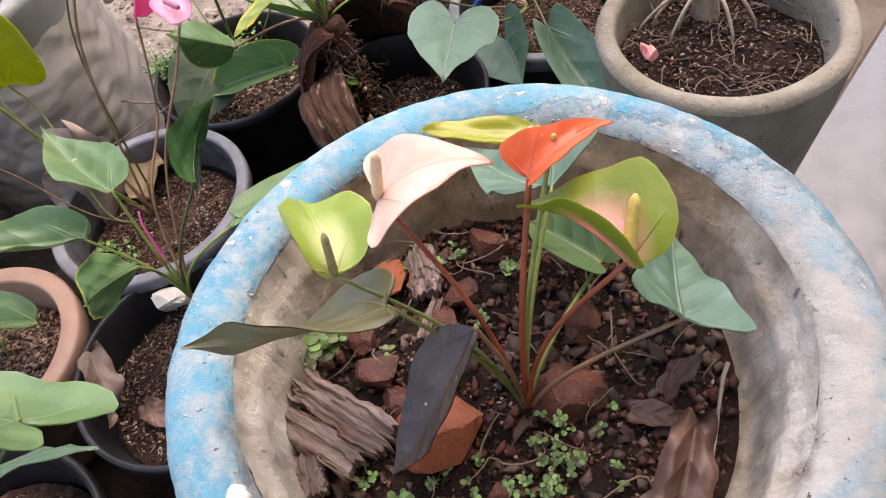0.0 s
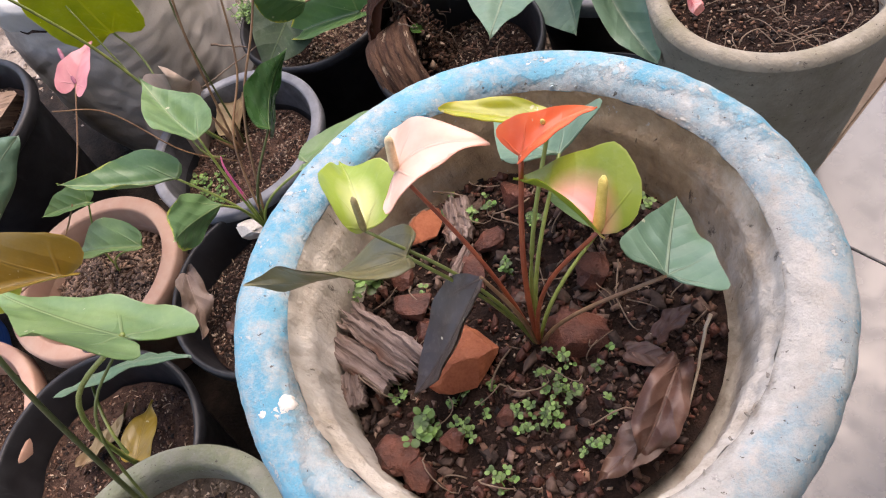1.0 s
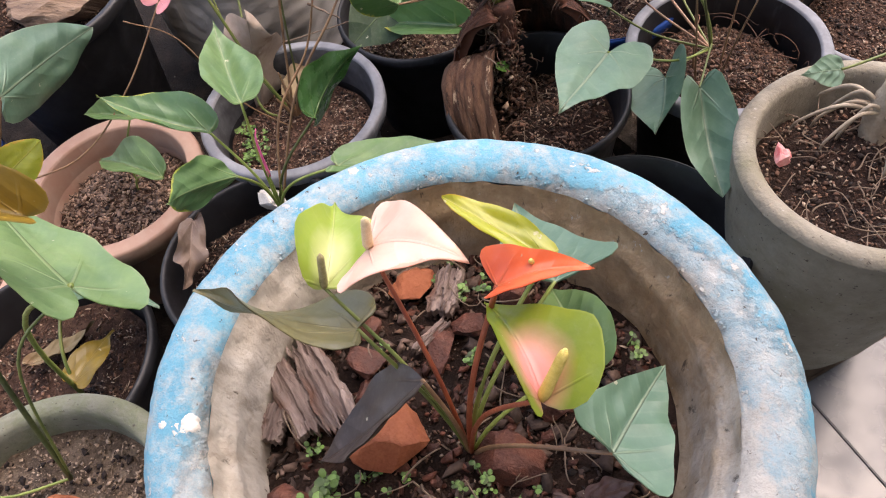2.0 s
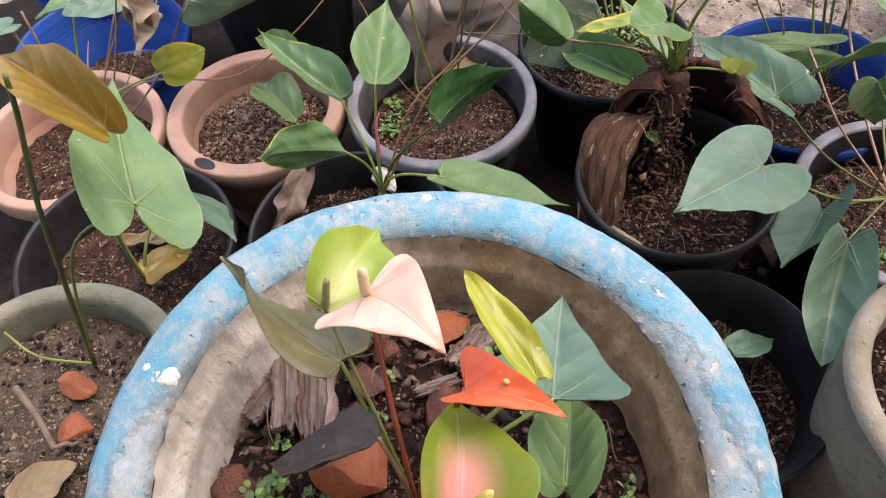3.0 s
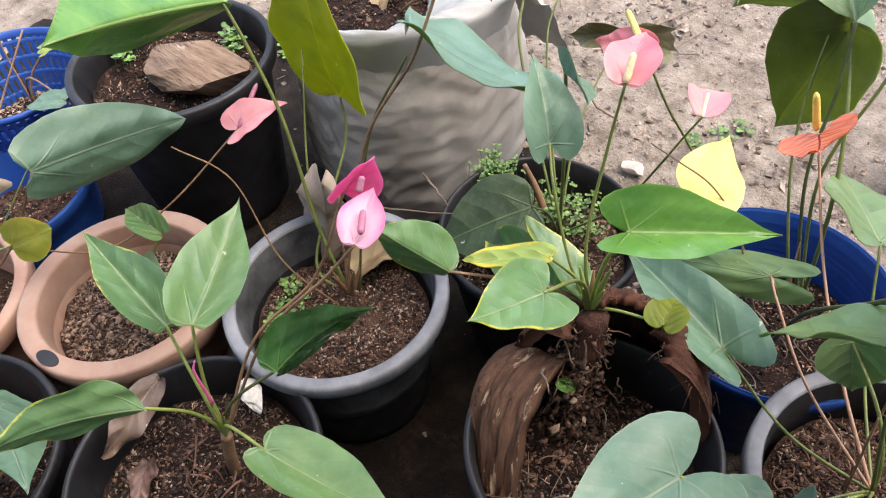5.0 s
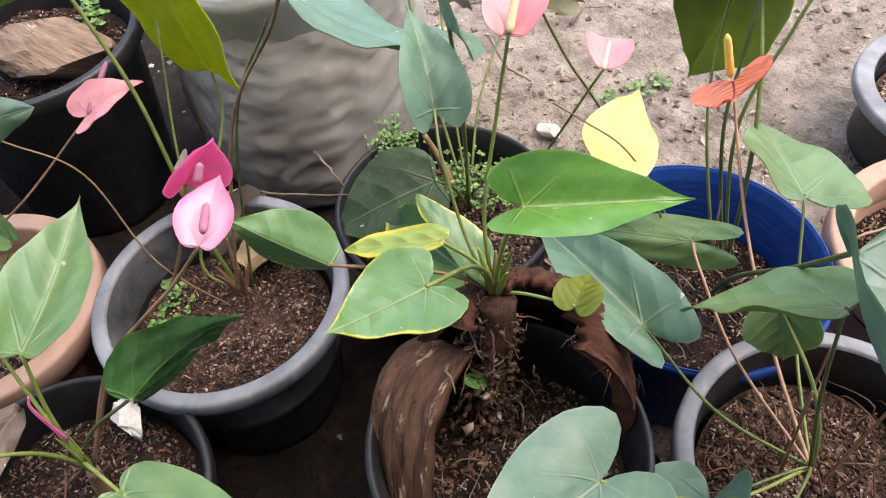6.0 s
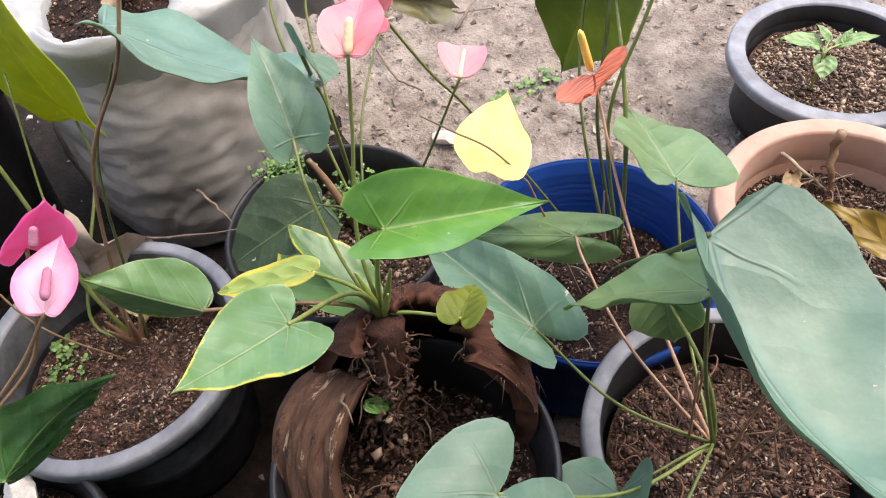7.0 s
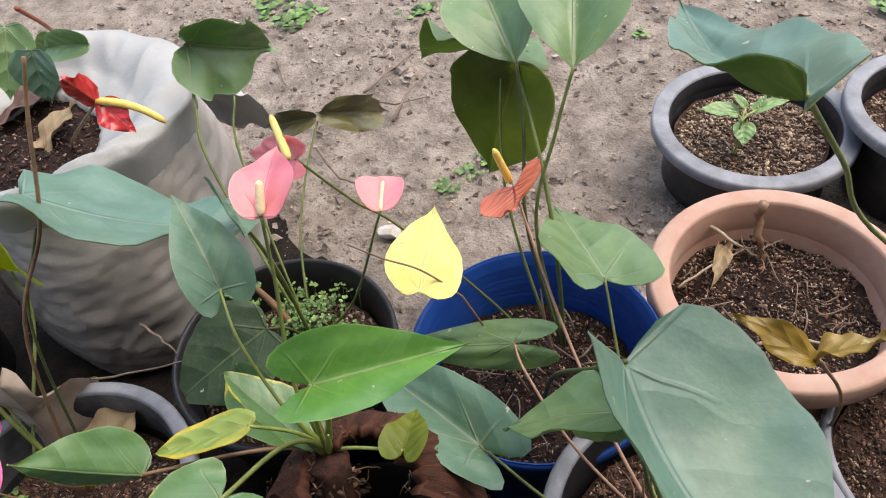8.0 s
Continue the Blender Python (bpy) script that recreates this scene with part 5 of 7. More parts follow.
# tall plant in the grey-rimmed pot
CROWN = (-0.152, 0.948, 0.145)
p = anthurium(CROWN, "tall anthurium with olive leaves high on long stalks")
leaf(p, (-0.311, 1.040, 0.319), (-0.304, 1.026, 0.514), 0.72, 7, 0, M_OLIVE, arch=-0.04, curl=-0.14, shape=ROUND)
stem_through(p, [(-0.157, 0.953, 0.140), (-0.201, 0.928, 0.180), (-0.277, 1.022, 0.273), (-0.311, 1.040, 0.319)], M_STALK, 0.0034, 0.0026, "petiole")
leaf(p, (-0.307, 0.936, 0.490), (-0.171, 0.767, 0.580), 0.76, -86, 54, M_LEAF, M_FRESH)
stem_through(p, [CROWN, (-0.194, 0.942, 0.238), (-0.249, 0.949, 0.365), (-0.284, 0.943, 0.442), (-0.307, 0.936, 0.490)], M_STALK, 0.0038, 0.003, "petiole")
stem_through(p, [(-0.142, 0.943, 0.141), (-0.224, 0.950, 0.261), (-0.309, 1.006, 0.401)], M_STALK, 0.0024, 0.0018, "petiole")
stem_through(p, [(-0.147, 0.955, 0.140), (-0.153, 1.006, 0.369), (-0.140, 1.058, 0.468)], M_STALK_DARK, 0.0026, 0.002, "petiole")
stem_through(p, [(-0.154, 0.938, 0.140), (-0.142, 0.998, 0.377), (-0.122, 1.057, 0.478), (-0.112, 1.093, 0.566), (-0.106, 1.112, 0.610)], M_STALK_BROWN, 0.003, 0.0024, "flower_stalk")
stem_through(p, [(-0.142, 0.933, 0.141), (-0.178, 0.886, 0.233), (-0.223, 0.871, 0.337), (-0.244, 0.828, 0.393)], M_STALK_BROWN, 0.0018, 0.0014, "petiole")
for a, h in ((10, 0.07), (80, 0.055), (150, 0.08), (220, 0.05), (300, 0.065)):
    stem_through(p, [CROWN, (CROWN[0] + 0.012 * math.cos(radians(a)), CROWN[1] + 0.012 * math.sin(radians(a)), CROWN[2] + h * 0.6), (CROWN[0] + 0.02 * math.cos(radians(a)), CROWN[1] + 0.02 * math.sin(radians(a)), CROWN[2] + h)], M_STALK_BROWN, 0.0045, 0.001, "sheath")

# husk plant
CROWN = (0.122, 1.090, 0.327)
p = anthurium(CROWN, "anthurium rooted on a coconut husk, leaves yellowing at the edge")
leaf(p, (0.156, 1.085, 0.475), (0.227, 1.158, 0.493), 0.73, -22, 45, M_FRESH, arch=-0.00, curl=-0.05)
stalk(p, CROWN, (0.156, 1.085, 0.475), M_STALK_LIME, 0.0024)
leaf(p, (0.167, 1.001, 0.475), (0.185, 0.929, 0.519), 0.66, 20, 2, M_EDGED, arch=-0.02, curl=0.14)
stalk(p, CROWN, (0.167, 1.001, 0.475), M_STALK, 0.0022, sag=0.1)
leaf(p, (0.055, 0.985, 0.391), (0.021, 0.934, 0.453), 0.74, -113, 45, M_EDGED, arch=-0.02, curl=-0.01, shape=SPEAR)
stalk(p, CROWN, (0.055, 0.985, 0.391), M_STALK_BROWN, 0.002, sag=0.1)
leaf(p, (0.107, 1.052, 0.418), (0.050, 1.001, 0.392), 0.40, -7, 19, M_YEDGE, arch=0.00, curl=-0.01, shape=ROUND)
stalk(p, CROWN, (0.107, 1.052, 0.418), M_STALK_LIME, 0.002, sag=0.1)
leaf(p, (0.112, 1.084, 0.346), (0.037, 1.076, 0.390), 0.58, -29, 21, M_EDGED, arch=-0.02, curl=0.12, shape=ROUND)
stalk(p, CROWN, (0.112, 1.084, 0.346), M_STALK_LIME, 0.002, sag=0.1)
leaf(p, (0.037, 1.118, 0.250), (-0.114, 1.125, 0.200), 0.61, 33, 56, M_EDGED)
leaf(p, (0.182, 1.119, 0.359), (0.160, 1.158, 0.341), 0.86, 4, 26, M_OLIVE, shape=CORDATE, label="small curled yellow leaf")
stalk(p, CROWN, (0.182, 1.119, 0.359), M_STALK_LIME, 0.0018, sag=0.1)
leaf(p, (0.145, 1.040, 0.282), (0.154, 1.059, 0.265), 0.61, -44, 39, M_FRESH, shape=ROUND)
leaf(p, (0.025, 1.109, 0.452), (-0.039, 1.133, 0.500), 0.77, -12, 33, M_TEAL, arch=0.07, curl=-0.08)
stem_through(p, [CROWN, (0.090, 1.087, 0.375), (0.057, 1.092, 0.431), (0.025, 1.109, 0.452)], M_STALK, 0.0026, 0.002, "petiole")
f = leaf(p, (0.076, 1.138, 0.536), (0.041, 1.187, 0.543), 0.76, 0, 23, M_PINK, name="spathe", label="pink spathe", arch=0.05, curl=0.02, shape=SPEAR)
spadix(f, (0.076, 1.138, 0.536), (0.068, 1.150, 0.554), M_SPADIX_CREAM, 0.0034)
stem_through(p, [CROWN, (0.096, 1.100, 0.397), (0.078, 1.127, 0.476), (0.076, 1.138, 0.536)], M_STALK, 0.003, 0.002, "flower_stalk")
f = leaf(p, (0.018, 1.212, 0.501), (-0.044, 1.209, 0.479), 0.55, 51, 15, M_PINK, name="spathe", label="pink spathe, turned away")
spadix(f, (0.027, 1.201, 0.514), (-0.031, 1.233, 0.508), M_SPADIX_YELLOW, 0.0036)
stem_through(p, [(0.018, 1.212, 0.501), (0.020, 1.254, 0.420), (0.022, 1.297, 0.349), (0.080, 1.350, 0.220), (0.120, 1.371, 0.150)], M_STALK, 0.002, 0.0024, "flower_stalk")
for a, h, mat in ((0, 0.05, M_STALK_LIME), (70, 0.06, M_STALK), (140, 0.045, M_STALK_BROWN), (210, 0.06, M_STALK_LIME), (280, 0.05, M_STALK)):
    stem_through(p, [CROWN, (CROWN[0] + 0.008 * math.cos(radians(a)), CROWN[1] + 0.008 * math.sin(radians(a)), CROWN[2] + h * 0.6), (CROWN[0] + 0.014 * math.cos(radians(a)), CROWN[1] + 0.014 * math.sin(radians(a)), CROWN[2] + h)], mat, 0.0045, 0.001, "sheath")

# plant in the rounded grey rim
CROWN = (0.361, 1.223, 0.235)
p = anthurium(CROWN, "anthurium with broad bluish leaves and a coral flower")
leaf(p, (0.209, 1.172, 0.313), (0.059, 1.183, 0.301), 0.65, 7, 45, M_TEAL, arch=0.03, curl=-0.14, shape=CORDATE)
stem_through(p, [CROWN, (0.289, 1.182, 0.272), (0.209, 1.172, 0.313)], M_STALK, 0.0026, 0.002, "petiole")
leaf(p, (0.173, 1.272, 0.307), (0.045, 1.220, 0.252), 0.32, 34, 0, M_LEAF, arch=0.02, curl=-0.19, shape=CORDATE)
stem_through(p, [CROWN, (0.267, 1.231, 0.273), (0.201, 1.251, 0.309), (0.173, 1.272, 0.307)], M_STALK_PINK, 0.0024, 0.0018, "petiole")
leaf(p, (0.290, 1.041, 0.356), (0.294, 0.910, 0.391), 0.79, 8, 20, M_TEAL, arch=-0.02, curl=-0.21, shape=CORDATE)
stem_through(p, [CROWN, (0.341, 1.120, 0.295), (0.290, 1.041, 0.356)], M_STALK_LIME, 0.0026, 0.002, "petiole")
leaf(p, (0.320, 1.201, 0.444), (0.232, 1.176, 0.361), 0.63, -20, 8, M_LEAF, arch=0.03, curl=0.12, shape=SPEAR)
stem_through(p, [CROWN, (0.337, 1.207, 0.349), (0.320, 1.201, 0.444)], M_STALK_DARK, 0.003, 0.002, "petiole")
leaf(p, (0.272, 1.256, 0.331), (0.293, 1.256, 0.279), 1.21, -53, 33, M_LEAF)
stalk(p, CROWN, (0.272, 1.256, 0.331), M_STALK, 0.0022)
leaf(p, (0.212, 1.359, 0.340), (0.111, 1.432, 0.314), 0.93, -19, 17, M_LEAF, arch=0.01, curl=0.01)
stem_through(p, [CROWN, (0.282, 1.292, 0.268), (0.212, 1.359, 0.340)], M_STALK, 0.0026, 0.002, "petiole")
leaf(p, (0.333, 1.130, 0.257), (0.360, 1.028, 0.267), 0.95, -39, 30, M_TEAL, arch=-0.06, curl=0.04)
stalk(p, CROWN, (0.333, 1.130, 0.257), M_STALK, 0.0015, sag=0.0)
leaf(p, (0.391, 1.061, 0.325), (0.460, 0.961, 0.284), 0.68, -6, 54, M_TEAL, arch=-0.13, curl=-0.05, shape=ROUND)
stalk(p, CROWN, (0.391, 1.061, 0.325), M_STALK, 0.0015, sag=0.0)
for dx, dy, tx, ty, tz in ((-0.02, 0.01, -0.045, 0.035, 0.330), (0.012, 0.018, 0.010, 0.060, 0.350), (-0.008, -0.014, -0.030, -0.010, 0.335), (0.018, -0.006, 0.040, 0.030, 0.320)):
    stem_through(p, [(CROWN[0] + dx, CROWN[1] + dy, 0.186), (CROWN[0] + (dx + tx) / 2, CROWN[1] + (dy + ty) / 2, 0.262), (CROWN[0] + tx, CROWN[1] + ty, tz)], M_STALK_BROWN, 0.0026, 0.0014, "sheath")
f = leaf(p, (0.117, 1.357, 0.403), (0.141, 1.319, 0.420), 1.56, 138, -8, M_CORAL, name="spathe", label="coral orange spathe with wide wings", wave=0.03, arch=0.09, curl=-0.09)
spadix(f, (0.110, 1.361, 0.403), (0.102, 1.350, 0.447), M_SPADIX_GOLD, 0.0040)
stem_through(p, [CROWN, (0.283, 1.260, 0.272), (0.199, 1.309, 0.318), (0.112, 1.362, 0.400)], M_STALK_PINK, 0.003, 0.002, "flower_stalk")

# plant in the blue pot
CROWN = (0.167, 1.367, 0.184)
p = anthurium(CROWN, "tall anthurium with large leaves held high above the blue pot")
leaf(p, (0.044, 1.467, 0.443), (0.006, 1.459, 0.284), 0.78, 80, 14, M_UNDER, wave=0.03, shape=SPEAR, arch=0.02)
leaf(p, (0.036, 1.470, 0.436), (-0.169, 1.552, 0.323), 0.50, -30, 12, M_LEAF, M_UNDER, wave=0.03, shape=SPEAR, arch=0.06)
stalk(p, CROWN, (0.044, 1.467, 0.443), M_STALK, 0.0026)
leaf(p, (0.119, 1.448, 0.477), (0.042, 1.568, 0.522), 0.78, 0, 34, M_LEAF, M_UNDER, shape=WEDGE)
stem_through(p, [CROWN, (0.118, 1.389, 0.325), (0.117, 1.425, 0.422), (0.119, 1.448, 0.477)], M_STALK, 0.0034, 0.0026, "petiole")
leaf(p, (0.058, 1.447, 0.459), (-0.059, 1.533, 0.496), 0.72, 18, 34, M_LEAF, M_UNDER, shape=WEDGE)
stem_through(p, [(0.160, 1.372, 0.178), (0.101, 1.397, 0.308), (0.078, 1.428, 0.396), (0.058, 1.447, 0.459)], M_STALK_DARK, 0.0034, 0.0028, "petiole")
stem_through(p, [(0.154, 1.364, 0.178), (0.063, 1.413, 0.331), (0.011, 1.491, 0.477)], M_STALK, 0.003, 0.002, "petiole")
stem_through(p, [(0.158, 1.357, 0.179), (0.150, 1.356, 0.229), (0.141, 1.362, 0.268)], M_STALK_PINK, 0.004, 0.001, "sheath")
leaf(p, (0.307, 1.207, 0.481), (0.469, 1.134, 0.473), 0.84, 27, 26, M_SKY_SHEEN, wave=0.02, arch=-0.14, curl=0.24, shape=ROUND)
stem_through(p, [(0.188, 1.297, 0.182), (0.220, 1.266, 0.304), (0.273, 1.234, 0.406), (0.307, 1.207, 0.481)], M_STALK_DARK, 0.004, 0.003, "petiole")
leaf(p, (0.101, 1.237, 0.368), (0.043, 1.328, 0.366), 0.66, -20, 3, M_YELLOW, label="yellow fading leaf with brown specks", arch=-0.036, curl=-0.01, shape=SPEAR)
stem_through(p, [(0.036, 1.223, 0.402), (0.070, 1.230, 0.399), (0.093, 1.249, 0.380), (0.115, 1.266, 0.347), (0.126, 1.272, 0.323), (0.177, 1.288, 0.202)], M_STALK_BROWN, 0.0012, 0.0018, "petiole")

# pot with weeds, behind
CROWN = (-0.082, 1.217, 0.160)
p = anthurium(CROWN, "anthurium with bluish leaves and a small pale flower")
leaf(p, (-0.138, 1.066, 0.503), (-0.025, 1.172, 0.440), 0.80, 25, 10, M_SKY_SHEEN, M_UNDER, arch=-0.07, curl=-0.02, wave=0.03, shape=ROUND)
leaf(p, (-0.025, 1.162, 0.474), (0.035, 1.140, 0.487), 0.86, 57, 24, M_TEAL)
stalk(p, CROWN, (-0.025, 1.162, 0.474), M_STALK, 0.0026)
leaf(p, (-0.311, 1.329, 0.427), (-0.321, 1.443, 0.353), 0.90, -102, 40, M_LEAF, wave=0.05)
stem_through(p, [CROWN, (-0.235, 1.260, 0.325), (-0.276, 1.290, 0.376), (-0.311, 1.329, 0.427)], M_STALK, 0.003, 0.0024, "petiole")
stem_through(p, [CROWN, (-0.229, 1.295, 0.320), (-0.265, 1.335, 0.368)], M_STALK, 0.0026, 0.0022, "petiole")
leaf(p, (-0.218, 1.411, 0.311), (-0.236, 1.533, 0.223), 0.48, -79, 53, M_BRONZE, shape=SPEAR, wave=0.05)
leaf(p, (-0.193, 1.385, 0.333), (-0.274, 1.366, 0.296), 0.50, 66, 52, M_BRONZE, shape=SPEAR, wave=0.03)
stem_through(p, [CROWN, (-0.151, 1.286, 0.229), (-0.189, 1.346, 0.272), (-0.218, 1.411, 0.311)], M_STALK, 0.0028, 0.002, "petiole")
f = leaf(p, (0.077, 1.234, 0.457), (0.046, 1.265, 0.454), 1.00, -10, 32, M_PALEPINK, name="spathe", label="small pale pink spathe", shape=ROUND, curl=0.2)
spadix(f, (0.077, 1.234, 0.457), (0.057, 1.260, 0.459), M_SPADIX_CREAM, 0.0022)
stem_through(p, [CROWN, (0.004, 1.229, 0.286), (0.077, 1.234, 0.457)], M_STALK, 0.0024, 0.0018, "flower_stalk")
stem_through(p, [(-0.091, 1.213, 0.153), (-0.121, 1.209, 0.210), (-0.142, 1.202, 0.246)], M_STALK_BROWN, 0.006, 0.003, "stem")
leaf(p, (-0.082, 1.172, 0.240), (-0.128, 1.058, 0.192), 0.85, 20, 10, M_DULL_SHADED, arch=0.05, curl=-0.05, shape=SPEAR)
stem_through(p, [CROWN, (-0.080, 1.195, 0.215), (-0.082, 1.172, 0.240)], M_STALK_DARK, 0.003, 0.0022, "petiole")

# leaf that reaches in from a pot out of view
p = anthurium((0.645, 1.603, 0.014), "anthurium with one long bluish leaf arching outward")
leaf(p, (0.342, 1.288, 0.639), (0.202, 1.456, 0.565), 0.45, -2, 45, M_SKY_SHEEN, M_UNDER, shape=SPEAR, arch=-0.086, curl=-0.073, wave=0.02)
stem_through(p, [(0.645, 1.603, 0.014), (0.573, 1.551, 0.263), (0.398, 1.404, 0.460), (0.362, 1.335, 0.570), (0.342, 1.288, 0.639)], M_STALK, 0.0030, 0.0026, "petiole")

# left pots
CROWN = (-0.435, 0.474, 0.105)
p = anthurium(CROWN, "anthurium with a broad bluish leaf and a pale pink flower")
leaf(p, (-0.341, 0.686, 0.357), (-0.403, 0.863, 0.305), 0.49, -78, 0, M_TEAL, arch=-0.03, curl=-0.21, shape=ROUND)
stem_through(p, [CROWN, (-0.376, 0.609, 0.239), (-0.341, 0.686, 0.357)], M_STALK_BROWN, 0.003, 0.002, "petiole")
f = leaf(p, (-0.275, 0.904, 0.359), (-0.263, 0.962, 0.376), 0.91, -10, 20, M_PALEPINK, name="spathe", label="pale pink spathe", arch=0.09, curl=0.04, shape=CORDATE)
spadix(f, (-0.275, 0.904, 0.359), (-0.303, 0.944, 0.385), M_SPADIX_MAUVE, 0.0034)
stem_through(p, [CROWN, (-0.410, 0.580, 0.218), (-0.320, 0.703, 0.232), (-0.278, 0.797, 0.291), (-0.275, 0.904, 0.359)], M_STALK_BROWN, 0.0022, 0.0018, "flower_stalk")
leaf(p, (-0.359, 0.620, 0.259), (-0.300, 0.676, 0.308), 0.60, -69, 2, M_LIME, shape=ROUND, arch=0.0, wave=0.01, curl=0.0, label="small round yellow-green leaf")
stalk(p, CROWN, (-0.359, 0.620, 0.259), M_STALK_LIME, 0.002)
for base, tip, w, roll in (((-0.403, 0.622, 0.384), (-0.360, 0.610, 0.308), 0.62, 40), ((-0.390, 0.612, 0.366), (-0.350, 0.596, 0.306), 0.75, 100), ((-0.392, 0.636, 0.360), (-0.362, 0.622, 0.312), 0.7, 10)):
    leaf(p, base, tip, w, roll, 35, M_PAPER, name="bract", label="withered papery flower bract", shape=ROUND, wave=0.10, curl=0.35, arch=0.16)
stem_through(p, [CROWN, (-0.400, 0.560, 0.250), (-0.405, 0.626, 0.386)], M_STALK_BROWN, 0.0026, 0.002, "flower_stalk")
leaf(p, (-0.489, 0.635, 0.300), (-0.497, 0.545, 0.310), 0.62, 20, 10, M_TEAL, label="dull grey-green leaf", shape=ROUND)
stem_through(p, [CROWN, (-0.470, 0.560, 0.220), (-0.489, 0.635, 0.300)], M_STALK_BROWN, 0.0024, 0.0018, "petiole")
stem_through(p, [CROWN, (-0.533, 0.612, 0.257), (-0.611, 0.732, 0.374)], M_STALK_BROWN, 0.0024, 0.002, "petiole")
stem_through(p, [CROWN, (-0.493, 0.481, 0.180), (-0.568, 0.475, 0.281)], M_STALK, 0.0034, 0.0028, "petiole")
stem_through(p, [CROWN, (-0.515, 0.495, 0.232), (-0.557, 0.500, 0.301)], M_STALK_BROWN, 0.0034, 0.0028, "petiole")
stem_through(p, [CROWN, (-0.485, 0.517, 0.199), (-0.540, 0.568, 0.300)], M_STALK, 0.0034, 0.0028, "petiole")
stem_through(p, [CROWN, (-0.469, 0.561, 0.167), (-0.520, 0.677, 0.259)], M_STALK, 0.0020, 0.0016, "petiole")
leaf(p, (-0.568, 0.475, 0.281), (-0.552, 0.413, 0.283), 0.75, 0, 10, M_TEAL)
leaf(p, (-0.540, 0.568, 0.300), (-0.542, 0.511, 0.291), 0.6, 0, 10, M_LEAF)
stem_through(p, [CROWN, (-0.534, 0.535, 0.181), (-0.559, 0.560, 0.215)], M_PALEPINK, 0.0034, 0.001, "bud", "pale pink flower bud")
for a, h in ((30, 0.05), (110, 0.065), (200, 0.045), (290, 0.06)):
    stem_through(p, [CROWN, (CROWN[0] + 0.012 * math.cos(radians(a)), CROWN[1] + 0.012 * math.sin(radians(a)), CROWN[2] + h * 0.6), (CROWN[0] + 0.02 * math.cos(radians(a)), CROWN[1] + 0.02 * math.sin(radians(a)), CROWN[2] + h)], M_STALK_BROWN, 0.0045, 0.001, "sheath")
CROWN = (-0.935, 0.660, 0.055)
p = anthurium(CROWN, "small anthurium with round dull leaves in the blue basket")
leaf(p, (-0.719, 0.727, 0.189), (-0.758, 0.669, 0.178), 0.75, 0, 8, M_TEAL, shape=ROUND)
stalk(p, CROWN, (-0.719, 0.727, 0.189), M_STALK_BROWN, 0.0024)
leaf(p, (-0.933, 0.719, 0.159), (-0.929, 0.767, 0.169), 0.5, 0, 8, M_YEDGE)
stalk(p, CROWN, (-0.933, 0.719, 0.159), M_STALK_BROWN, 0.0022)
stem_through(p, [CROWN, (-0.985, 0.660, 0.170), (-0.990, 0.680, 0.220)], M_STALK_BROWN, 0.003, 0.002, "petiole")
CROWN = (-0.106, 0.466, 0.170)
p = anthurium(CROWN, "anthurium with big heart-shaped leaves beside the planter")
leaf(p, (0.082, 0.513, 0.492), (-0.080, 0.547, 0.484), 0.65, -48, 0, M_LEAF, arch=-0.02, curl=0.11, shape=CORDATE)
stalk(p, CROWN, (0.082, 0.513, 0.492), M_STALK_LIME, 0.0032)
leaf(p, (-0.171, 0.551, 0.240), (-0.030, 0.579, 0.259), 0.75, 49, -6, M_TEAL)
stalk(p, CROWN, (-0.177, 0.553, 0.241), M_STALK, 0.0024)
CROWN = (0.040, 0.395, 0.281)
p = anthurium(CROWN, "anthurium with a thick green stalk in the mossy pot")
leaf(p, (0.083, 0.523, 0.570), (-0.053, 0.483, 0.567), 0.59, 9, 60, M_OCHRE, label="ochre fading leaf")
stem_through(p, [CROWN, (0.040, 0.420, 0.384), (0.040, 0.449, 0.495), (0.040, 0.477, 0.578), (0.040, 0.486, 0.610)], M_STALK_DARK, 0.0042, 0.0032, "petiole")
stem_through(p, [CROWN, (0.003, 0.352, 0.289), (-0.034, 0.335, 0.303)], M_STALK_LIME, 0.0024, 0.002, "petiole")
stem_through(p, [CROWN, (0.055, 0.449, 0.449), (0.082, 0.513, 0.492)], M_STALK, 0.0024, 0.002, "petiole")

# plant in the woven sack
CROWN = (-0.529, 1.240, 0.209)
p = anthurium(CROWN, "anthurium with a crimson flower growing in the woven sack")
leaf(p, (-0.573, 1.258, 0.380), (-0.600, 1.247, 0.292), 0.61, -41, -2, M_LEAF)
leaf(p, (-0.274, 1.215, 0.504), (-0.333, 1.195, 0.491), 0.61, 53, 44, M_LEAF, shape=ROUND)
f = leaf(p, (-0.213, 1.175, 0.488), (-0.207, 1.157, 0.526), 0.62, -60, 30, M_CRIMSON, name="spathe", label="glossy crimson spathe, torn", wave=0.06, shape=ROUND, curl=0.1)
leaf(p, (-0.212, 1.177, 0.487), (-0.177, 1.180, 0.464), 0.72, -30, 8, M_CRIMSON, name="spathe", label="glossy crimson spathe, torn", wave=0.07, shape=WEDGE)
spadix(f, (-0.213, 1.175, 0.488), (-0.165, 1.206, 0.462), M_SPADIX_GOLD, 0.0040, (0.008, 0.004, 0.014))
leaf(p, (-0.306, 1.175, 0.510), (-0.304, 1.165, 0.455), 0.85, 30, 20, M_TEAL, shape=SPEAR)
leaf(p, (-0.395, 1.190, 0.500), (-0.375, 1.150, 0.440), 0.8, 40, 25, M_LEAF, shape=SPEAR)
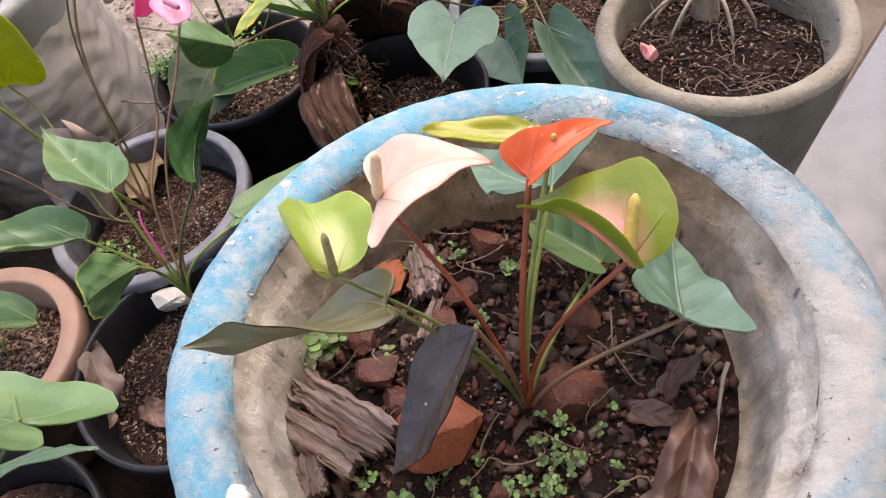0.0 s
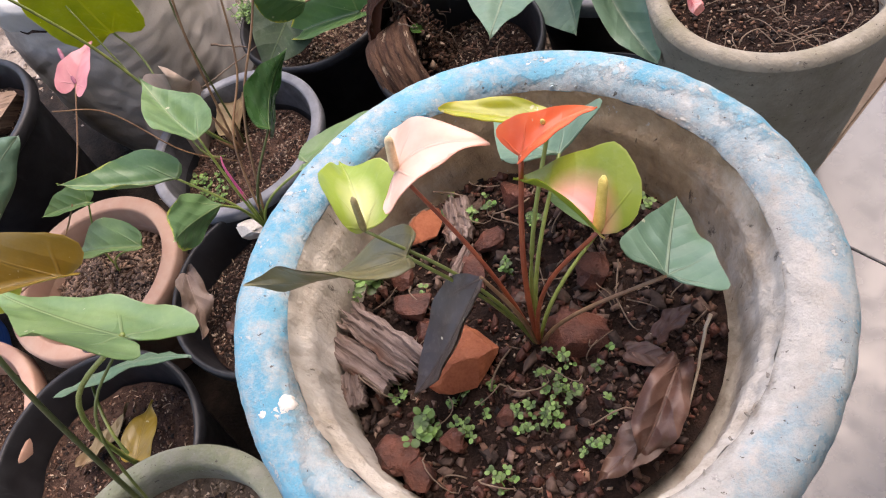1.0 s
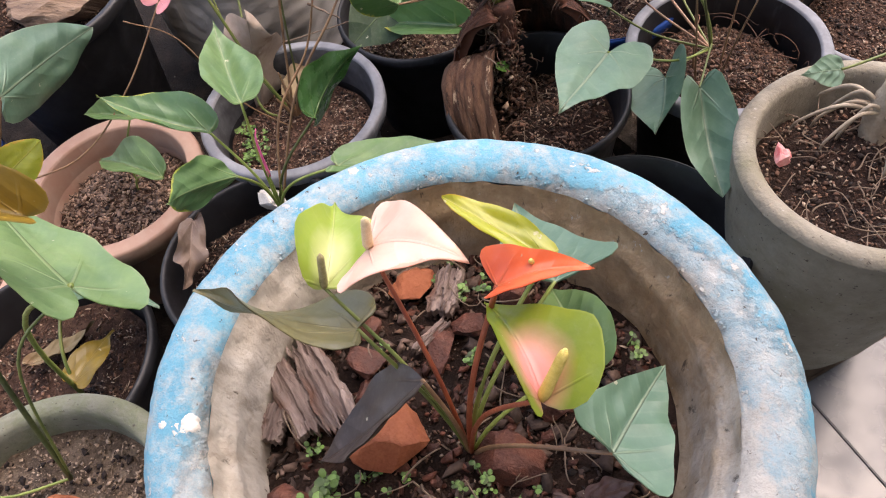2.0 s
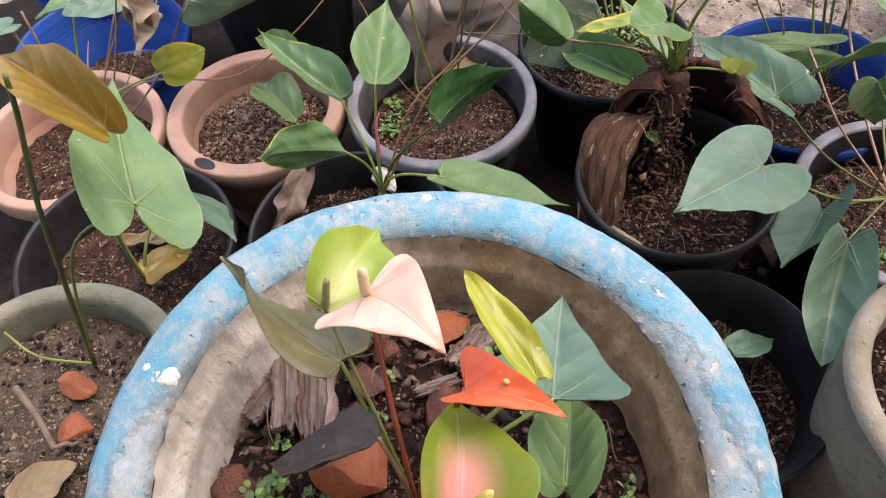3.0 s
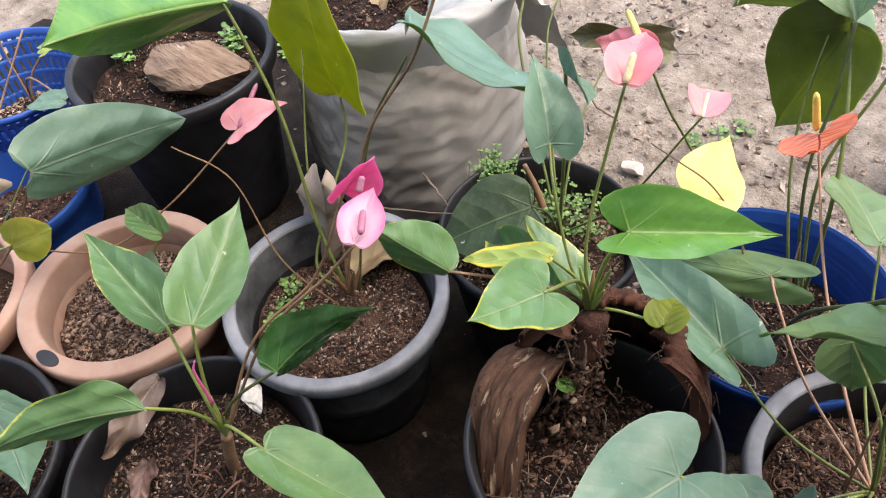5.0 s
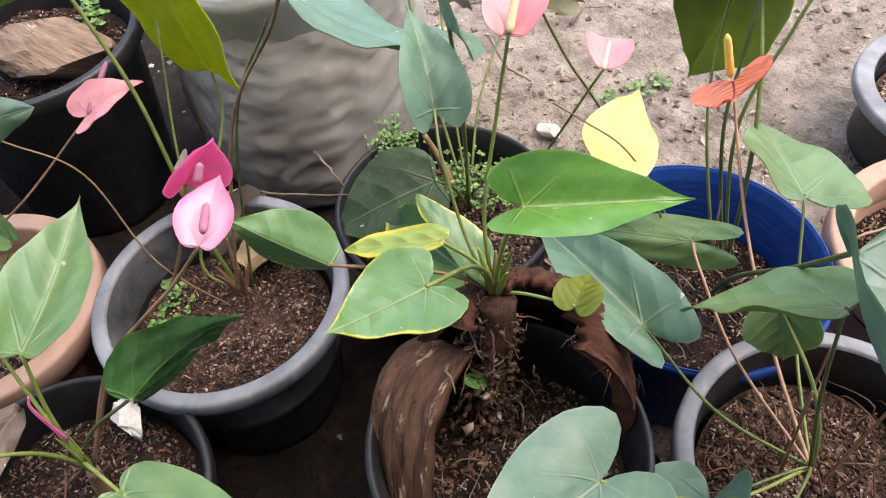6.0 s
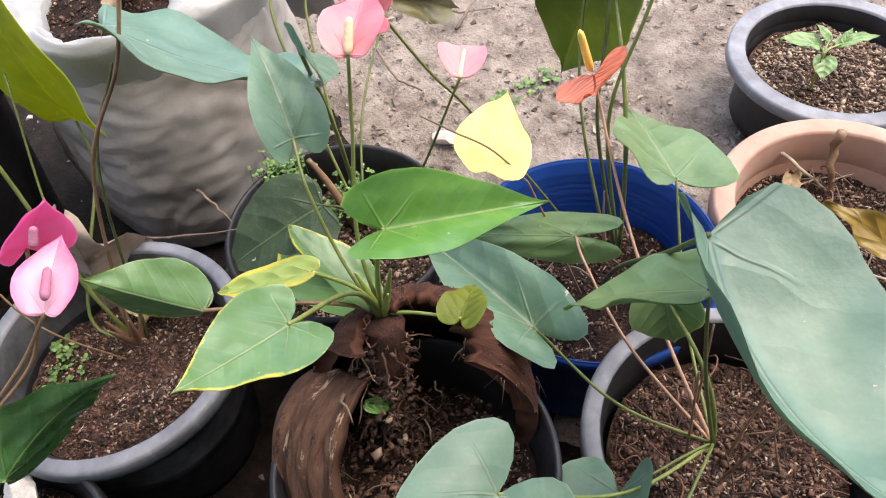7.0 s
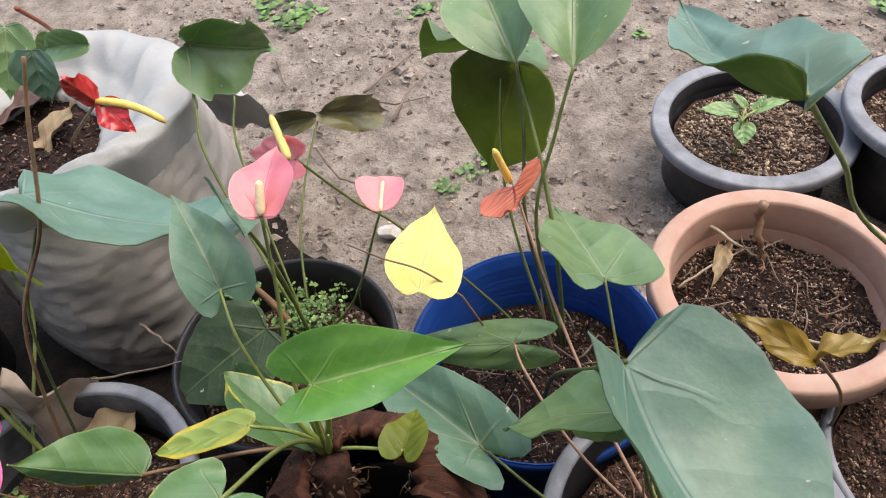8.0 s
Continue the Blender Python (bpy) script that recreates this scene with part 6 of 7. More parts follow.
stem_through(p, [(-0.373, 1.203, 0.520), (-0.400, 1.225, 0.485), (-0.438, 1.245, 0.450)], M_STALK_RED, 0.004, 0.004, "flower_stalk", "crimson flower stalk")
stem_through(p, [CROWN, (-0.424, 1.191, 0.324), (-0.213, 1.175, 0.488)], M_STALK_BROWN, 0.003, 0.0026, "flower_stalk")


# ---- woven sack ----
def sack_cloth(name, pale, clean, dirt, reach, brown_side=0.0):
    n = Nodes(name, 0.6)
    tone = n.ramp(n.noise(7, 5, 0.6), (0.35, pale), (0.65, clean))
    brown_mask = n.noise(6, 6, 0.7, n.scaled(1, 1, 0.6))
    # Grows browner towards -x by this share
    if brown_side:
        split = n.tree.nodes.new("ShaderNodeSeparateXYZ")
        n.plug(n.coord.outputs["Object"], split.inputs[0])
        brown_mask = n.math("SUBTRACT", brown_mask, n.math("MULTIPLY", n.math("ADD", split.outputs[0], 0.47), brown_side))
    tone = n.mix(n.ramp(brown_mask, (0.56 - reach, 0.0), (0.76 - reach, 0.85)), tone, dirt)
    tone = n.mix(n.ramp(n.noise(420, 2), (0.58, 0.0), (0.70, 0.22)), tone, n.mix(1.0, tone, (0.5, 0.5, 0.5), "MULTIPLY"))
    n.set("Base Color", tone)
    n.bump(n.math("ADD", n.math("MULTIPLY", n.noise(500, 2), 0.15), n.noise(18, 5, 0.55)), 0.5, 0.004)
    return n.mat


def crease(x, y):
    """Sharp-ridged folds between 0 and 1."""
    return (1 - abs(noise.noise((x, y, 3.0)))) ** 3


def woven_sack():
    """A slumped sack: a dusty body creased aslant, a broad white collar folded in round a small mouth, and a crumpled sheet spread behind it."""
    cx, cy = -0.450, 1.205
    sack = thing("sack", (cx, cy, 0), "white woven plastic sack, slumped, its mouth folded open", "sack")
    segs = 160

    def skin(rings):
        bm = bmesh.new()
        made = [[bm.verts.new(q) for q in ring] for ring in rings]
        for a, b in zip(made, made[1:]):
            for i in range(segs):
                j = (i + 1) % segs
                bm.faces.new((a[i], a[j], b[j], b[i]))
        return bm

    def outline(a, z):
        c, s = math.cos(a), math.sin(a)
        return 1 + 0.10 * noise.noise((c * 1.3, s * 1.3, z * 2)) + 0.02 * noise.noise((c * 4, s * 4, z * 9))

    prof = [(0.02, 0.004), (0.13, 0.002), (0.158, 0.02), (0.170, 0.08), (0.173, 0.15), (0.168, 0.22), (0.160, 0.275), (0.150, 0.318)]
    rings = []
    for (r0, z0), (r1, z1) in zip(prof, prof[1:]):
        for k in range(10):
            r, z = r0 + (r1 - r0) * k / 10, z0 + (z1 - z0) * k / 10
            ring = []
            for i in range(segs):
                a = 2 * math.pi * i / segs
                aslant = z * 22 + 2.2 * math.sin(a + 2.4)
                wob = 2.5 * noise.noise((math.cos(a) * 2, math.sin(a) * 2, z * 9))
                fold = 0.026 * crease(aslant + wob, math.cos(a) * 1.6) + 0.018 * crease(aslant * 2.7 + 4 - wob, math.sin(a) * 3.5) + 0.008 * crease(aslant * 6, a * 3)
                k2 = outline(a, z) + (fold - 0.025) * min(1.0, z / 0.05)
                ring.append((cx + r * k2 * math.cos(a), cy + r * k2 * math.sin(a), max(0.001, z)))
            rings.append(ring)
    part("body", skin(rings), sack_cloth("dusty_sack_cloth", (0.24, 0.222, 0.198), (0.37, 0.350, 0.322), (0.135, 0.110, 0.088), 0.06, 2.2), sack, "dusty creased sack body")
    # the collar runs from below the fold over its crest and down to the mouth
    hx, hy = -0.462, 1.168
    ux, uy = 0.94, -0.34
    rings = []
    steps = 34
    for k in range(steps + 1):
        t = k / steps
        ring = []
        for i in range(segs):
            a = 2 * math.pi * i / segs
            c, s = math.cos(a), math.sin(a)
            o = outline(a, 0.34)
            ox, oy = cx + 0.166 * o * c, cy + 0.166 * o * s
            lu, lv = c * ux + s * uy, -c * uy + s * ux
            jag = 1 + 0.10 * noise.noise((c * 3, s * 3, 6.0)) + 0.05 * noise.noise((c * 9, s * 9, 2.0))
            mx, my = hx + jag * (0.108 * lu * ux - 0.074 * lv * uy), hy + jag * (0.108 * lu * uy + 0.074 * lv * ux)
            if t < 0.22:
                q = t / 0.22
                x, y, z = cx + (0.150 + 0.016 * q) * o * c, cy + (0.150 + 0.016 * q) * o * s, 0.296 + 0.062 * q - 0.02 * (1 - q) * noise.noise((c * 3, s * 3, 9.0))
            else:
                q = (t - 0.22) / 0.78
                x, y = ox + (mx - ox) * q, oy + (my - oy) * q
                z = 0.358 + 0.014 * math.sin(math.pi * min(1.0, q * 1.6)) - 0.030 * q * q
            fold = 0.010 * (crease(a * 2.2 + t * 2.0, t * 1.6) - 0.4) * math.sin(math.pi * t) + 0.012 * noise.noise((x * 9, y * 9, 2.0))
            ring.append((x, y, z + fold))
        rings.append(ring)
    for drop in (0.02, 0.06):
        ring = [(x, y, z - drop) for x, y, z in rings[steps]]
        rings.append(ring)
    part("collar", skin(rings), sack_cloth("clean_sack_cloth", (0.28, 0.285, 0.276), (0.37, 0.377, 0.368), (0.22, 0.207, 0.185), -0.03), sack, "white sack collar folded open")
    # the crumpled sheet behind the mouth
    bm = bmesh.new()
    nu, nv = 60, 34
    grid = []
    for low in (0, 1):
        layer = []
        for i in range(nu + 1):
            a = radians(84 + 76 * i / nu)
            row = []
            for j in range(nv + 1):
                v = j / nv
                r = 0.150 + 0.155 * v * (0.86 + 0.2 * noise.noise((i * 0.08, 3.0, 1.0)))
                z = 0.352 - 0.10 * v - 0.13 * v * v
                z += 0.030 * (crease(a * 2.0 + v * 2.6, v * 5.0 - a * 2.0) - 0.45) * min(1.0, 5 * v) + 0.012 * noise.noise((a * 12, v * 9, 4.0)) * v
                row.append(bm.verts.new((cx + r * math.cos(a), cy + r * math.sin(a), z - 0.0015 * low)))
            layer.append(row)
        grid.append(layer)
    for low, layer in enumerate(grid):
        for r0, r1 in zip(layer, layer[1:]):
            for j in range(nv):
                q = (r0[j], r0[j + 1], r1[j + 1], r1[j])
                bm.faces.new(q if low else q[::-1])
    for i in range(nu):
        for j in (0, nv):
            bm.faces.new((grid[0][i][j], grid[0][i + 1][j], grid[1][i + 1][j], grid[1][i][j]))
    for j in range(nv):
        for i in (0, nu):
            bm.faces.new((grid[0][i][j], grid[0][i][j + 1], grid[1][i][j + 1], grid[1][i][j]))
    bmesh.ops.recalc_face_normals(bm, faces=bm.faces)
    part("back_flap", bm, sack_cloth("creased_sack_cloth", (0.29, 0.295, 0.285), (0.40, 0.405, 0.395), (0.21, 0.195, 0.175), 0.02), sack, "crumpled white sheet spread behind the mouth")


woven_sack()
soil((-0.460, 1.172, 0.315), 0.118, "dark soil with dry leaves in the sack", M_SOIL, M_CHIP, 160, 0.007, 0.004, 21.0, 0.3)


# ---- coconut husks ----
def husk_piece(ob, name, label, centre, rx, rz, start, stop, low, high, thick=0.85, seed=0.0, skin=None):
    """A curved piece of thick fibrous husk. start, stop: degrees round the axis at a height v between low and high (shares of rz)."""
    cx, cy, cz = centre
    bm = bmesh.new()
    grain = bm.loops.layers.uv.new("grain")
    na, nz = 80, 26
    layers = []
    for t in (0.0, 1.0):
        grid = []
        for j in range(nz + 1):
            row = []
            for i in range(na + 1):
                w = i / na
                v = low + (high + 0.09 * noise.noise((w * 7, seed, 0)) + 0.04 * noise.noise((w * 23, seed, 5)) - low) * j / nz
                ragged = 5.0 * noise.noise((j * 0.35, seed, 3.0)) + 3.5 * noise.noise((j * 1.1, seed, 8.0))
                s0, s1 = start(v) + ragged, stop(v) - ragged
                a = radians(s0 + (s1 - s0) * w)
                c, s = math.cos(a), math.sin(a)
                k = 1 + 0.05 * noise.noise((c * 2, s * 2, v * 2 + seed)) + 0.03 * noise.noise((c * 5, s * 5, v * 2.2 + seed)) + 0.012 * noise.noise((c * 26, s * 26, v * 5)) + 0.012 * noise.noise((c * 60, s * 60, v * 16))
                if t:
                    k = 0.97 * thick + 0.05 * noise.noise((c * 5, s * 5, v * 3 + seed))
                r = rx * math.sqrt(max(0.02, 1 - abs(v) ** 2.4 * 0.97)) * k
                row.append(bm.verts.new((cx + r * c, cy + r * s, cz + rz * v * (0.96 if t else 1.0) + 0.004 * noise.noise((c * 9, s * 9, v * 5)))))
            grid.append(row)
        layers.append(grid)
    for t, grid in enumerate(layers):
        for r0, r1 in zip(grid, grid[1:]):
            for i in range(na):
                q = (r0[i], r0[i + 1], r1[i + 1], r1[i])
                face = bm.faces.new(q if not t else q[::-1])
                face.material_index = t
                for loop in face.loops:
                    d = loop.vert.co - Vector(centre)
                    loop[grain].uv = (math.atan2(d.y, d.x) * rx, d.z)
    for j in range(nz):
        for i in (0, na):
            q = (layers[0][j][i], layers[0][j + 1][i], layers[1][j + 1][i], layers[1][j][i])
            bm.faces.new(q if i else q[::-1]).material_index = 0
    for j in (0, nz):
        for i in range(na):
            bm.faces.new((layers[0][j][i], layers[0][j][i + 1], layers[1][j][i + 1], layers[1][j][i]))
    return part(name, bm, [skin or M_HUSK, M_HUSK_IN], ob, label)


h = thing("coconut_husk", (0.166, 1.063, 0.182), "split brown coconut husk standing in the pot, hollow and dark inside", "coconut husk")
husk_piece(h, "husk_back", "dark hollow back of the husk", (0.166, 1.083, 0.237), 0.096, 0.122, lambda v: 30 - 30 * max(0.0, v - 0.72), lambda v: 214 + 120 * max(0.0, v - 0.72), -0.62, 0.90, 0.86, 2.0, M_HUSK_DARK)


def husk_slab():
    """A slab of the husk's side, arched from its crest down to the pot's rim, split and flaking along its length."""
    bm = bmesh.new()
    grain = bm.loops.layers.uv.new("grain")
    nu, nv = 44, 26
    crest, knee, foot = ((0.078, 1.050, 0.262), (0.140, 1.052, 0.300)), ((0.086, 0.965, 0.312), (0.158, 0.985, 0.318)), ((0.152, 0.940, 0.205), (0.196, 0.956, 0.200))
    layers = []
    for t in (0.0, 1.0):
        grid = []
        for i in range(nu + 1):
            u = i / nu
            c, k, f = (Vector(p).lerp(Vector(q), u) for p, q in (crest, knee, foot))
            row = []
            for j in range(nv + 1):
                v = j / nv
                p = c * (1 - v) ** 2 + k * 2 * v * (1 - v) + f * v * v
                out = Vector((-0.35 + 0.5 * u, -0.75, 0.45)).normalized()
                bulge = 0.007 * math.sin(math.pi * u)
                ridge = 0.0045 * noise.noise((u * 6, v * 0.7, 1.0)) + 0.0030 * noise.noise((u * 17, v * 1.2, 4.0)) + 0.0012 * noise.noise((u * 40, v * 6, 2.0))
                flap = 0.0035 if noise.noise((u * 4.5 + 2, v * 0.6, 7.0)) > 0.06 else 0.0
                flap -= 0.006 * max(0.0, 1 - abs(u - 0.30 - 0.03 * math.sin(v * 5)) / 0.035)
                p = p + out * ((bulge + ridge + flap) if not t else bulge - 0.009)
                p += Vector((0.003 * noise.noise((v * 6, u * 9, 3)), 0.003 * noise.noise((v * 6, u * 9, 9)), 0))
                row.append(bm.verts.new(p))
            grid.append(row)
        layers.append(grid)
    for t, grid in enumerate(layers):
        for i, (r0, r1) in enumerate(zip(grid, grid[1:])):
            for j in range(nv):
                q = (r0[j], r1[j], r1[j + 1], r0[j + 1])
                spots = {r0[j]: (i, j), r1[j]: (i + 1, j), r1[j + 1]: (i + 1, j + 1), r0[j + 1]: (i, j + 1)}
                face = bm.faces.new(q[::-1] if t else q)
                face.material_index = t
                for loop in face.loops:
                    i0, j0 = spots[loop.vert]
                    loop[grain].uv = (0.062 * i0 / nu, 0.16 * j0 / nv)
    for i in range(nu):
        for j in (0, nv):
            bm.faces.new((layers[0][i][j], layers[0][i + 1][j], layers[1][i + 1][j], layers[1][i][j]))
    for j in range(nv):
        for i in (0, nu):
            bm.faces.new((layers[0][i][j], layers[0][i][j + 1], layers[1][i][j + 1], layers[1][i][j]))
    bmesh.ops.recalc_face_normals(bm, faces=bm.faces)
    return part("husk_slab", bm, [M_HUSK, M_HUSK_IN], h, "weathered outer slab with pale bared streaks")


husk_slab()
rng = random.Random(5)


def hanging_roots(count, spread, mat, thick, longest, name, label):
    """Short curling roots, wandering down a matted column."""
    bm = bmesh.new()
    for _ in range(count):
        z = rng.uniform(0.235, 0.336)
        q = Vector((0.130 + (0.336 - z) * 0.25 + rng.gauss(0, spread), 1.080 - (0.336 - z) * 0.24 + rng.gauss(0, spread), z))
        way = Vector((rng.gauss(0.1, 0.7), rng.gauss(-0.2, 0.7), rng.uniform(-1.0, 0.2))).normalized()
        pts = [q]
        steps = rng.randint(6, 13)
        stride = rng.uniform(0.35, 1.0) * longest / steps
        for _ in range(steps):
            way = (way + Vector((rng.gauss(0, 0.45), rng.gauss(0, 0.45), rng.gauss(-0.16, 0.4)))).normalized()
            q = q + way * stride
            pts.append(q)
        tube(bm, pts, thick * rng.uniform(0.6, 1.4), thick * 0.4, 5)
    part(name, bm, mat, h, label, kind="stuff")


bm = bmesh.new()
core = [Vector((0.130 + 0.026 * t + 0.004 * math.sin(t * 9), 1.084 - 0.026 * t, 0.340 - 0.130 * t)) for t in [k / 20 for k in range(21)]]
tube(bm, core, 0.016, 0.008, 14, swell=lambda t: 1.0 + 0.5 * noise.noise((t * 9, 3.0, 1.0)))
for v in bm.verts:
    v.co += Vector((noise.noise(v.co * 120), noise.noise(v.co * 130 + Vector((5, 0, 0))), noise.noise(v.co * 90))) * 0.005
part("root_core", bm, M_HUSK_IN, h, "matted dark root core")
hanging_roots(130, 0.011, M_ROOT, 0.0010, 0.045, "root_tuft", "curling brown root tuft")
hanging_roots(26, 0.014, M_TWIG, 0.0011, 0.050, "root_fringe", "pale curling root ends")
for name, mat, count, label in (("husk_fill", M_CHIP, 520, "crumbs of husk caught in the roots"), ("husk_flecks", M_FLECK, 40, "pale husk flecks among the roots")):
    bm = bmesh.new()
    for _ in range(count):
        z = rng.uniform(0.195, 0.338)
        wide = 0.010 + 0.014 * max(0.0, (0.250 - z) / 0.05)
        shard(bm, (0.130 + (0.338 - z) * 0.25 + rng.gauss(0, wide), 1.080 - (0.338 - z) * 0.24 + rng.gauss(0, wide), z), rng.uniform(0.0025, 0.009), rng, 0.6, 1.8)
    part(name, bm, mat, h, label, kind="stuff")
bm = bmesh.new()
for _ in range(230):
    w = rng.uniform(0, 1)
    a = radians(24 + 196 * w)
    z = 0.237 + 0.122 * math.sqrt(rng.random()) * 0.95
    rr = 0.096 * math.sqrt(max(0.02, 1 - abs((z - 0.237) / 0.122) ** 2.4 * 0.97)) * rng.uniform(0.97, 1.04)
    q = Vector((0.166 + rr * math.cos(a), 1.083 + rr * math.sin(a), z))
    ln = rng.uniform(0.008, 0.028)
    d = Vector((rng.gauss(0, 0.25), rng.gauss(0, 0.25), -1)).normalized()
    tube(bm, [q, q + d * ln * 0.5 + Vector((rng.gauss(0, 0.002), rng.gauss(0, 0.002), 0)), q + d * ln], 0.0006, 0.0003, 4)
part("husk_fibre", bm, M_ROOT, h, "loose brown fibres on the husk", kind="stuff")


def lump(name, at, size, mat, label, category, seed=0.0, squash=(1, 1, 0.6), turn=0.0, rough=0.25, group="", fine=3):
    """A rounded broken lump."""
    bm = bmesh.new()
    bmesh.ops.create_icosphere(bm, subdivisions=fine, radius=1.0)
    rot = Matrix.Rotation(radians(turn), 3, "Z")
    pick = random.Random(int(seed * 10))
    cuts = [Vector((pick.gauss(0, 1), pick.gauss(0, 1), pick.gauss(0, 1))).normalized() for _ in range(9)]
    for v in bm.verts:
        d = v.co.normalized()
        k = 1 + rough * noise.noise(d * 1.6 + Vector((seed, 0, 0))) + rough * 0.4 * noise.noise(d * 5 + Vector((0, seed, 0)))
        q = d * k
        for cut in cuts:
            over = q.dot(cut) - 0.62
            if over > 0:
                q = q - cut * over
        v.co = Vector(at) + rot @ Vector((q.x * squash[0], q.y * squash[1], q.z * squash[2])) * size
    grain = bm.loops.layers.uv.new("grain")
    for face in bm.faces:
        for loop in face.loops:
            d = rot.inverted() @ (loop.vert.co - Vector(at))
            loop[grain].uv = (d.y + d.z, d.x)
    return tagged(mesh_object(name, bm, mat, smooth=False), label, category, group)


lump("coconut_husk", (-0.572, 0.920, 0.255), 0.095, husk_skin("grey_husk", (0.05, 0.03, 0.022), (0.20, 0.135, 0.092), (0.34, 0.25, 0.18), (0.46, 0.37, 0.28), 0.62), "weathered half coconut in the big dark pot", "coconut husk", 3.0, (1.1, 0.75, 0.5), 20, 0.25, "", 4)

# ---- what lies in the planter ----
for i, (at, s, sq, turn) in enumerate((
        ((0.331, 0.549, 0.400), 0.034, (1.1, 0.85, 0.6), 20), ((0.273, 0.670, 0.397), 0.020, (1.0, 0.8, 0.6), 60), ((0.277, 0.593, 0.397), 0.020, (0.9, 1.0, 0.6), 100),
        ((0.334, 0.665, 0.394), 0.016, (1.2, 0.8, 0.5), 30), ((0.322, 0.636, 0.394), 0.018, (1.4, 0.7, 0.4), 120), ((0.415, 0.580, 0.394), 0.026, (1.1, 0.9, 0.6), 10),
        ((0.294, 0.572, 0.394), 0.016, (1, 0.9, 0.6), 45), ((0.288, 0.468, 0.394), 0.020, (1, 0.8, 0.6), 15), ((0.330, 0.486, 0.394), 0.013, (1, 0.8, 0.6), 75),
        ((0.307, 0.455, 0.394), 0.016, (1, 0.8, 0.6), 115), ((0.352, 0.705, 0.397), 0.020, (1.1, 0.8, 0.5), 165), ((0.369, 0.508, 0.394), 0.011, (1, 0.8, 0.6), 35),
        ((0.426, 0.635, 0.394), 0.020, (1, 0.8, 0.6), 80), ((0.288, 0.468, 0.394), 0.019, (1, 0.8, 0.6), 25), ((0.261, 0.622, 0.394), 0.014, (1, 0.8, 0.6), 140))):
    lump("brick_shard", at, s, M_BRICK if i in (0, 1) else M_BRICK_DARK, "broken orange-red brick shard on the soil" if i in (0, 1) else "broken dark red brick shard on the soil", "brick shard", 2.0 + i * 1.7, sq, turn, 0.3, "brick shards in the planter")


def bark(at0, at1, width, label, seed):
    """A split slab of weathered bark: deep ridges along its length, splintered ends and stepped layers."""
    a, b = Vector(at0), Vector(at1)
    along = (b - a)
    side = along.cross(Vector((0, 0, 1))).normalized()
    bm = bmesh.new()
    nu, nv = 26, 16
    top, low = [], []
    for i in range(nu + 1):
        u = i / nu
        w = width * (0.92 + 0.30 * noise.noise((u * 3.5 + seed, 0, 0)) + 0.14 * noise.noise((u * 14, seed, 0)))
        r0, r1 = [], []
        for j in range(nv + 1):
            v = j / nv * 2 - 1
            jag = 0.16 * noise.noise((v * 4 + seed, 1, 0)) + 0.12 * noise.noise((v * 13 + seed, 5, 0))
            uu = u + jag * (abs(u - 0.5) * 2) ** 2
            ridge = 0.08 * noise.noise((v * 5 + seed, u * 0.9, 3)) + 0.045 * noise.noise((v * 13, u * 1.6, seed)) + 0.03 * noise.noise((v * 30, u * 9, seed))
            layer = 0.11 if noise.noise((v * 2.2 + seed, u * 1.3, 9)) > 0.06 else 0.0
            p = a + along * uu + side * (v * w * 0.5 + 0.03 * width * noise.noise((u * 7, v * 5, seed)))
            hh = width * (0.14 * (1 - abs(v) ** 3) + ridge + layer)
            r0.append(bm.verts.new(p + Vector((0, 0, hh))))
            r1.append(bm.verts.new(p + Vector((0, 0, -width * 0.22))))
        top.append(r0)
        low.append(r1)
    for i in range(nu):
        for j in range(nv):
            bm.faces.new((top[i][j], top[i][j + 1], top[i + 1][j + 1], top[i + 1][j]))
            bm.faces.new((low[i][j + 1], low[i][j], low[i + 1][j], low[i + 1][j + 1]))
        for j in (0, nv):
            bm.faces.new((top[i][j], top[i + 1][j], low[i + 1][j], low[i][j]))
    for i in (0, nu):
        for j in range(nv):
            bm.faces.new((top[i][j], top[i][j + 1], low[i][j + 1], low[i][j]))
    bmesh.ops.recalc_face_normals(bm, faces=bm.faces)
    mid = (a + b) / 2
    turn = math.atan2(along.y, along.x)
    ob = mesh_object("bark_piece", bm, M_BARK, smooth=False)
    ob.data.transform(Matrix.Rotation(-turn, 4, "Z") @ Matrix.Translation(-mid))
    ob.matrix_basis = Matrix.Translation(mid) @ Matrix.Rotation(turn, 4, "Z")
    return tagged(ob, label, "bark", "bark pieces in the planter")


bark((0.224, 0.579, 0.404), (0.294, 0.540, 0.400), 0.030, "weathered grey-brown bark slab on the soil", 1.0)
bark((0.212, 0.555, 0.400), (0.273, 0.523, 0.398), 0.026, "weathered grey-brown bark slab on the soil", 4.0)
bark((0.234, 0.529, 0.396), (0.245, 0.502, 0.394), 0.022, "weathered grey-brown bark slab on the soil", 7.0)
bark((0.298, 0.696, 0.404), (0.307, 0.658, 0.398), 0.026, "short cut piece of grey bark", 9.0)
bark((0.316, 0.654, 0.398), (0.306, 0.621, 0.396), 0.010, "pale splinter of bark", 12.0)
bark((0.508, 0.594, 0.372), (0.494, 0.576, 0.366), 0.018, "short cut piece of grey bark", 15.0)


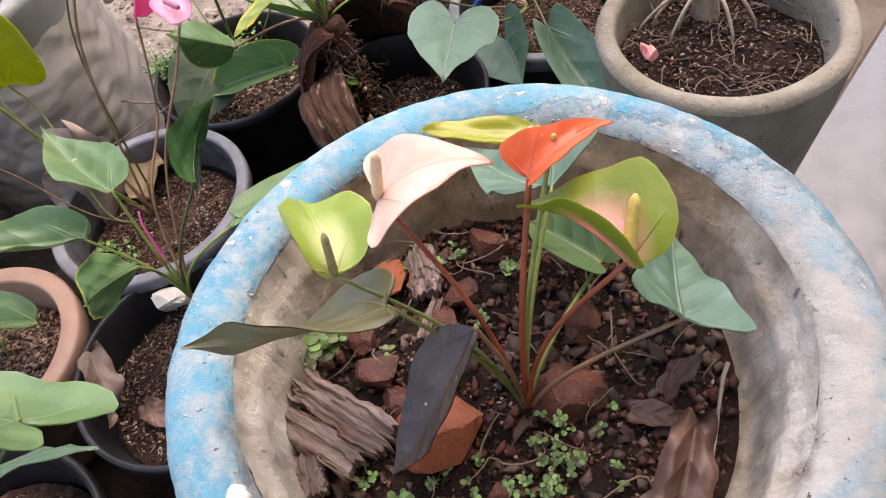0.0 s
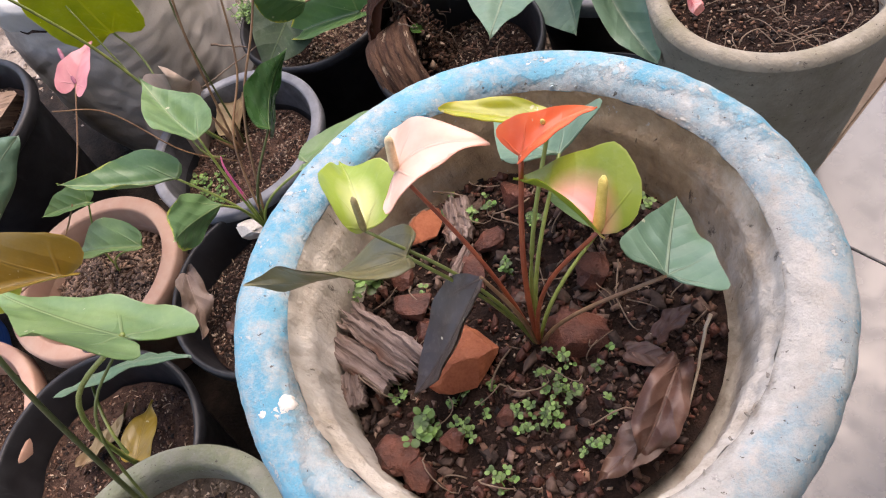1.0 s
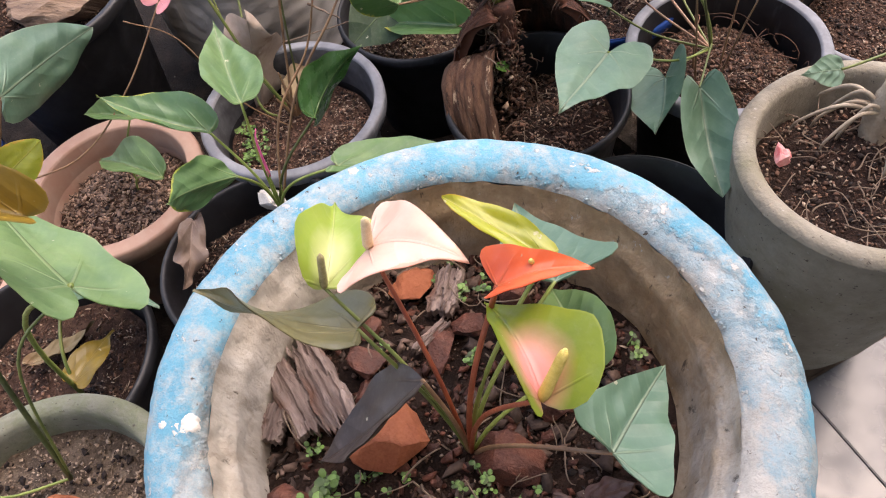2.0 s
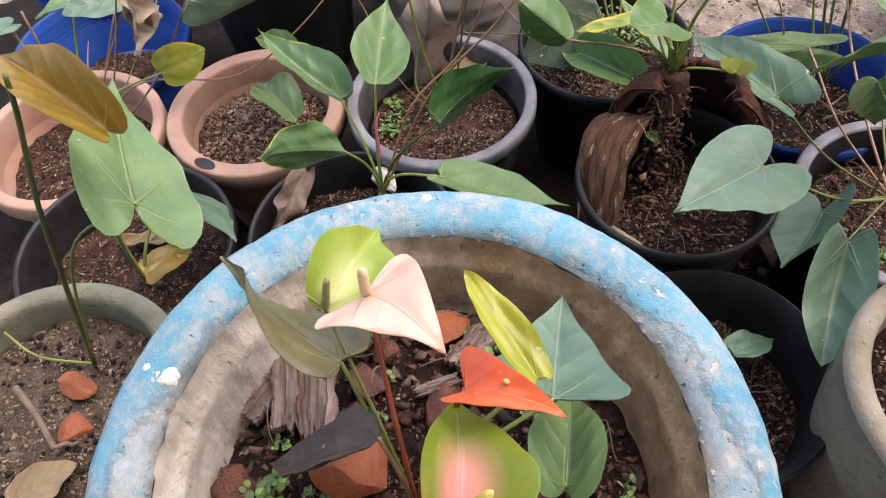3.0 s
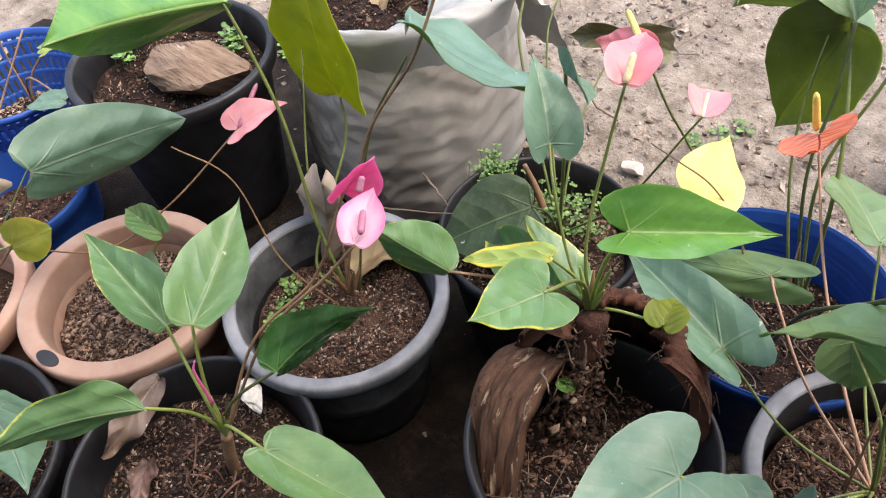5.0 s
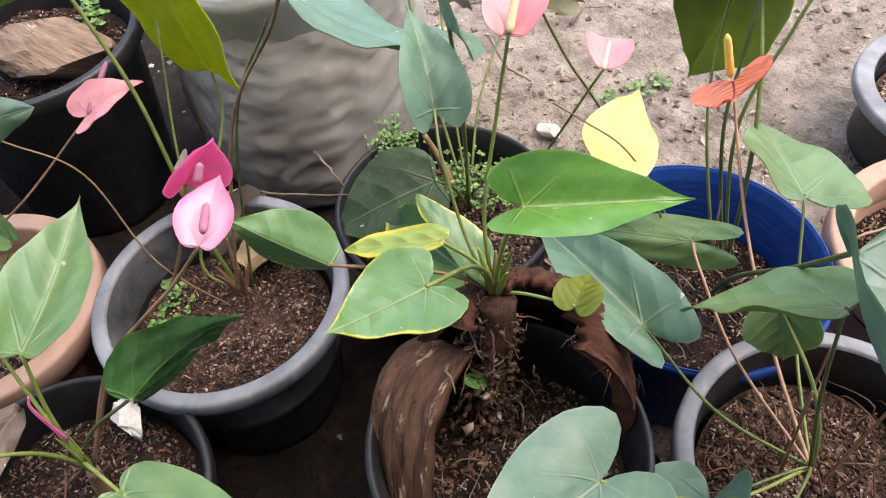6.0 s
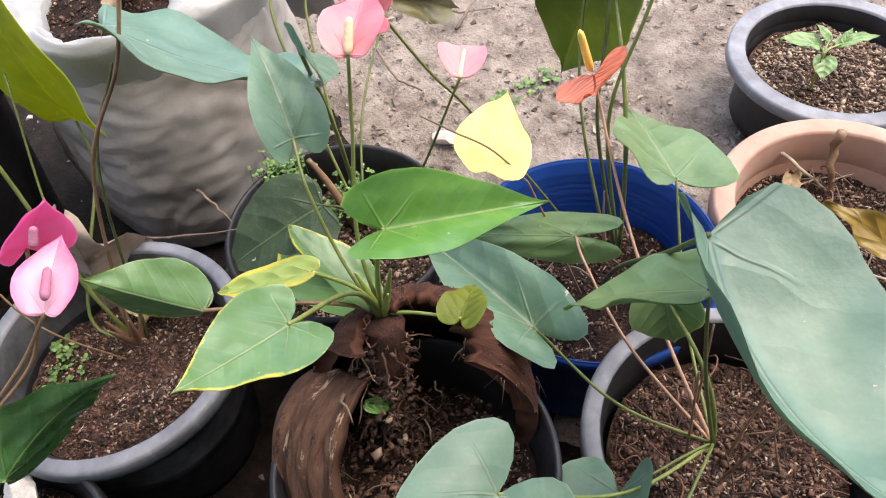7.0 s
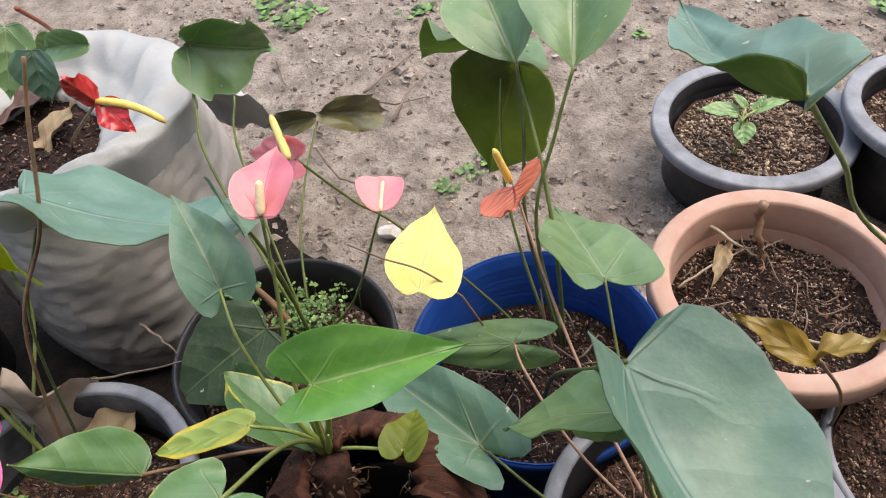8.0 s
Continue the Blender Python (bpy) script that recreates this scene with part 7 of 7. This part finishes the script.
def crumbs(name, mat, count, low, high, label, seed):
    """Broken crumbs strewn over the planter's soil."""
    rng = random.Random(seed)
    bm = bmesh.new()
    for _ in range(count):
        rr, a = 0.158 * math.sqrt(rng.random()), rng.uniform(0, 6.283)
        x, y = rr * math.cos(a), rr * math.sin(a)
        if noise.noise((x * 14, y * 14, seed)) < rng.uniform(-0.5, 0.3):
            continue
        s = rng.uniform(low, high) * rng.choice((0.6, 0.8, 1.0))
        shard(bm, (0.367 + x, 0.591 + y, 0.377 + 0.012 * (1 - (rr / 0.162) ** 2) + soil_height(x, y, 1.1) + s * 0.2), s, rng, 0.55, 1.5)
    return tagged(mesh_object(name, bm, mat, kind="stuff"), label, "litter")


crumbs("brick_crumbs", M_BRICK_DARK, 1300, 0.003, 0.014, "crumbs of red brick on the planter soil", 31)
crumbs("bark_crumbs", M_BARK_DARK, 800, 0.004, 0.017, "splinters of grey bark on the planter soil", 32)


def fallen_leaf(base, tip, width, roll, fold, mat, label, **more):
    SEED[0] += 2.1
    return tagged(mesh_object("fallen_leaf", blade_bmesh(base, tip, width, roll, fold, seed=SEED[0], **more), [mat, mat]), label, "dead leaf", "fallen leaves")


fallen_leaf((0.494, 0.552, 0.417), (0.465, 0.479, 0.404), 0.72, 5, 62, M_DEADLEAF, "large dry brown leaf curled on the planter soil", shape=ROUND, wave=0.09, arch=0.14, curl=-0.55, twist=25)
fallen_leaf((0.484, 0.511, 0.407), (0.441, 0.463, 0.402), 0.5, -10, 12, M_DEADLEAF, "dry brown leaf torn on the planter soil", shape=SPEAR, wave=0.05, arch=0.05, curl=-0.1)
fallen_leaf((0.477, 0.578, 0.398), (0.506, 0.602, 0.417), 0.5, 20, 15, M_DEADLEAF, "dry brown leaf leaning on the planter wall", shape=SPEAR, wave=0.05)
fallen_leaf((0.455, 0.568, 0.392), (0.494, 0.560, 0.396), 0.5, 0, 10, M_DEADLEAF, "dark wet leaf flat on the planter soil", shape=SPEAR, wave=0.04)
fallen_leaf((-0.123, 0.708, 0.205), (-0.080, 0.627, 0.185), 0.50, 20, 45, M_DRYLEAF, "crumpled dry leaf leaning in the black pot", shape=ROUND, wave=0.12, arch=0.12, curl=-0.25, twist=40)
fallen_leaf((-0.063, 0.664, 0.163), (-0.011, 0.636, 0.161), 0.5, 0, 20, M_DEADLEAF, "curled dry leaf in the black pot", shape=SPEAR, wave=0.06)
fallen_leaf((-0.223, 0.945, 0.134), (-0.188, 0.957, 0.314), 0.62, 60, 30, M_PAPER, "buff dry leaf sheath behind the stalks", shape=ROUND, wave=0.08, curl=0.2)
fallen_leaf((-0.167, 0.964, 0.171), (-0.169, 1.051, 0.179), 0.7, 10, 20, M_BUFFLEAF, "dusty dry leaf on the pot soil", shape=SPEAR, wave=0.05)
fallen_leaf((-0.204, 0.460, 0.160), (-0.183, 0.546, 0.150), 0.35, 10, 40, M_BUFFLEAF, "curved strip of dry leaf in the black pot", shape=SPEAR, wave=0.03, arch=-0.12)
fallen_leaf((-0.101, 0.470, 0.200), (-0.115, 0.543, 0.190), 0.6, 0, 10, M_OCHRE, "ochre fallen leaf at the pot edge", shape=SPEAR, wave=0.03)
fallen_leaf((0.128, 0.284, 0.275), (0.126, 0.345, 0.275), 0.7, 0, 10, M_BUFFLEAF, "tan fallen leaf on the mossy pot", shape=ROUND, wave=0.03)
fallen_leaf((-0.555, 1.165, 0.322), (-0.530, 1.255, 0.338), 0.7, 10, 20, M_DEADLEAF, "dry brown leaf in the sack mouth", shape=ROUND, wave=0.04)
fallen_leaf((-0.455, 1.170, 0.322), (-0.470, 1.240, 0.345), 0.6, 10, 20, M_BUFFLEAF, "dry brown leaf in the sack mouth", shape=SPEAR, wave=0.05)
fallen_leaf((0.005, 2.195, 0.010), (-0.005, 2.130, 0.020), 0.7, 10, 20, M_WHITE, "bleached dry leaf on the ground", shape=ROUND, wave=0.08)
fallen_leaf((0.393, 0.932, 0.243), (0.399, 1.005, 0.196), 0.42, 10, 5, M_TEAL, "small grey-green leaf hanging over the soil", shape=SPEAR)


# ---- weeds ----
def weeds(at, r, count, label, size=0.0065, height=0.014, seed=1, mat=None):
    """A patch of tiny round-leaved weeds."""
    rng = random.Random(seed)
    bm = bmesh.new()
    tufts = [(rng.gauss(0, r * 0.6), rng.gauss(0, r * 0.6), rng.uniform(0.5, 1.2)) for _ in range(max(2, count // 9))]
    for _ in range(count):
        tx, ty, tall = rng.choice(tufts)
        q = Vector((at[0] + tx + rng.gauss(0, r * 0.22), at[1] + ty + rng.gauss(0, r * 0.22), at[2] - 0.004))
        top = q + Vector((rng.gauss(0, 0.004), rng.gauss(0, 0.004), height * tall * rng.uniform(0.4, 1.3)))
        tube(bm, [q, top], 0.0005, 0.0004, 4, cap=False)
        for k in range(rng.choice((3, 4, 4, 5))):
            b = rng.uniform(0, 6.283)
            out = Vector((math.cos(b), math.sin(b), rng.uniform(-0.1, 0.5))).normalized()
            side = out.cross(Vector((0, 0, 1))).normalized()
            s = size * rng.uniform(0.6, 1.2)
            up = Vector((0, 0, s * 0.12))
            c = bm.verts.new(top + out * s * 0.6 + up)
            ring = [bm.verts.new(top + out * s * (0.6 + 0.55 * math.cos(w)) + side * s * 0.45 * math.sin(w)) for w in (0, 0.9, 1.8, 2.7, 3.6, 4.5, 5.4)]
            for u in range(7):
                bm.faces.new((c, ring[u], ring[(u + 1) % 7]))
    return tagged(mesh_object("weeds", bm, mat or M_CLOVER, kind="stuff"), label, "weeds")


for i, (at, r, n) in enumerate((
        ((0.289, 0.696, 0.397), 0.017, 22), ((0.318, 0.682, 0.397), 0.014, 20), ((0.364, 0.684, 0.395), 0.013, 16), ((0.343, 0.638, 0.394), 0.008, 10), ((0.390, 0.539, 0.394), 0.018, 34),
        ((0.425, 0.540, 0.394), 0.017, 18), ((0.407, 0.518, 0.394), 0.013, 16), ((0.357, 0.521, 0.392), 0.010, 9), ((0.325, 0.514, 0.392), 0.010, 8), ((0.222, 0.598, 0.395), 0.008, 8),
        ((0.286, 0.521, 0.393), 0.010, 8), ((0.337, 0.495, 0.393), 0.013, 26), ((0.367, 0.461, 0.393), 0.010, 14), ((0.413, 0.511, 0.393), 0.015, 22), ((0.430, 0.534, 0.393), 0.012, 14), ((0.439, 0.498, 0.393), 0.010, 10), ((0.294, 0.590, 0.395), 0.010, 9), ((0.458, 0.704, 0.404), 0.012, 8))):
    weeds(at, r * 1.15, max(5, n * 3 // 5), "tiny round-leaved weeds on the planter soil", seed=20 + i, size=0.0040, height=0.008)
weeds((0.237, 0.618, 0.402), 0.016, 14, "ferny weed against the planter wall", 0.009, 0.02, 77)
weeds((-0.190, 1.185, 0.186), 0.028, 190, "dense small-leaved weeds at the pot edge", 0.0042, 0.032, 78)
weeds((-0.102, 1.232, 0.176), 0.042, 200, "dense small-leaved weeds in the pot", 0.0042, 0.022, 79)
weeds((-0.691, 0.834, 0.255), 0.03, 60, "small weeds beside the half coconut", 0.008, 0.02, 80)
weeds((-0.585, 0.981, 0.255), 0.02, 36, "small weeds beside the half coconut", 0.008, 0.02, 81)
weeds((-0.188, 0.855, 0.159), 0.024, 18, "small weeds in the grey-rimmed pot", 0.005, 0.008, 82)
weeds((-0.182, 0.883, 0.159), 0.024, 18, "small weeds in the grey-rimmed pot", 0.005, 0.008, 83)
weeds((-0.200, 0.861, 0.159), 0.024, 16, "small weeds in the grey-rimmed pot", 0.005, 0.008, 84)
weeds((-0.233, 1.688, 0.002), 0.048, 30, "low green weeds on the bare ground", 0.008, 0.004, 85)
weeds((-0.866, 1.881, 0.002), 0.096, 32, "low green weeds on the bare ground", 0.018, 0.004, 86)
weeds((-0.627, 2.026, 0.002), 0.040, 12, "low green weeds on the bare ground", 0.016, 0.004, 87)
weeds((-0.167, 2.187, 0.002), 0.019, 5, "low green weeds on the bare ground", 0.013, 0.004, 88)
weeds((0.149, 2.484, 0.002), 0.064, 21, "low green weeds on the bare ground", 0.016, 0.004, 89)
weeds((-0.946, 1.149, 0.002), 0.040, 60, "low green weeds by the dark pot", 0.012, 0.02, 90)
weeds((0.372, 0.893, 0.166), 0.006, 5, "small green sprout on the dark soil", 0.014, 0.022, 93, M_WEED)
weeds((0.383, 1.173, 0.181), 0.018, 20, "small weeds on the pot soil", 0.006, 0.010, 91)
weeds((0.319, 0.495, 0.394), 0.014, 18, "tiny round-leaved weeds on the planter soil", 0.007, 0.012, 92)


# ---- roots, twigs and litter ----
def tangle(name, centre, r, count, mat, label, thick=0.0011, length=0.06, seed=1, rise=0.012):
    rng = random.Random(seed)
    bm = bmesh.new()
    for _ in range(count):
        rr, a = r * math.sqrt(rng.random()), rng.uniform(0, 6.283)
        q0 = Vector((centre[0] + rr * math.cos(a), centre[1] + rr * math.sin(a), centre[2] + rng.uniform(0.0, rise)))
        b = rng.uniform(0, 6.283)
        ln = length * rng.uniform(0.4, 1.1)
        q3 = q0 + Vector((math.cos(b) * ln, math.sin(b) * ln, rng.uniform(-0.3, 0.2) * rise))
        off = Vector((q3.x - centre[0], q3.y - centre[1], 0))
        if off.length > r * 1.02:
            q3 -= off * (1 - r * 1.02 / off.length)
        tube(bm, bezier(q0, q0 + Vector((rng.gauss(0, ln * 0.3), rng.gauss(0, ln * 0.3), rise * rng.random())), q3 + Vector((rng.gauss(0, ln * 0.3), rng.gauss(0, ln * 0.3), rise * rng.random())), q3, 7), thick * rng.uniform(0.6, 1.4), thick * 0.5, 5)
    return tagged(mesh_object(name, bm, mat, kind="stuff"), label, "roots")


tangle("dry_roots", (0.376, 1.244, 0.185), 0.098, 60, M_ROOT, "dry stringy roots over the pot soil", 0.0009, 0.05, 3, 0.02)
tangle("dry_roots", (0.323, 1.559, 0.155), 0.105, 26, M_TWIG, "dry straw and roots on dark soil", 0.0010, 0.05, 4, 0.016)
tangle("dry_twigs", (0.578, 1.033, 0.296), 0.118, 70, M_TWIG, "dry twigs strewn on dark soil", 0.0008, 0.05, 5, 0.012)
tangle("dry_roots", (0.223, 1.008, 0.207), 0.075, 30, M_TWIG, "fine dry roots on the soil", 0.0006, 0.04, 6, 0.014)
tangle("dry_roots", (-0.010, 0.731, 0.161), 0.050, 46, M_ROOT, "fine roots under the leaf stalks", 0.0012, 0.035, 7, 0.02)
tangle("dry_twigs", (0.367, 0.591, 0.392), 0.140, 50, M_TWIG, "fine dry twigs on the planter soil", 0.0008, 0.04, 8, 0.01)
tangle("dry_twigs", (0.151, 1.338, 0.130), 0.090, 22, M_TWIG, "dry twigs in the blue pot", 0.0012, 0.06, 9, 0.02)


def twig(points, r, label, mat=None):
    pts = [Vector(q) for q in points]
    bm = bmesh.new()
    out = []
    for a, b in zip(pts, pts[1:]):
        for k in range(4):
            out.append(a.lerp(b, k / 4) + Vector((RNG.gauss(0, r * 0.4), RNG.gauss(0, r * 0.4), 0)))
    out.append(pts[-1])
    tube(bm, out, r, r * 0.5, 6)
    return tagged(mesh_object("twig", bm, mat or M_TWIG), label, "twig", "fallen twigs")


twig([(-0.527, 1.744, 0.004), (-0.529, 1.822, 0.008), (-0.533, 1.906, 0.004)], 0.003, "thin dry twig on the bare ground")
twig([(-0.420, 1.706, 0.006), (-0.449, 1.782, 0.010), (-0.462, 1.857, 0.004)], 0.003, "thin dry twig on the bare ground")
twig([(-0.519, 1.727, 0.004), (-0.445, 1.744, 0.010), (-0.411, 1.803, 0.004)], 0.002, "thin dry twig on the bare ground")
twig([(-0.763, 1.726, 0.004), (-0.682, 1.676, 0.008)], 0.003, "short dry twig on the bare ground")
twig([(-0.483, 1.569, 0.010), (-0.385, 1.531, 0.020), (-0.342, 1.546, 0.010)], 0.003, "thin dry twig on the bare ground")
twig([(-0.221, 1.017, 0.212), (-0.172, 1.061, 0.217), (-0.126, 1.127, 0.213)], 0.0014, "long dry twig across two pot rims")
twig([(-0.218, 1.096, 0.228), (-0.191, 1.101, 0.219), (-0.161, 1.099, 0.215)], 0.002, "short dry twig on the pot rim")
twig([(0.263, 1.638, 0.225), (0.270, 1.633, 0.185), (0.288, 1.622, 0.145)], 0.006, "dead stump of a stem in dry soil", M_STALK_BROWN)
fallen_leaf((0.240, 1.612, 0.160), (0.258, 1.536, 0.166), 0.34, 10, 40, M_BUFFLEAF, "dry strap of leaf curled in the terracotta pot", shape=SPEAR, wave=0.06, arch=0.12)
twig([(0.330, 1.500, 0.160), (0.370, 1.530, 0.164), (0.400, 1.545, 0.160)], 0.0022, "pale straw in the terracotta pot", M_ROOT_PALE)
twig([(0.226, 1.520, 0.165), (0.245, 1.563, 0.175), (0.262, 1.627, 0.155)], 0.0018, "pale straw in the terracotta pot", M_ROOT_PALE)
twig([(0.218, 1.610, 0.185), (0.252, 1.610, 0.175), (0.278, 1.622, 0.155)], 0.0025, "pale straw in the terracotta pot", M_ROOT_PALE)
twig([(0.192, 0.952, 0.217), (0.221, 0.961, 0.220), (0.254, 0.970, 0.217)], 0.004, "pale stick on the pot soil", M_ROOT_PALE)
twig([(0.318, 0.905, 0.176), (0.338, 0.923, 0.180), (0.352, 0.938, 0.178)], 0.0035, "pale stick on the dark soil", M_ROOT_PALE)
twig([(0.405, 0.925, 0.172), (0.425, 0.938, 0.190), (0.440, 0.950, 0.205)], 0.0012, "thin dry straw on the dark soil", M_TWIG)
tangle("dry_roots", (0.390, 0.905, 0.166), 0.085, 40, M_TWIG, "broken fibres on the dark soil", 0.0011, 0.03, 14, 0.010)
twig([(0.018, 0.321, 0.285), (0.105, 0.335, 0.285), (0.110, 0.353, 0.280)], 0.004, "dry stick on the mossy pot", M_TWIG)
twig([(0.513, 0.585, 0.432), (0.507, 0.554, 0.407), (0.500, 0.520, 0.397)], 0.0014, "thin dry straw against the planter wall", M_ROOT_PALE)

lump("pebble", (-0.234, 1.492, 0.008), 0.020, M_STONE, "pale flat stone on the bare ground", "stone", 5.0, (1.2, 0.9, 0.6), 30)
lump("white_lump", (-0.064, 0.788, 0.188), 0.019, M_WHITE, "crumbling white lump by the leaf stalks", "lump", 13.0, (1.2, 0.9, 0.9), 25, 0.55, "", 4)
lump("brick_shard", (0.050, 0.369, 0.275), 0.020, M_BRICK, "orange-red brick shard in the mossy pot", "brick shard", 31.0, (1.2, 0.8, 0.5), 40)
lump("brick_shard", (0.090, 0.353, 0.275), 0.020, M_BRICK, "orange-red brick shard in the mossy pot", "brick shard", 33.0, (1.1, 0.9, 0.5), 80)
lump("wrapper_scrap", (0.497, 0.988, 0.338), 0.012, M_REDBIT, "crumpled red and white scrap in the cement pot", "scrap", 9.0, (0.8, 1.2, 0.6), 20, 0.6)


# ---- desert rose in the cement pot ----
def desert_rose():
    at = (0.573, 1.096, 0.291)
    p = thing("desert_rose", at, "pale thick-rooted stem with bare looping roots in the cement pot", "plant")
    stem_through(p, [(0.571, 1.091, 0.288), (0.568, 1.101, 0.331), (0.578, 1.116, 0.386), (0.598, 1.141, 0.446)], M_ROOT_PALE, 0.016, 0.012, "trunk")
    for i, (dx, dy, h) in enumerate(((-0.055, -0.010, 0.022), (-0.040, -0.040, 0.02), (-0.065, 0.02, 0.03), (0.02, -0.05, 0.015), (0.045, -0.03, 0.018), (-0.050, 0.006, 0.035), (-0.030, -0.022, 0.03), (-0.072, -0.024, 0.018))):
        stem_through(p, [(0.571, 1.096, 0.328), (0.571 + dx * 0.55, 1.096 + dy * 0.55, 0.324 + h * 0.6), (0.571 + dx, 1.096 + dy, 0.310), (0.571 + dx * 1.1, 1.096 + dy * 1.1, 0.291)], M_ROOT_PALE, 0.0042, 0.0022, "root")
    leaf(p, (0.517, 1.033, 0.422), (0.489, 0.984, 0.448), 0.47, 46, -2, M_TEAL, shape=SPEAR)
    stalk(p, (0.588, 1.121, 0.406), (0.517, 1.033, 0.422), M_STALK, 0.0018, sag=0.0)
    return p


desert_rose()


# ---- seedling ----
def seedling():
    at = (0.159, 1.846, 0.093)
    p = thing("seedling", at, "young seedling with five pale green leaves", "plant")
    top = (0.157, 1.848, 0.146)
    stem_through(p, [at, (0.159, 1.846, 0.121), top], M_STALK_LIME, 0.003, 0.002)
    for base, tip, w in (((0.142, 1.871, 0.146), (0.092, 1.843, 0.151), 0.6), ((0.158, 1.860, 0.141), (0.173, 1.830, 0.126), 0.9), ((0.159, 1.889, 0.146), (0.197, 1.929, 0.156), 0.45), ((0.148, 1.885, 0.149), (0.123, 1.885, 0.166), 0.6), ((0.165, 1.895, 0.149), (0.163, 1.915, 0.161), 0.6)):
        leaf(p, base, tip, w, 0, 15, M_SEEDLING, shape=SPEAR, wave=0.02)
        stalk(p, top, base, M_STALK_LIME, 0.0014, sag=0.0)
    return p


seedling()
p = thing("fading_plant", (0.426, 1.482, 0.007), "fading plant with a crinkled ochre leaf", "plant")
leaf(p, (0.396, 1.292, 0.450), (0.343, 1.280, 0.475), 0.40, 25, 25, M_OCHRE, wave=0.06, shape=WEDGE)
leaf(p, (0.392, 1.292, 0.450), (0.430, 1.324, 0.466), 0.44, 25, 25, M_OCHRE, wave=0.06, shape=WEDGE)
stem_through(p, [(0.426, 1.482, 0.007), (0.426, 1.440, 0.209), (0.400, 1.330, 0.400), (0.395, 1.292, 0.450)], M_STALK_BROWN, 0.003, 0.002, "petiole")
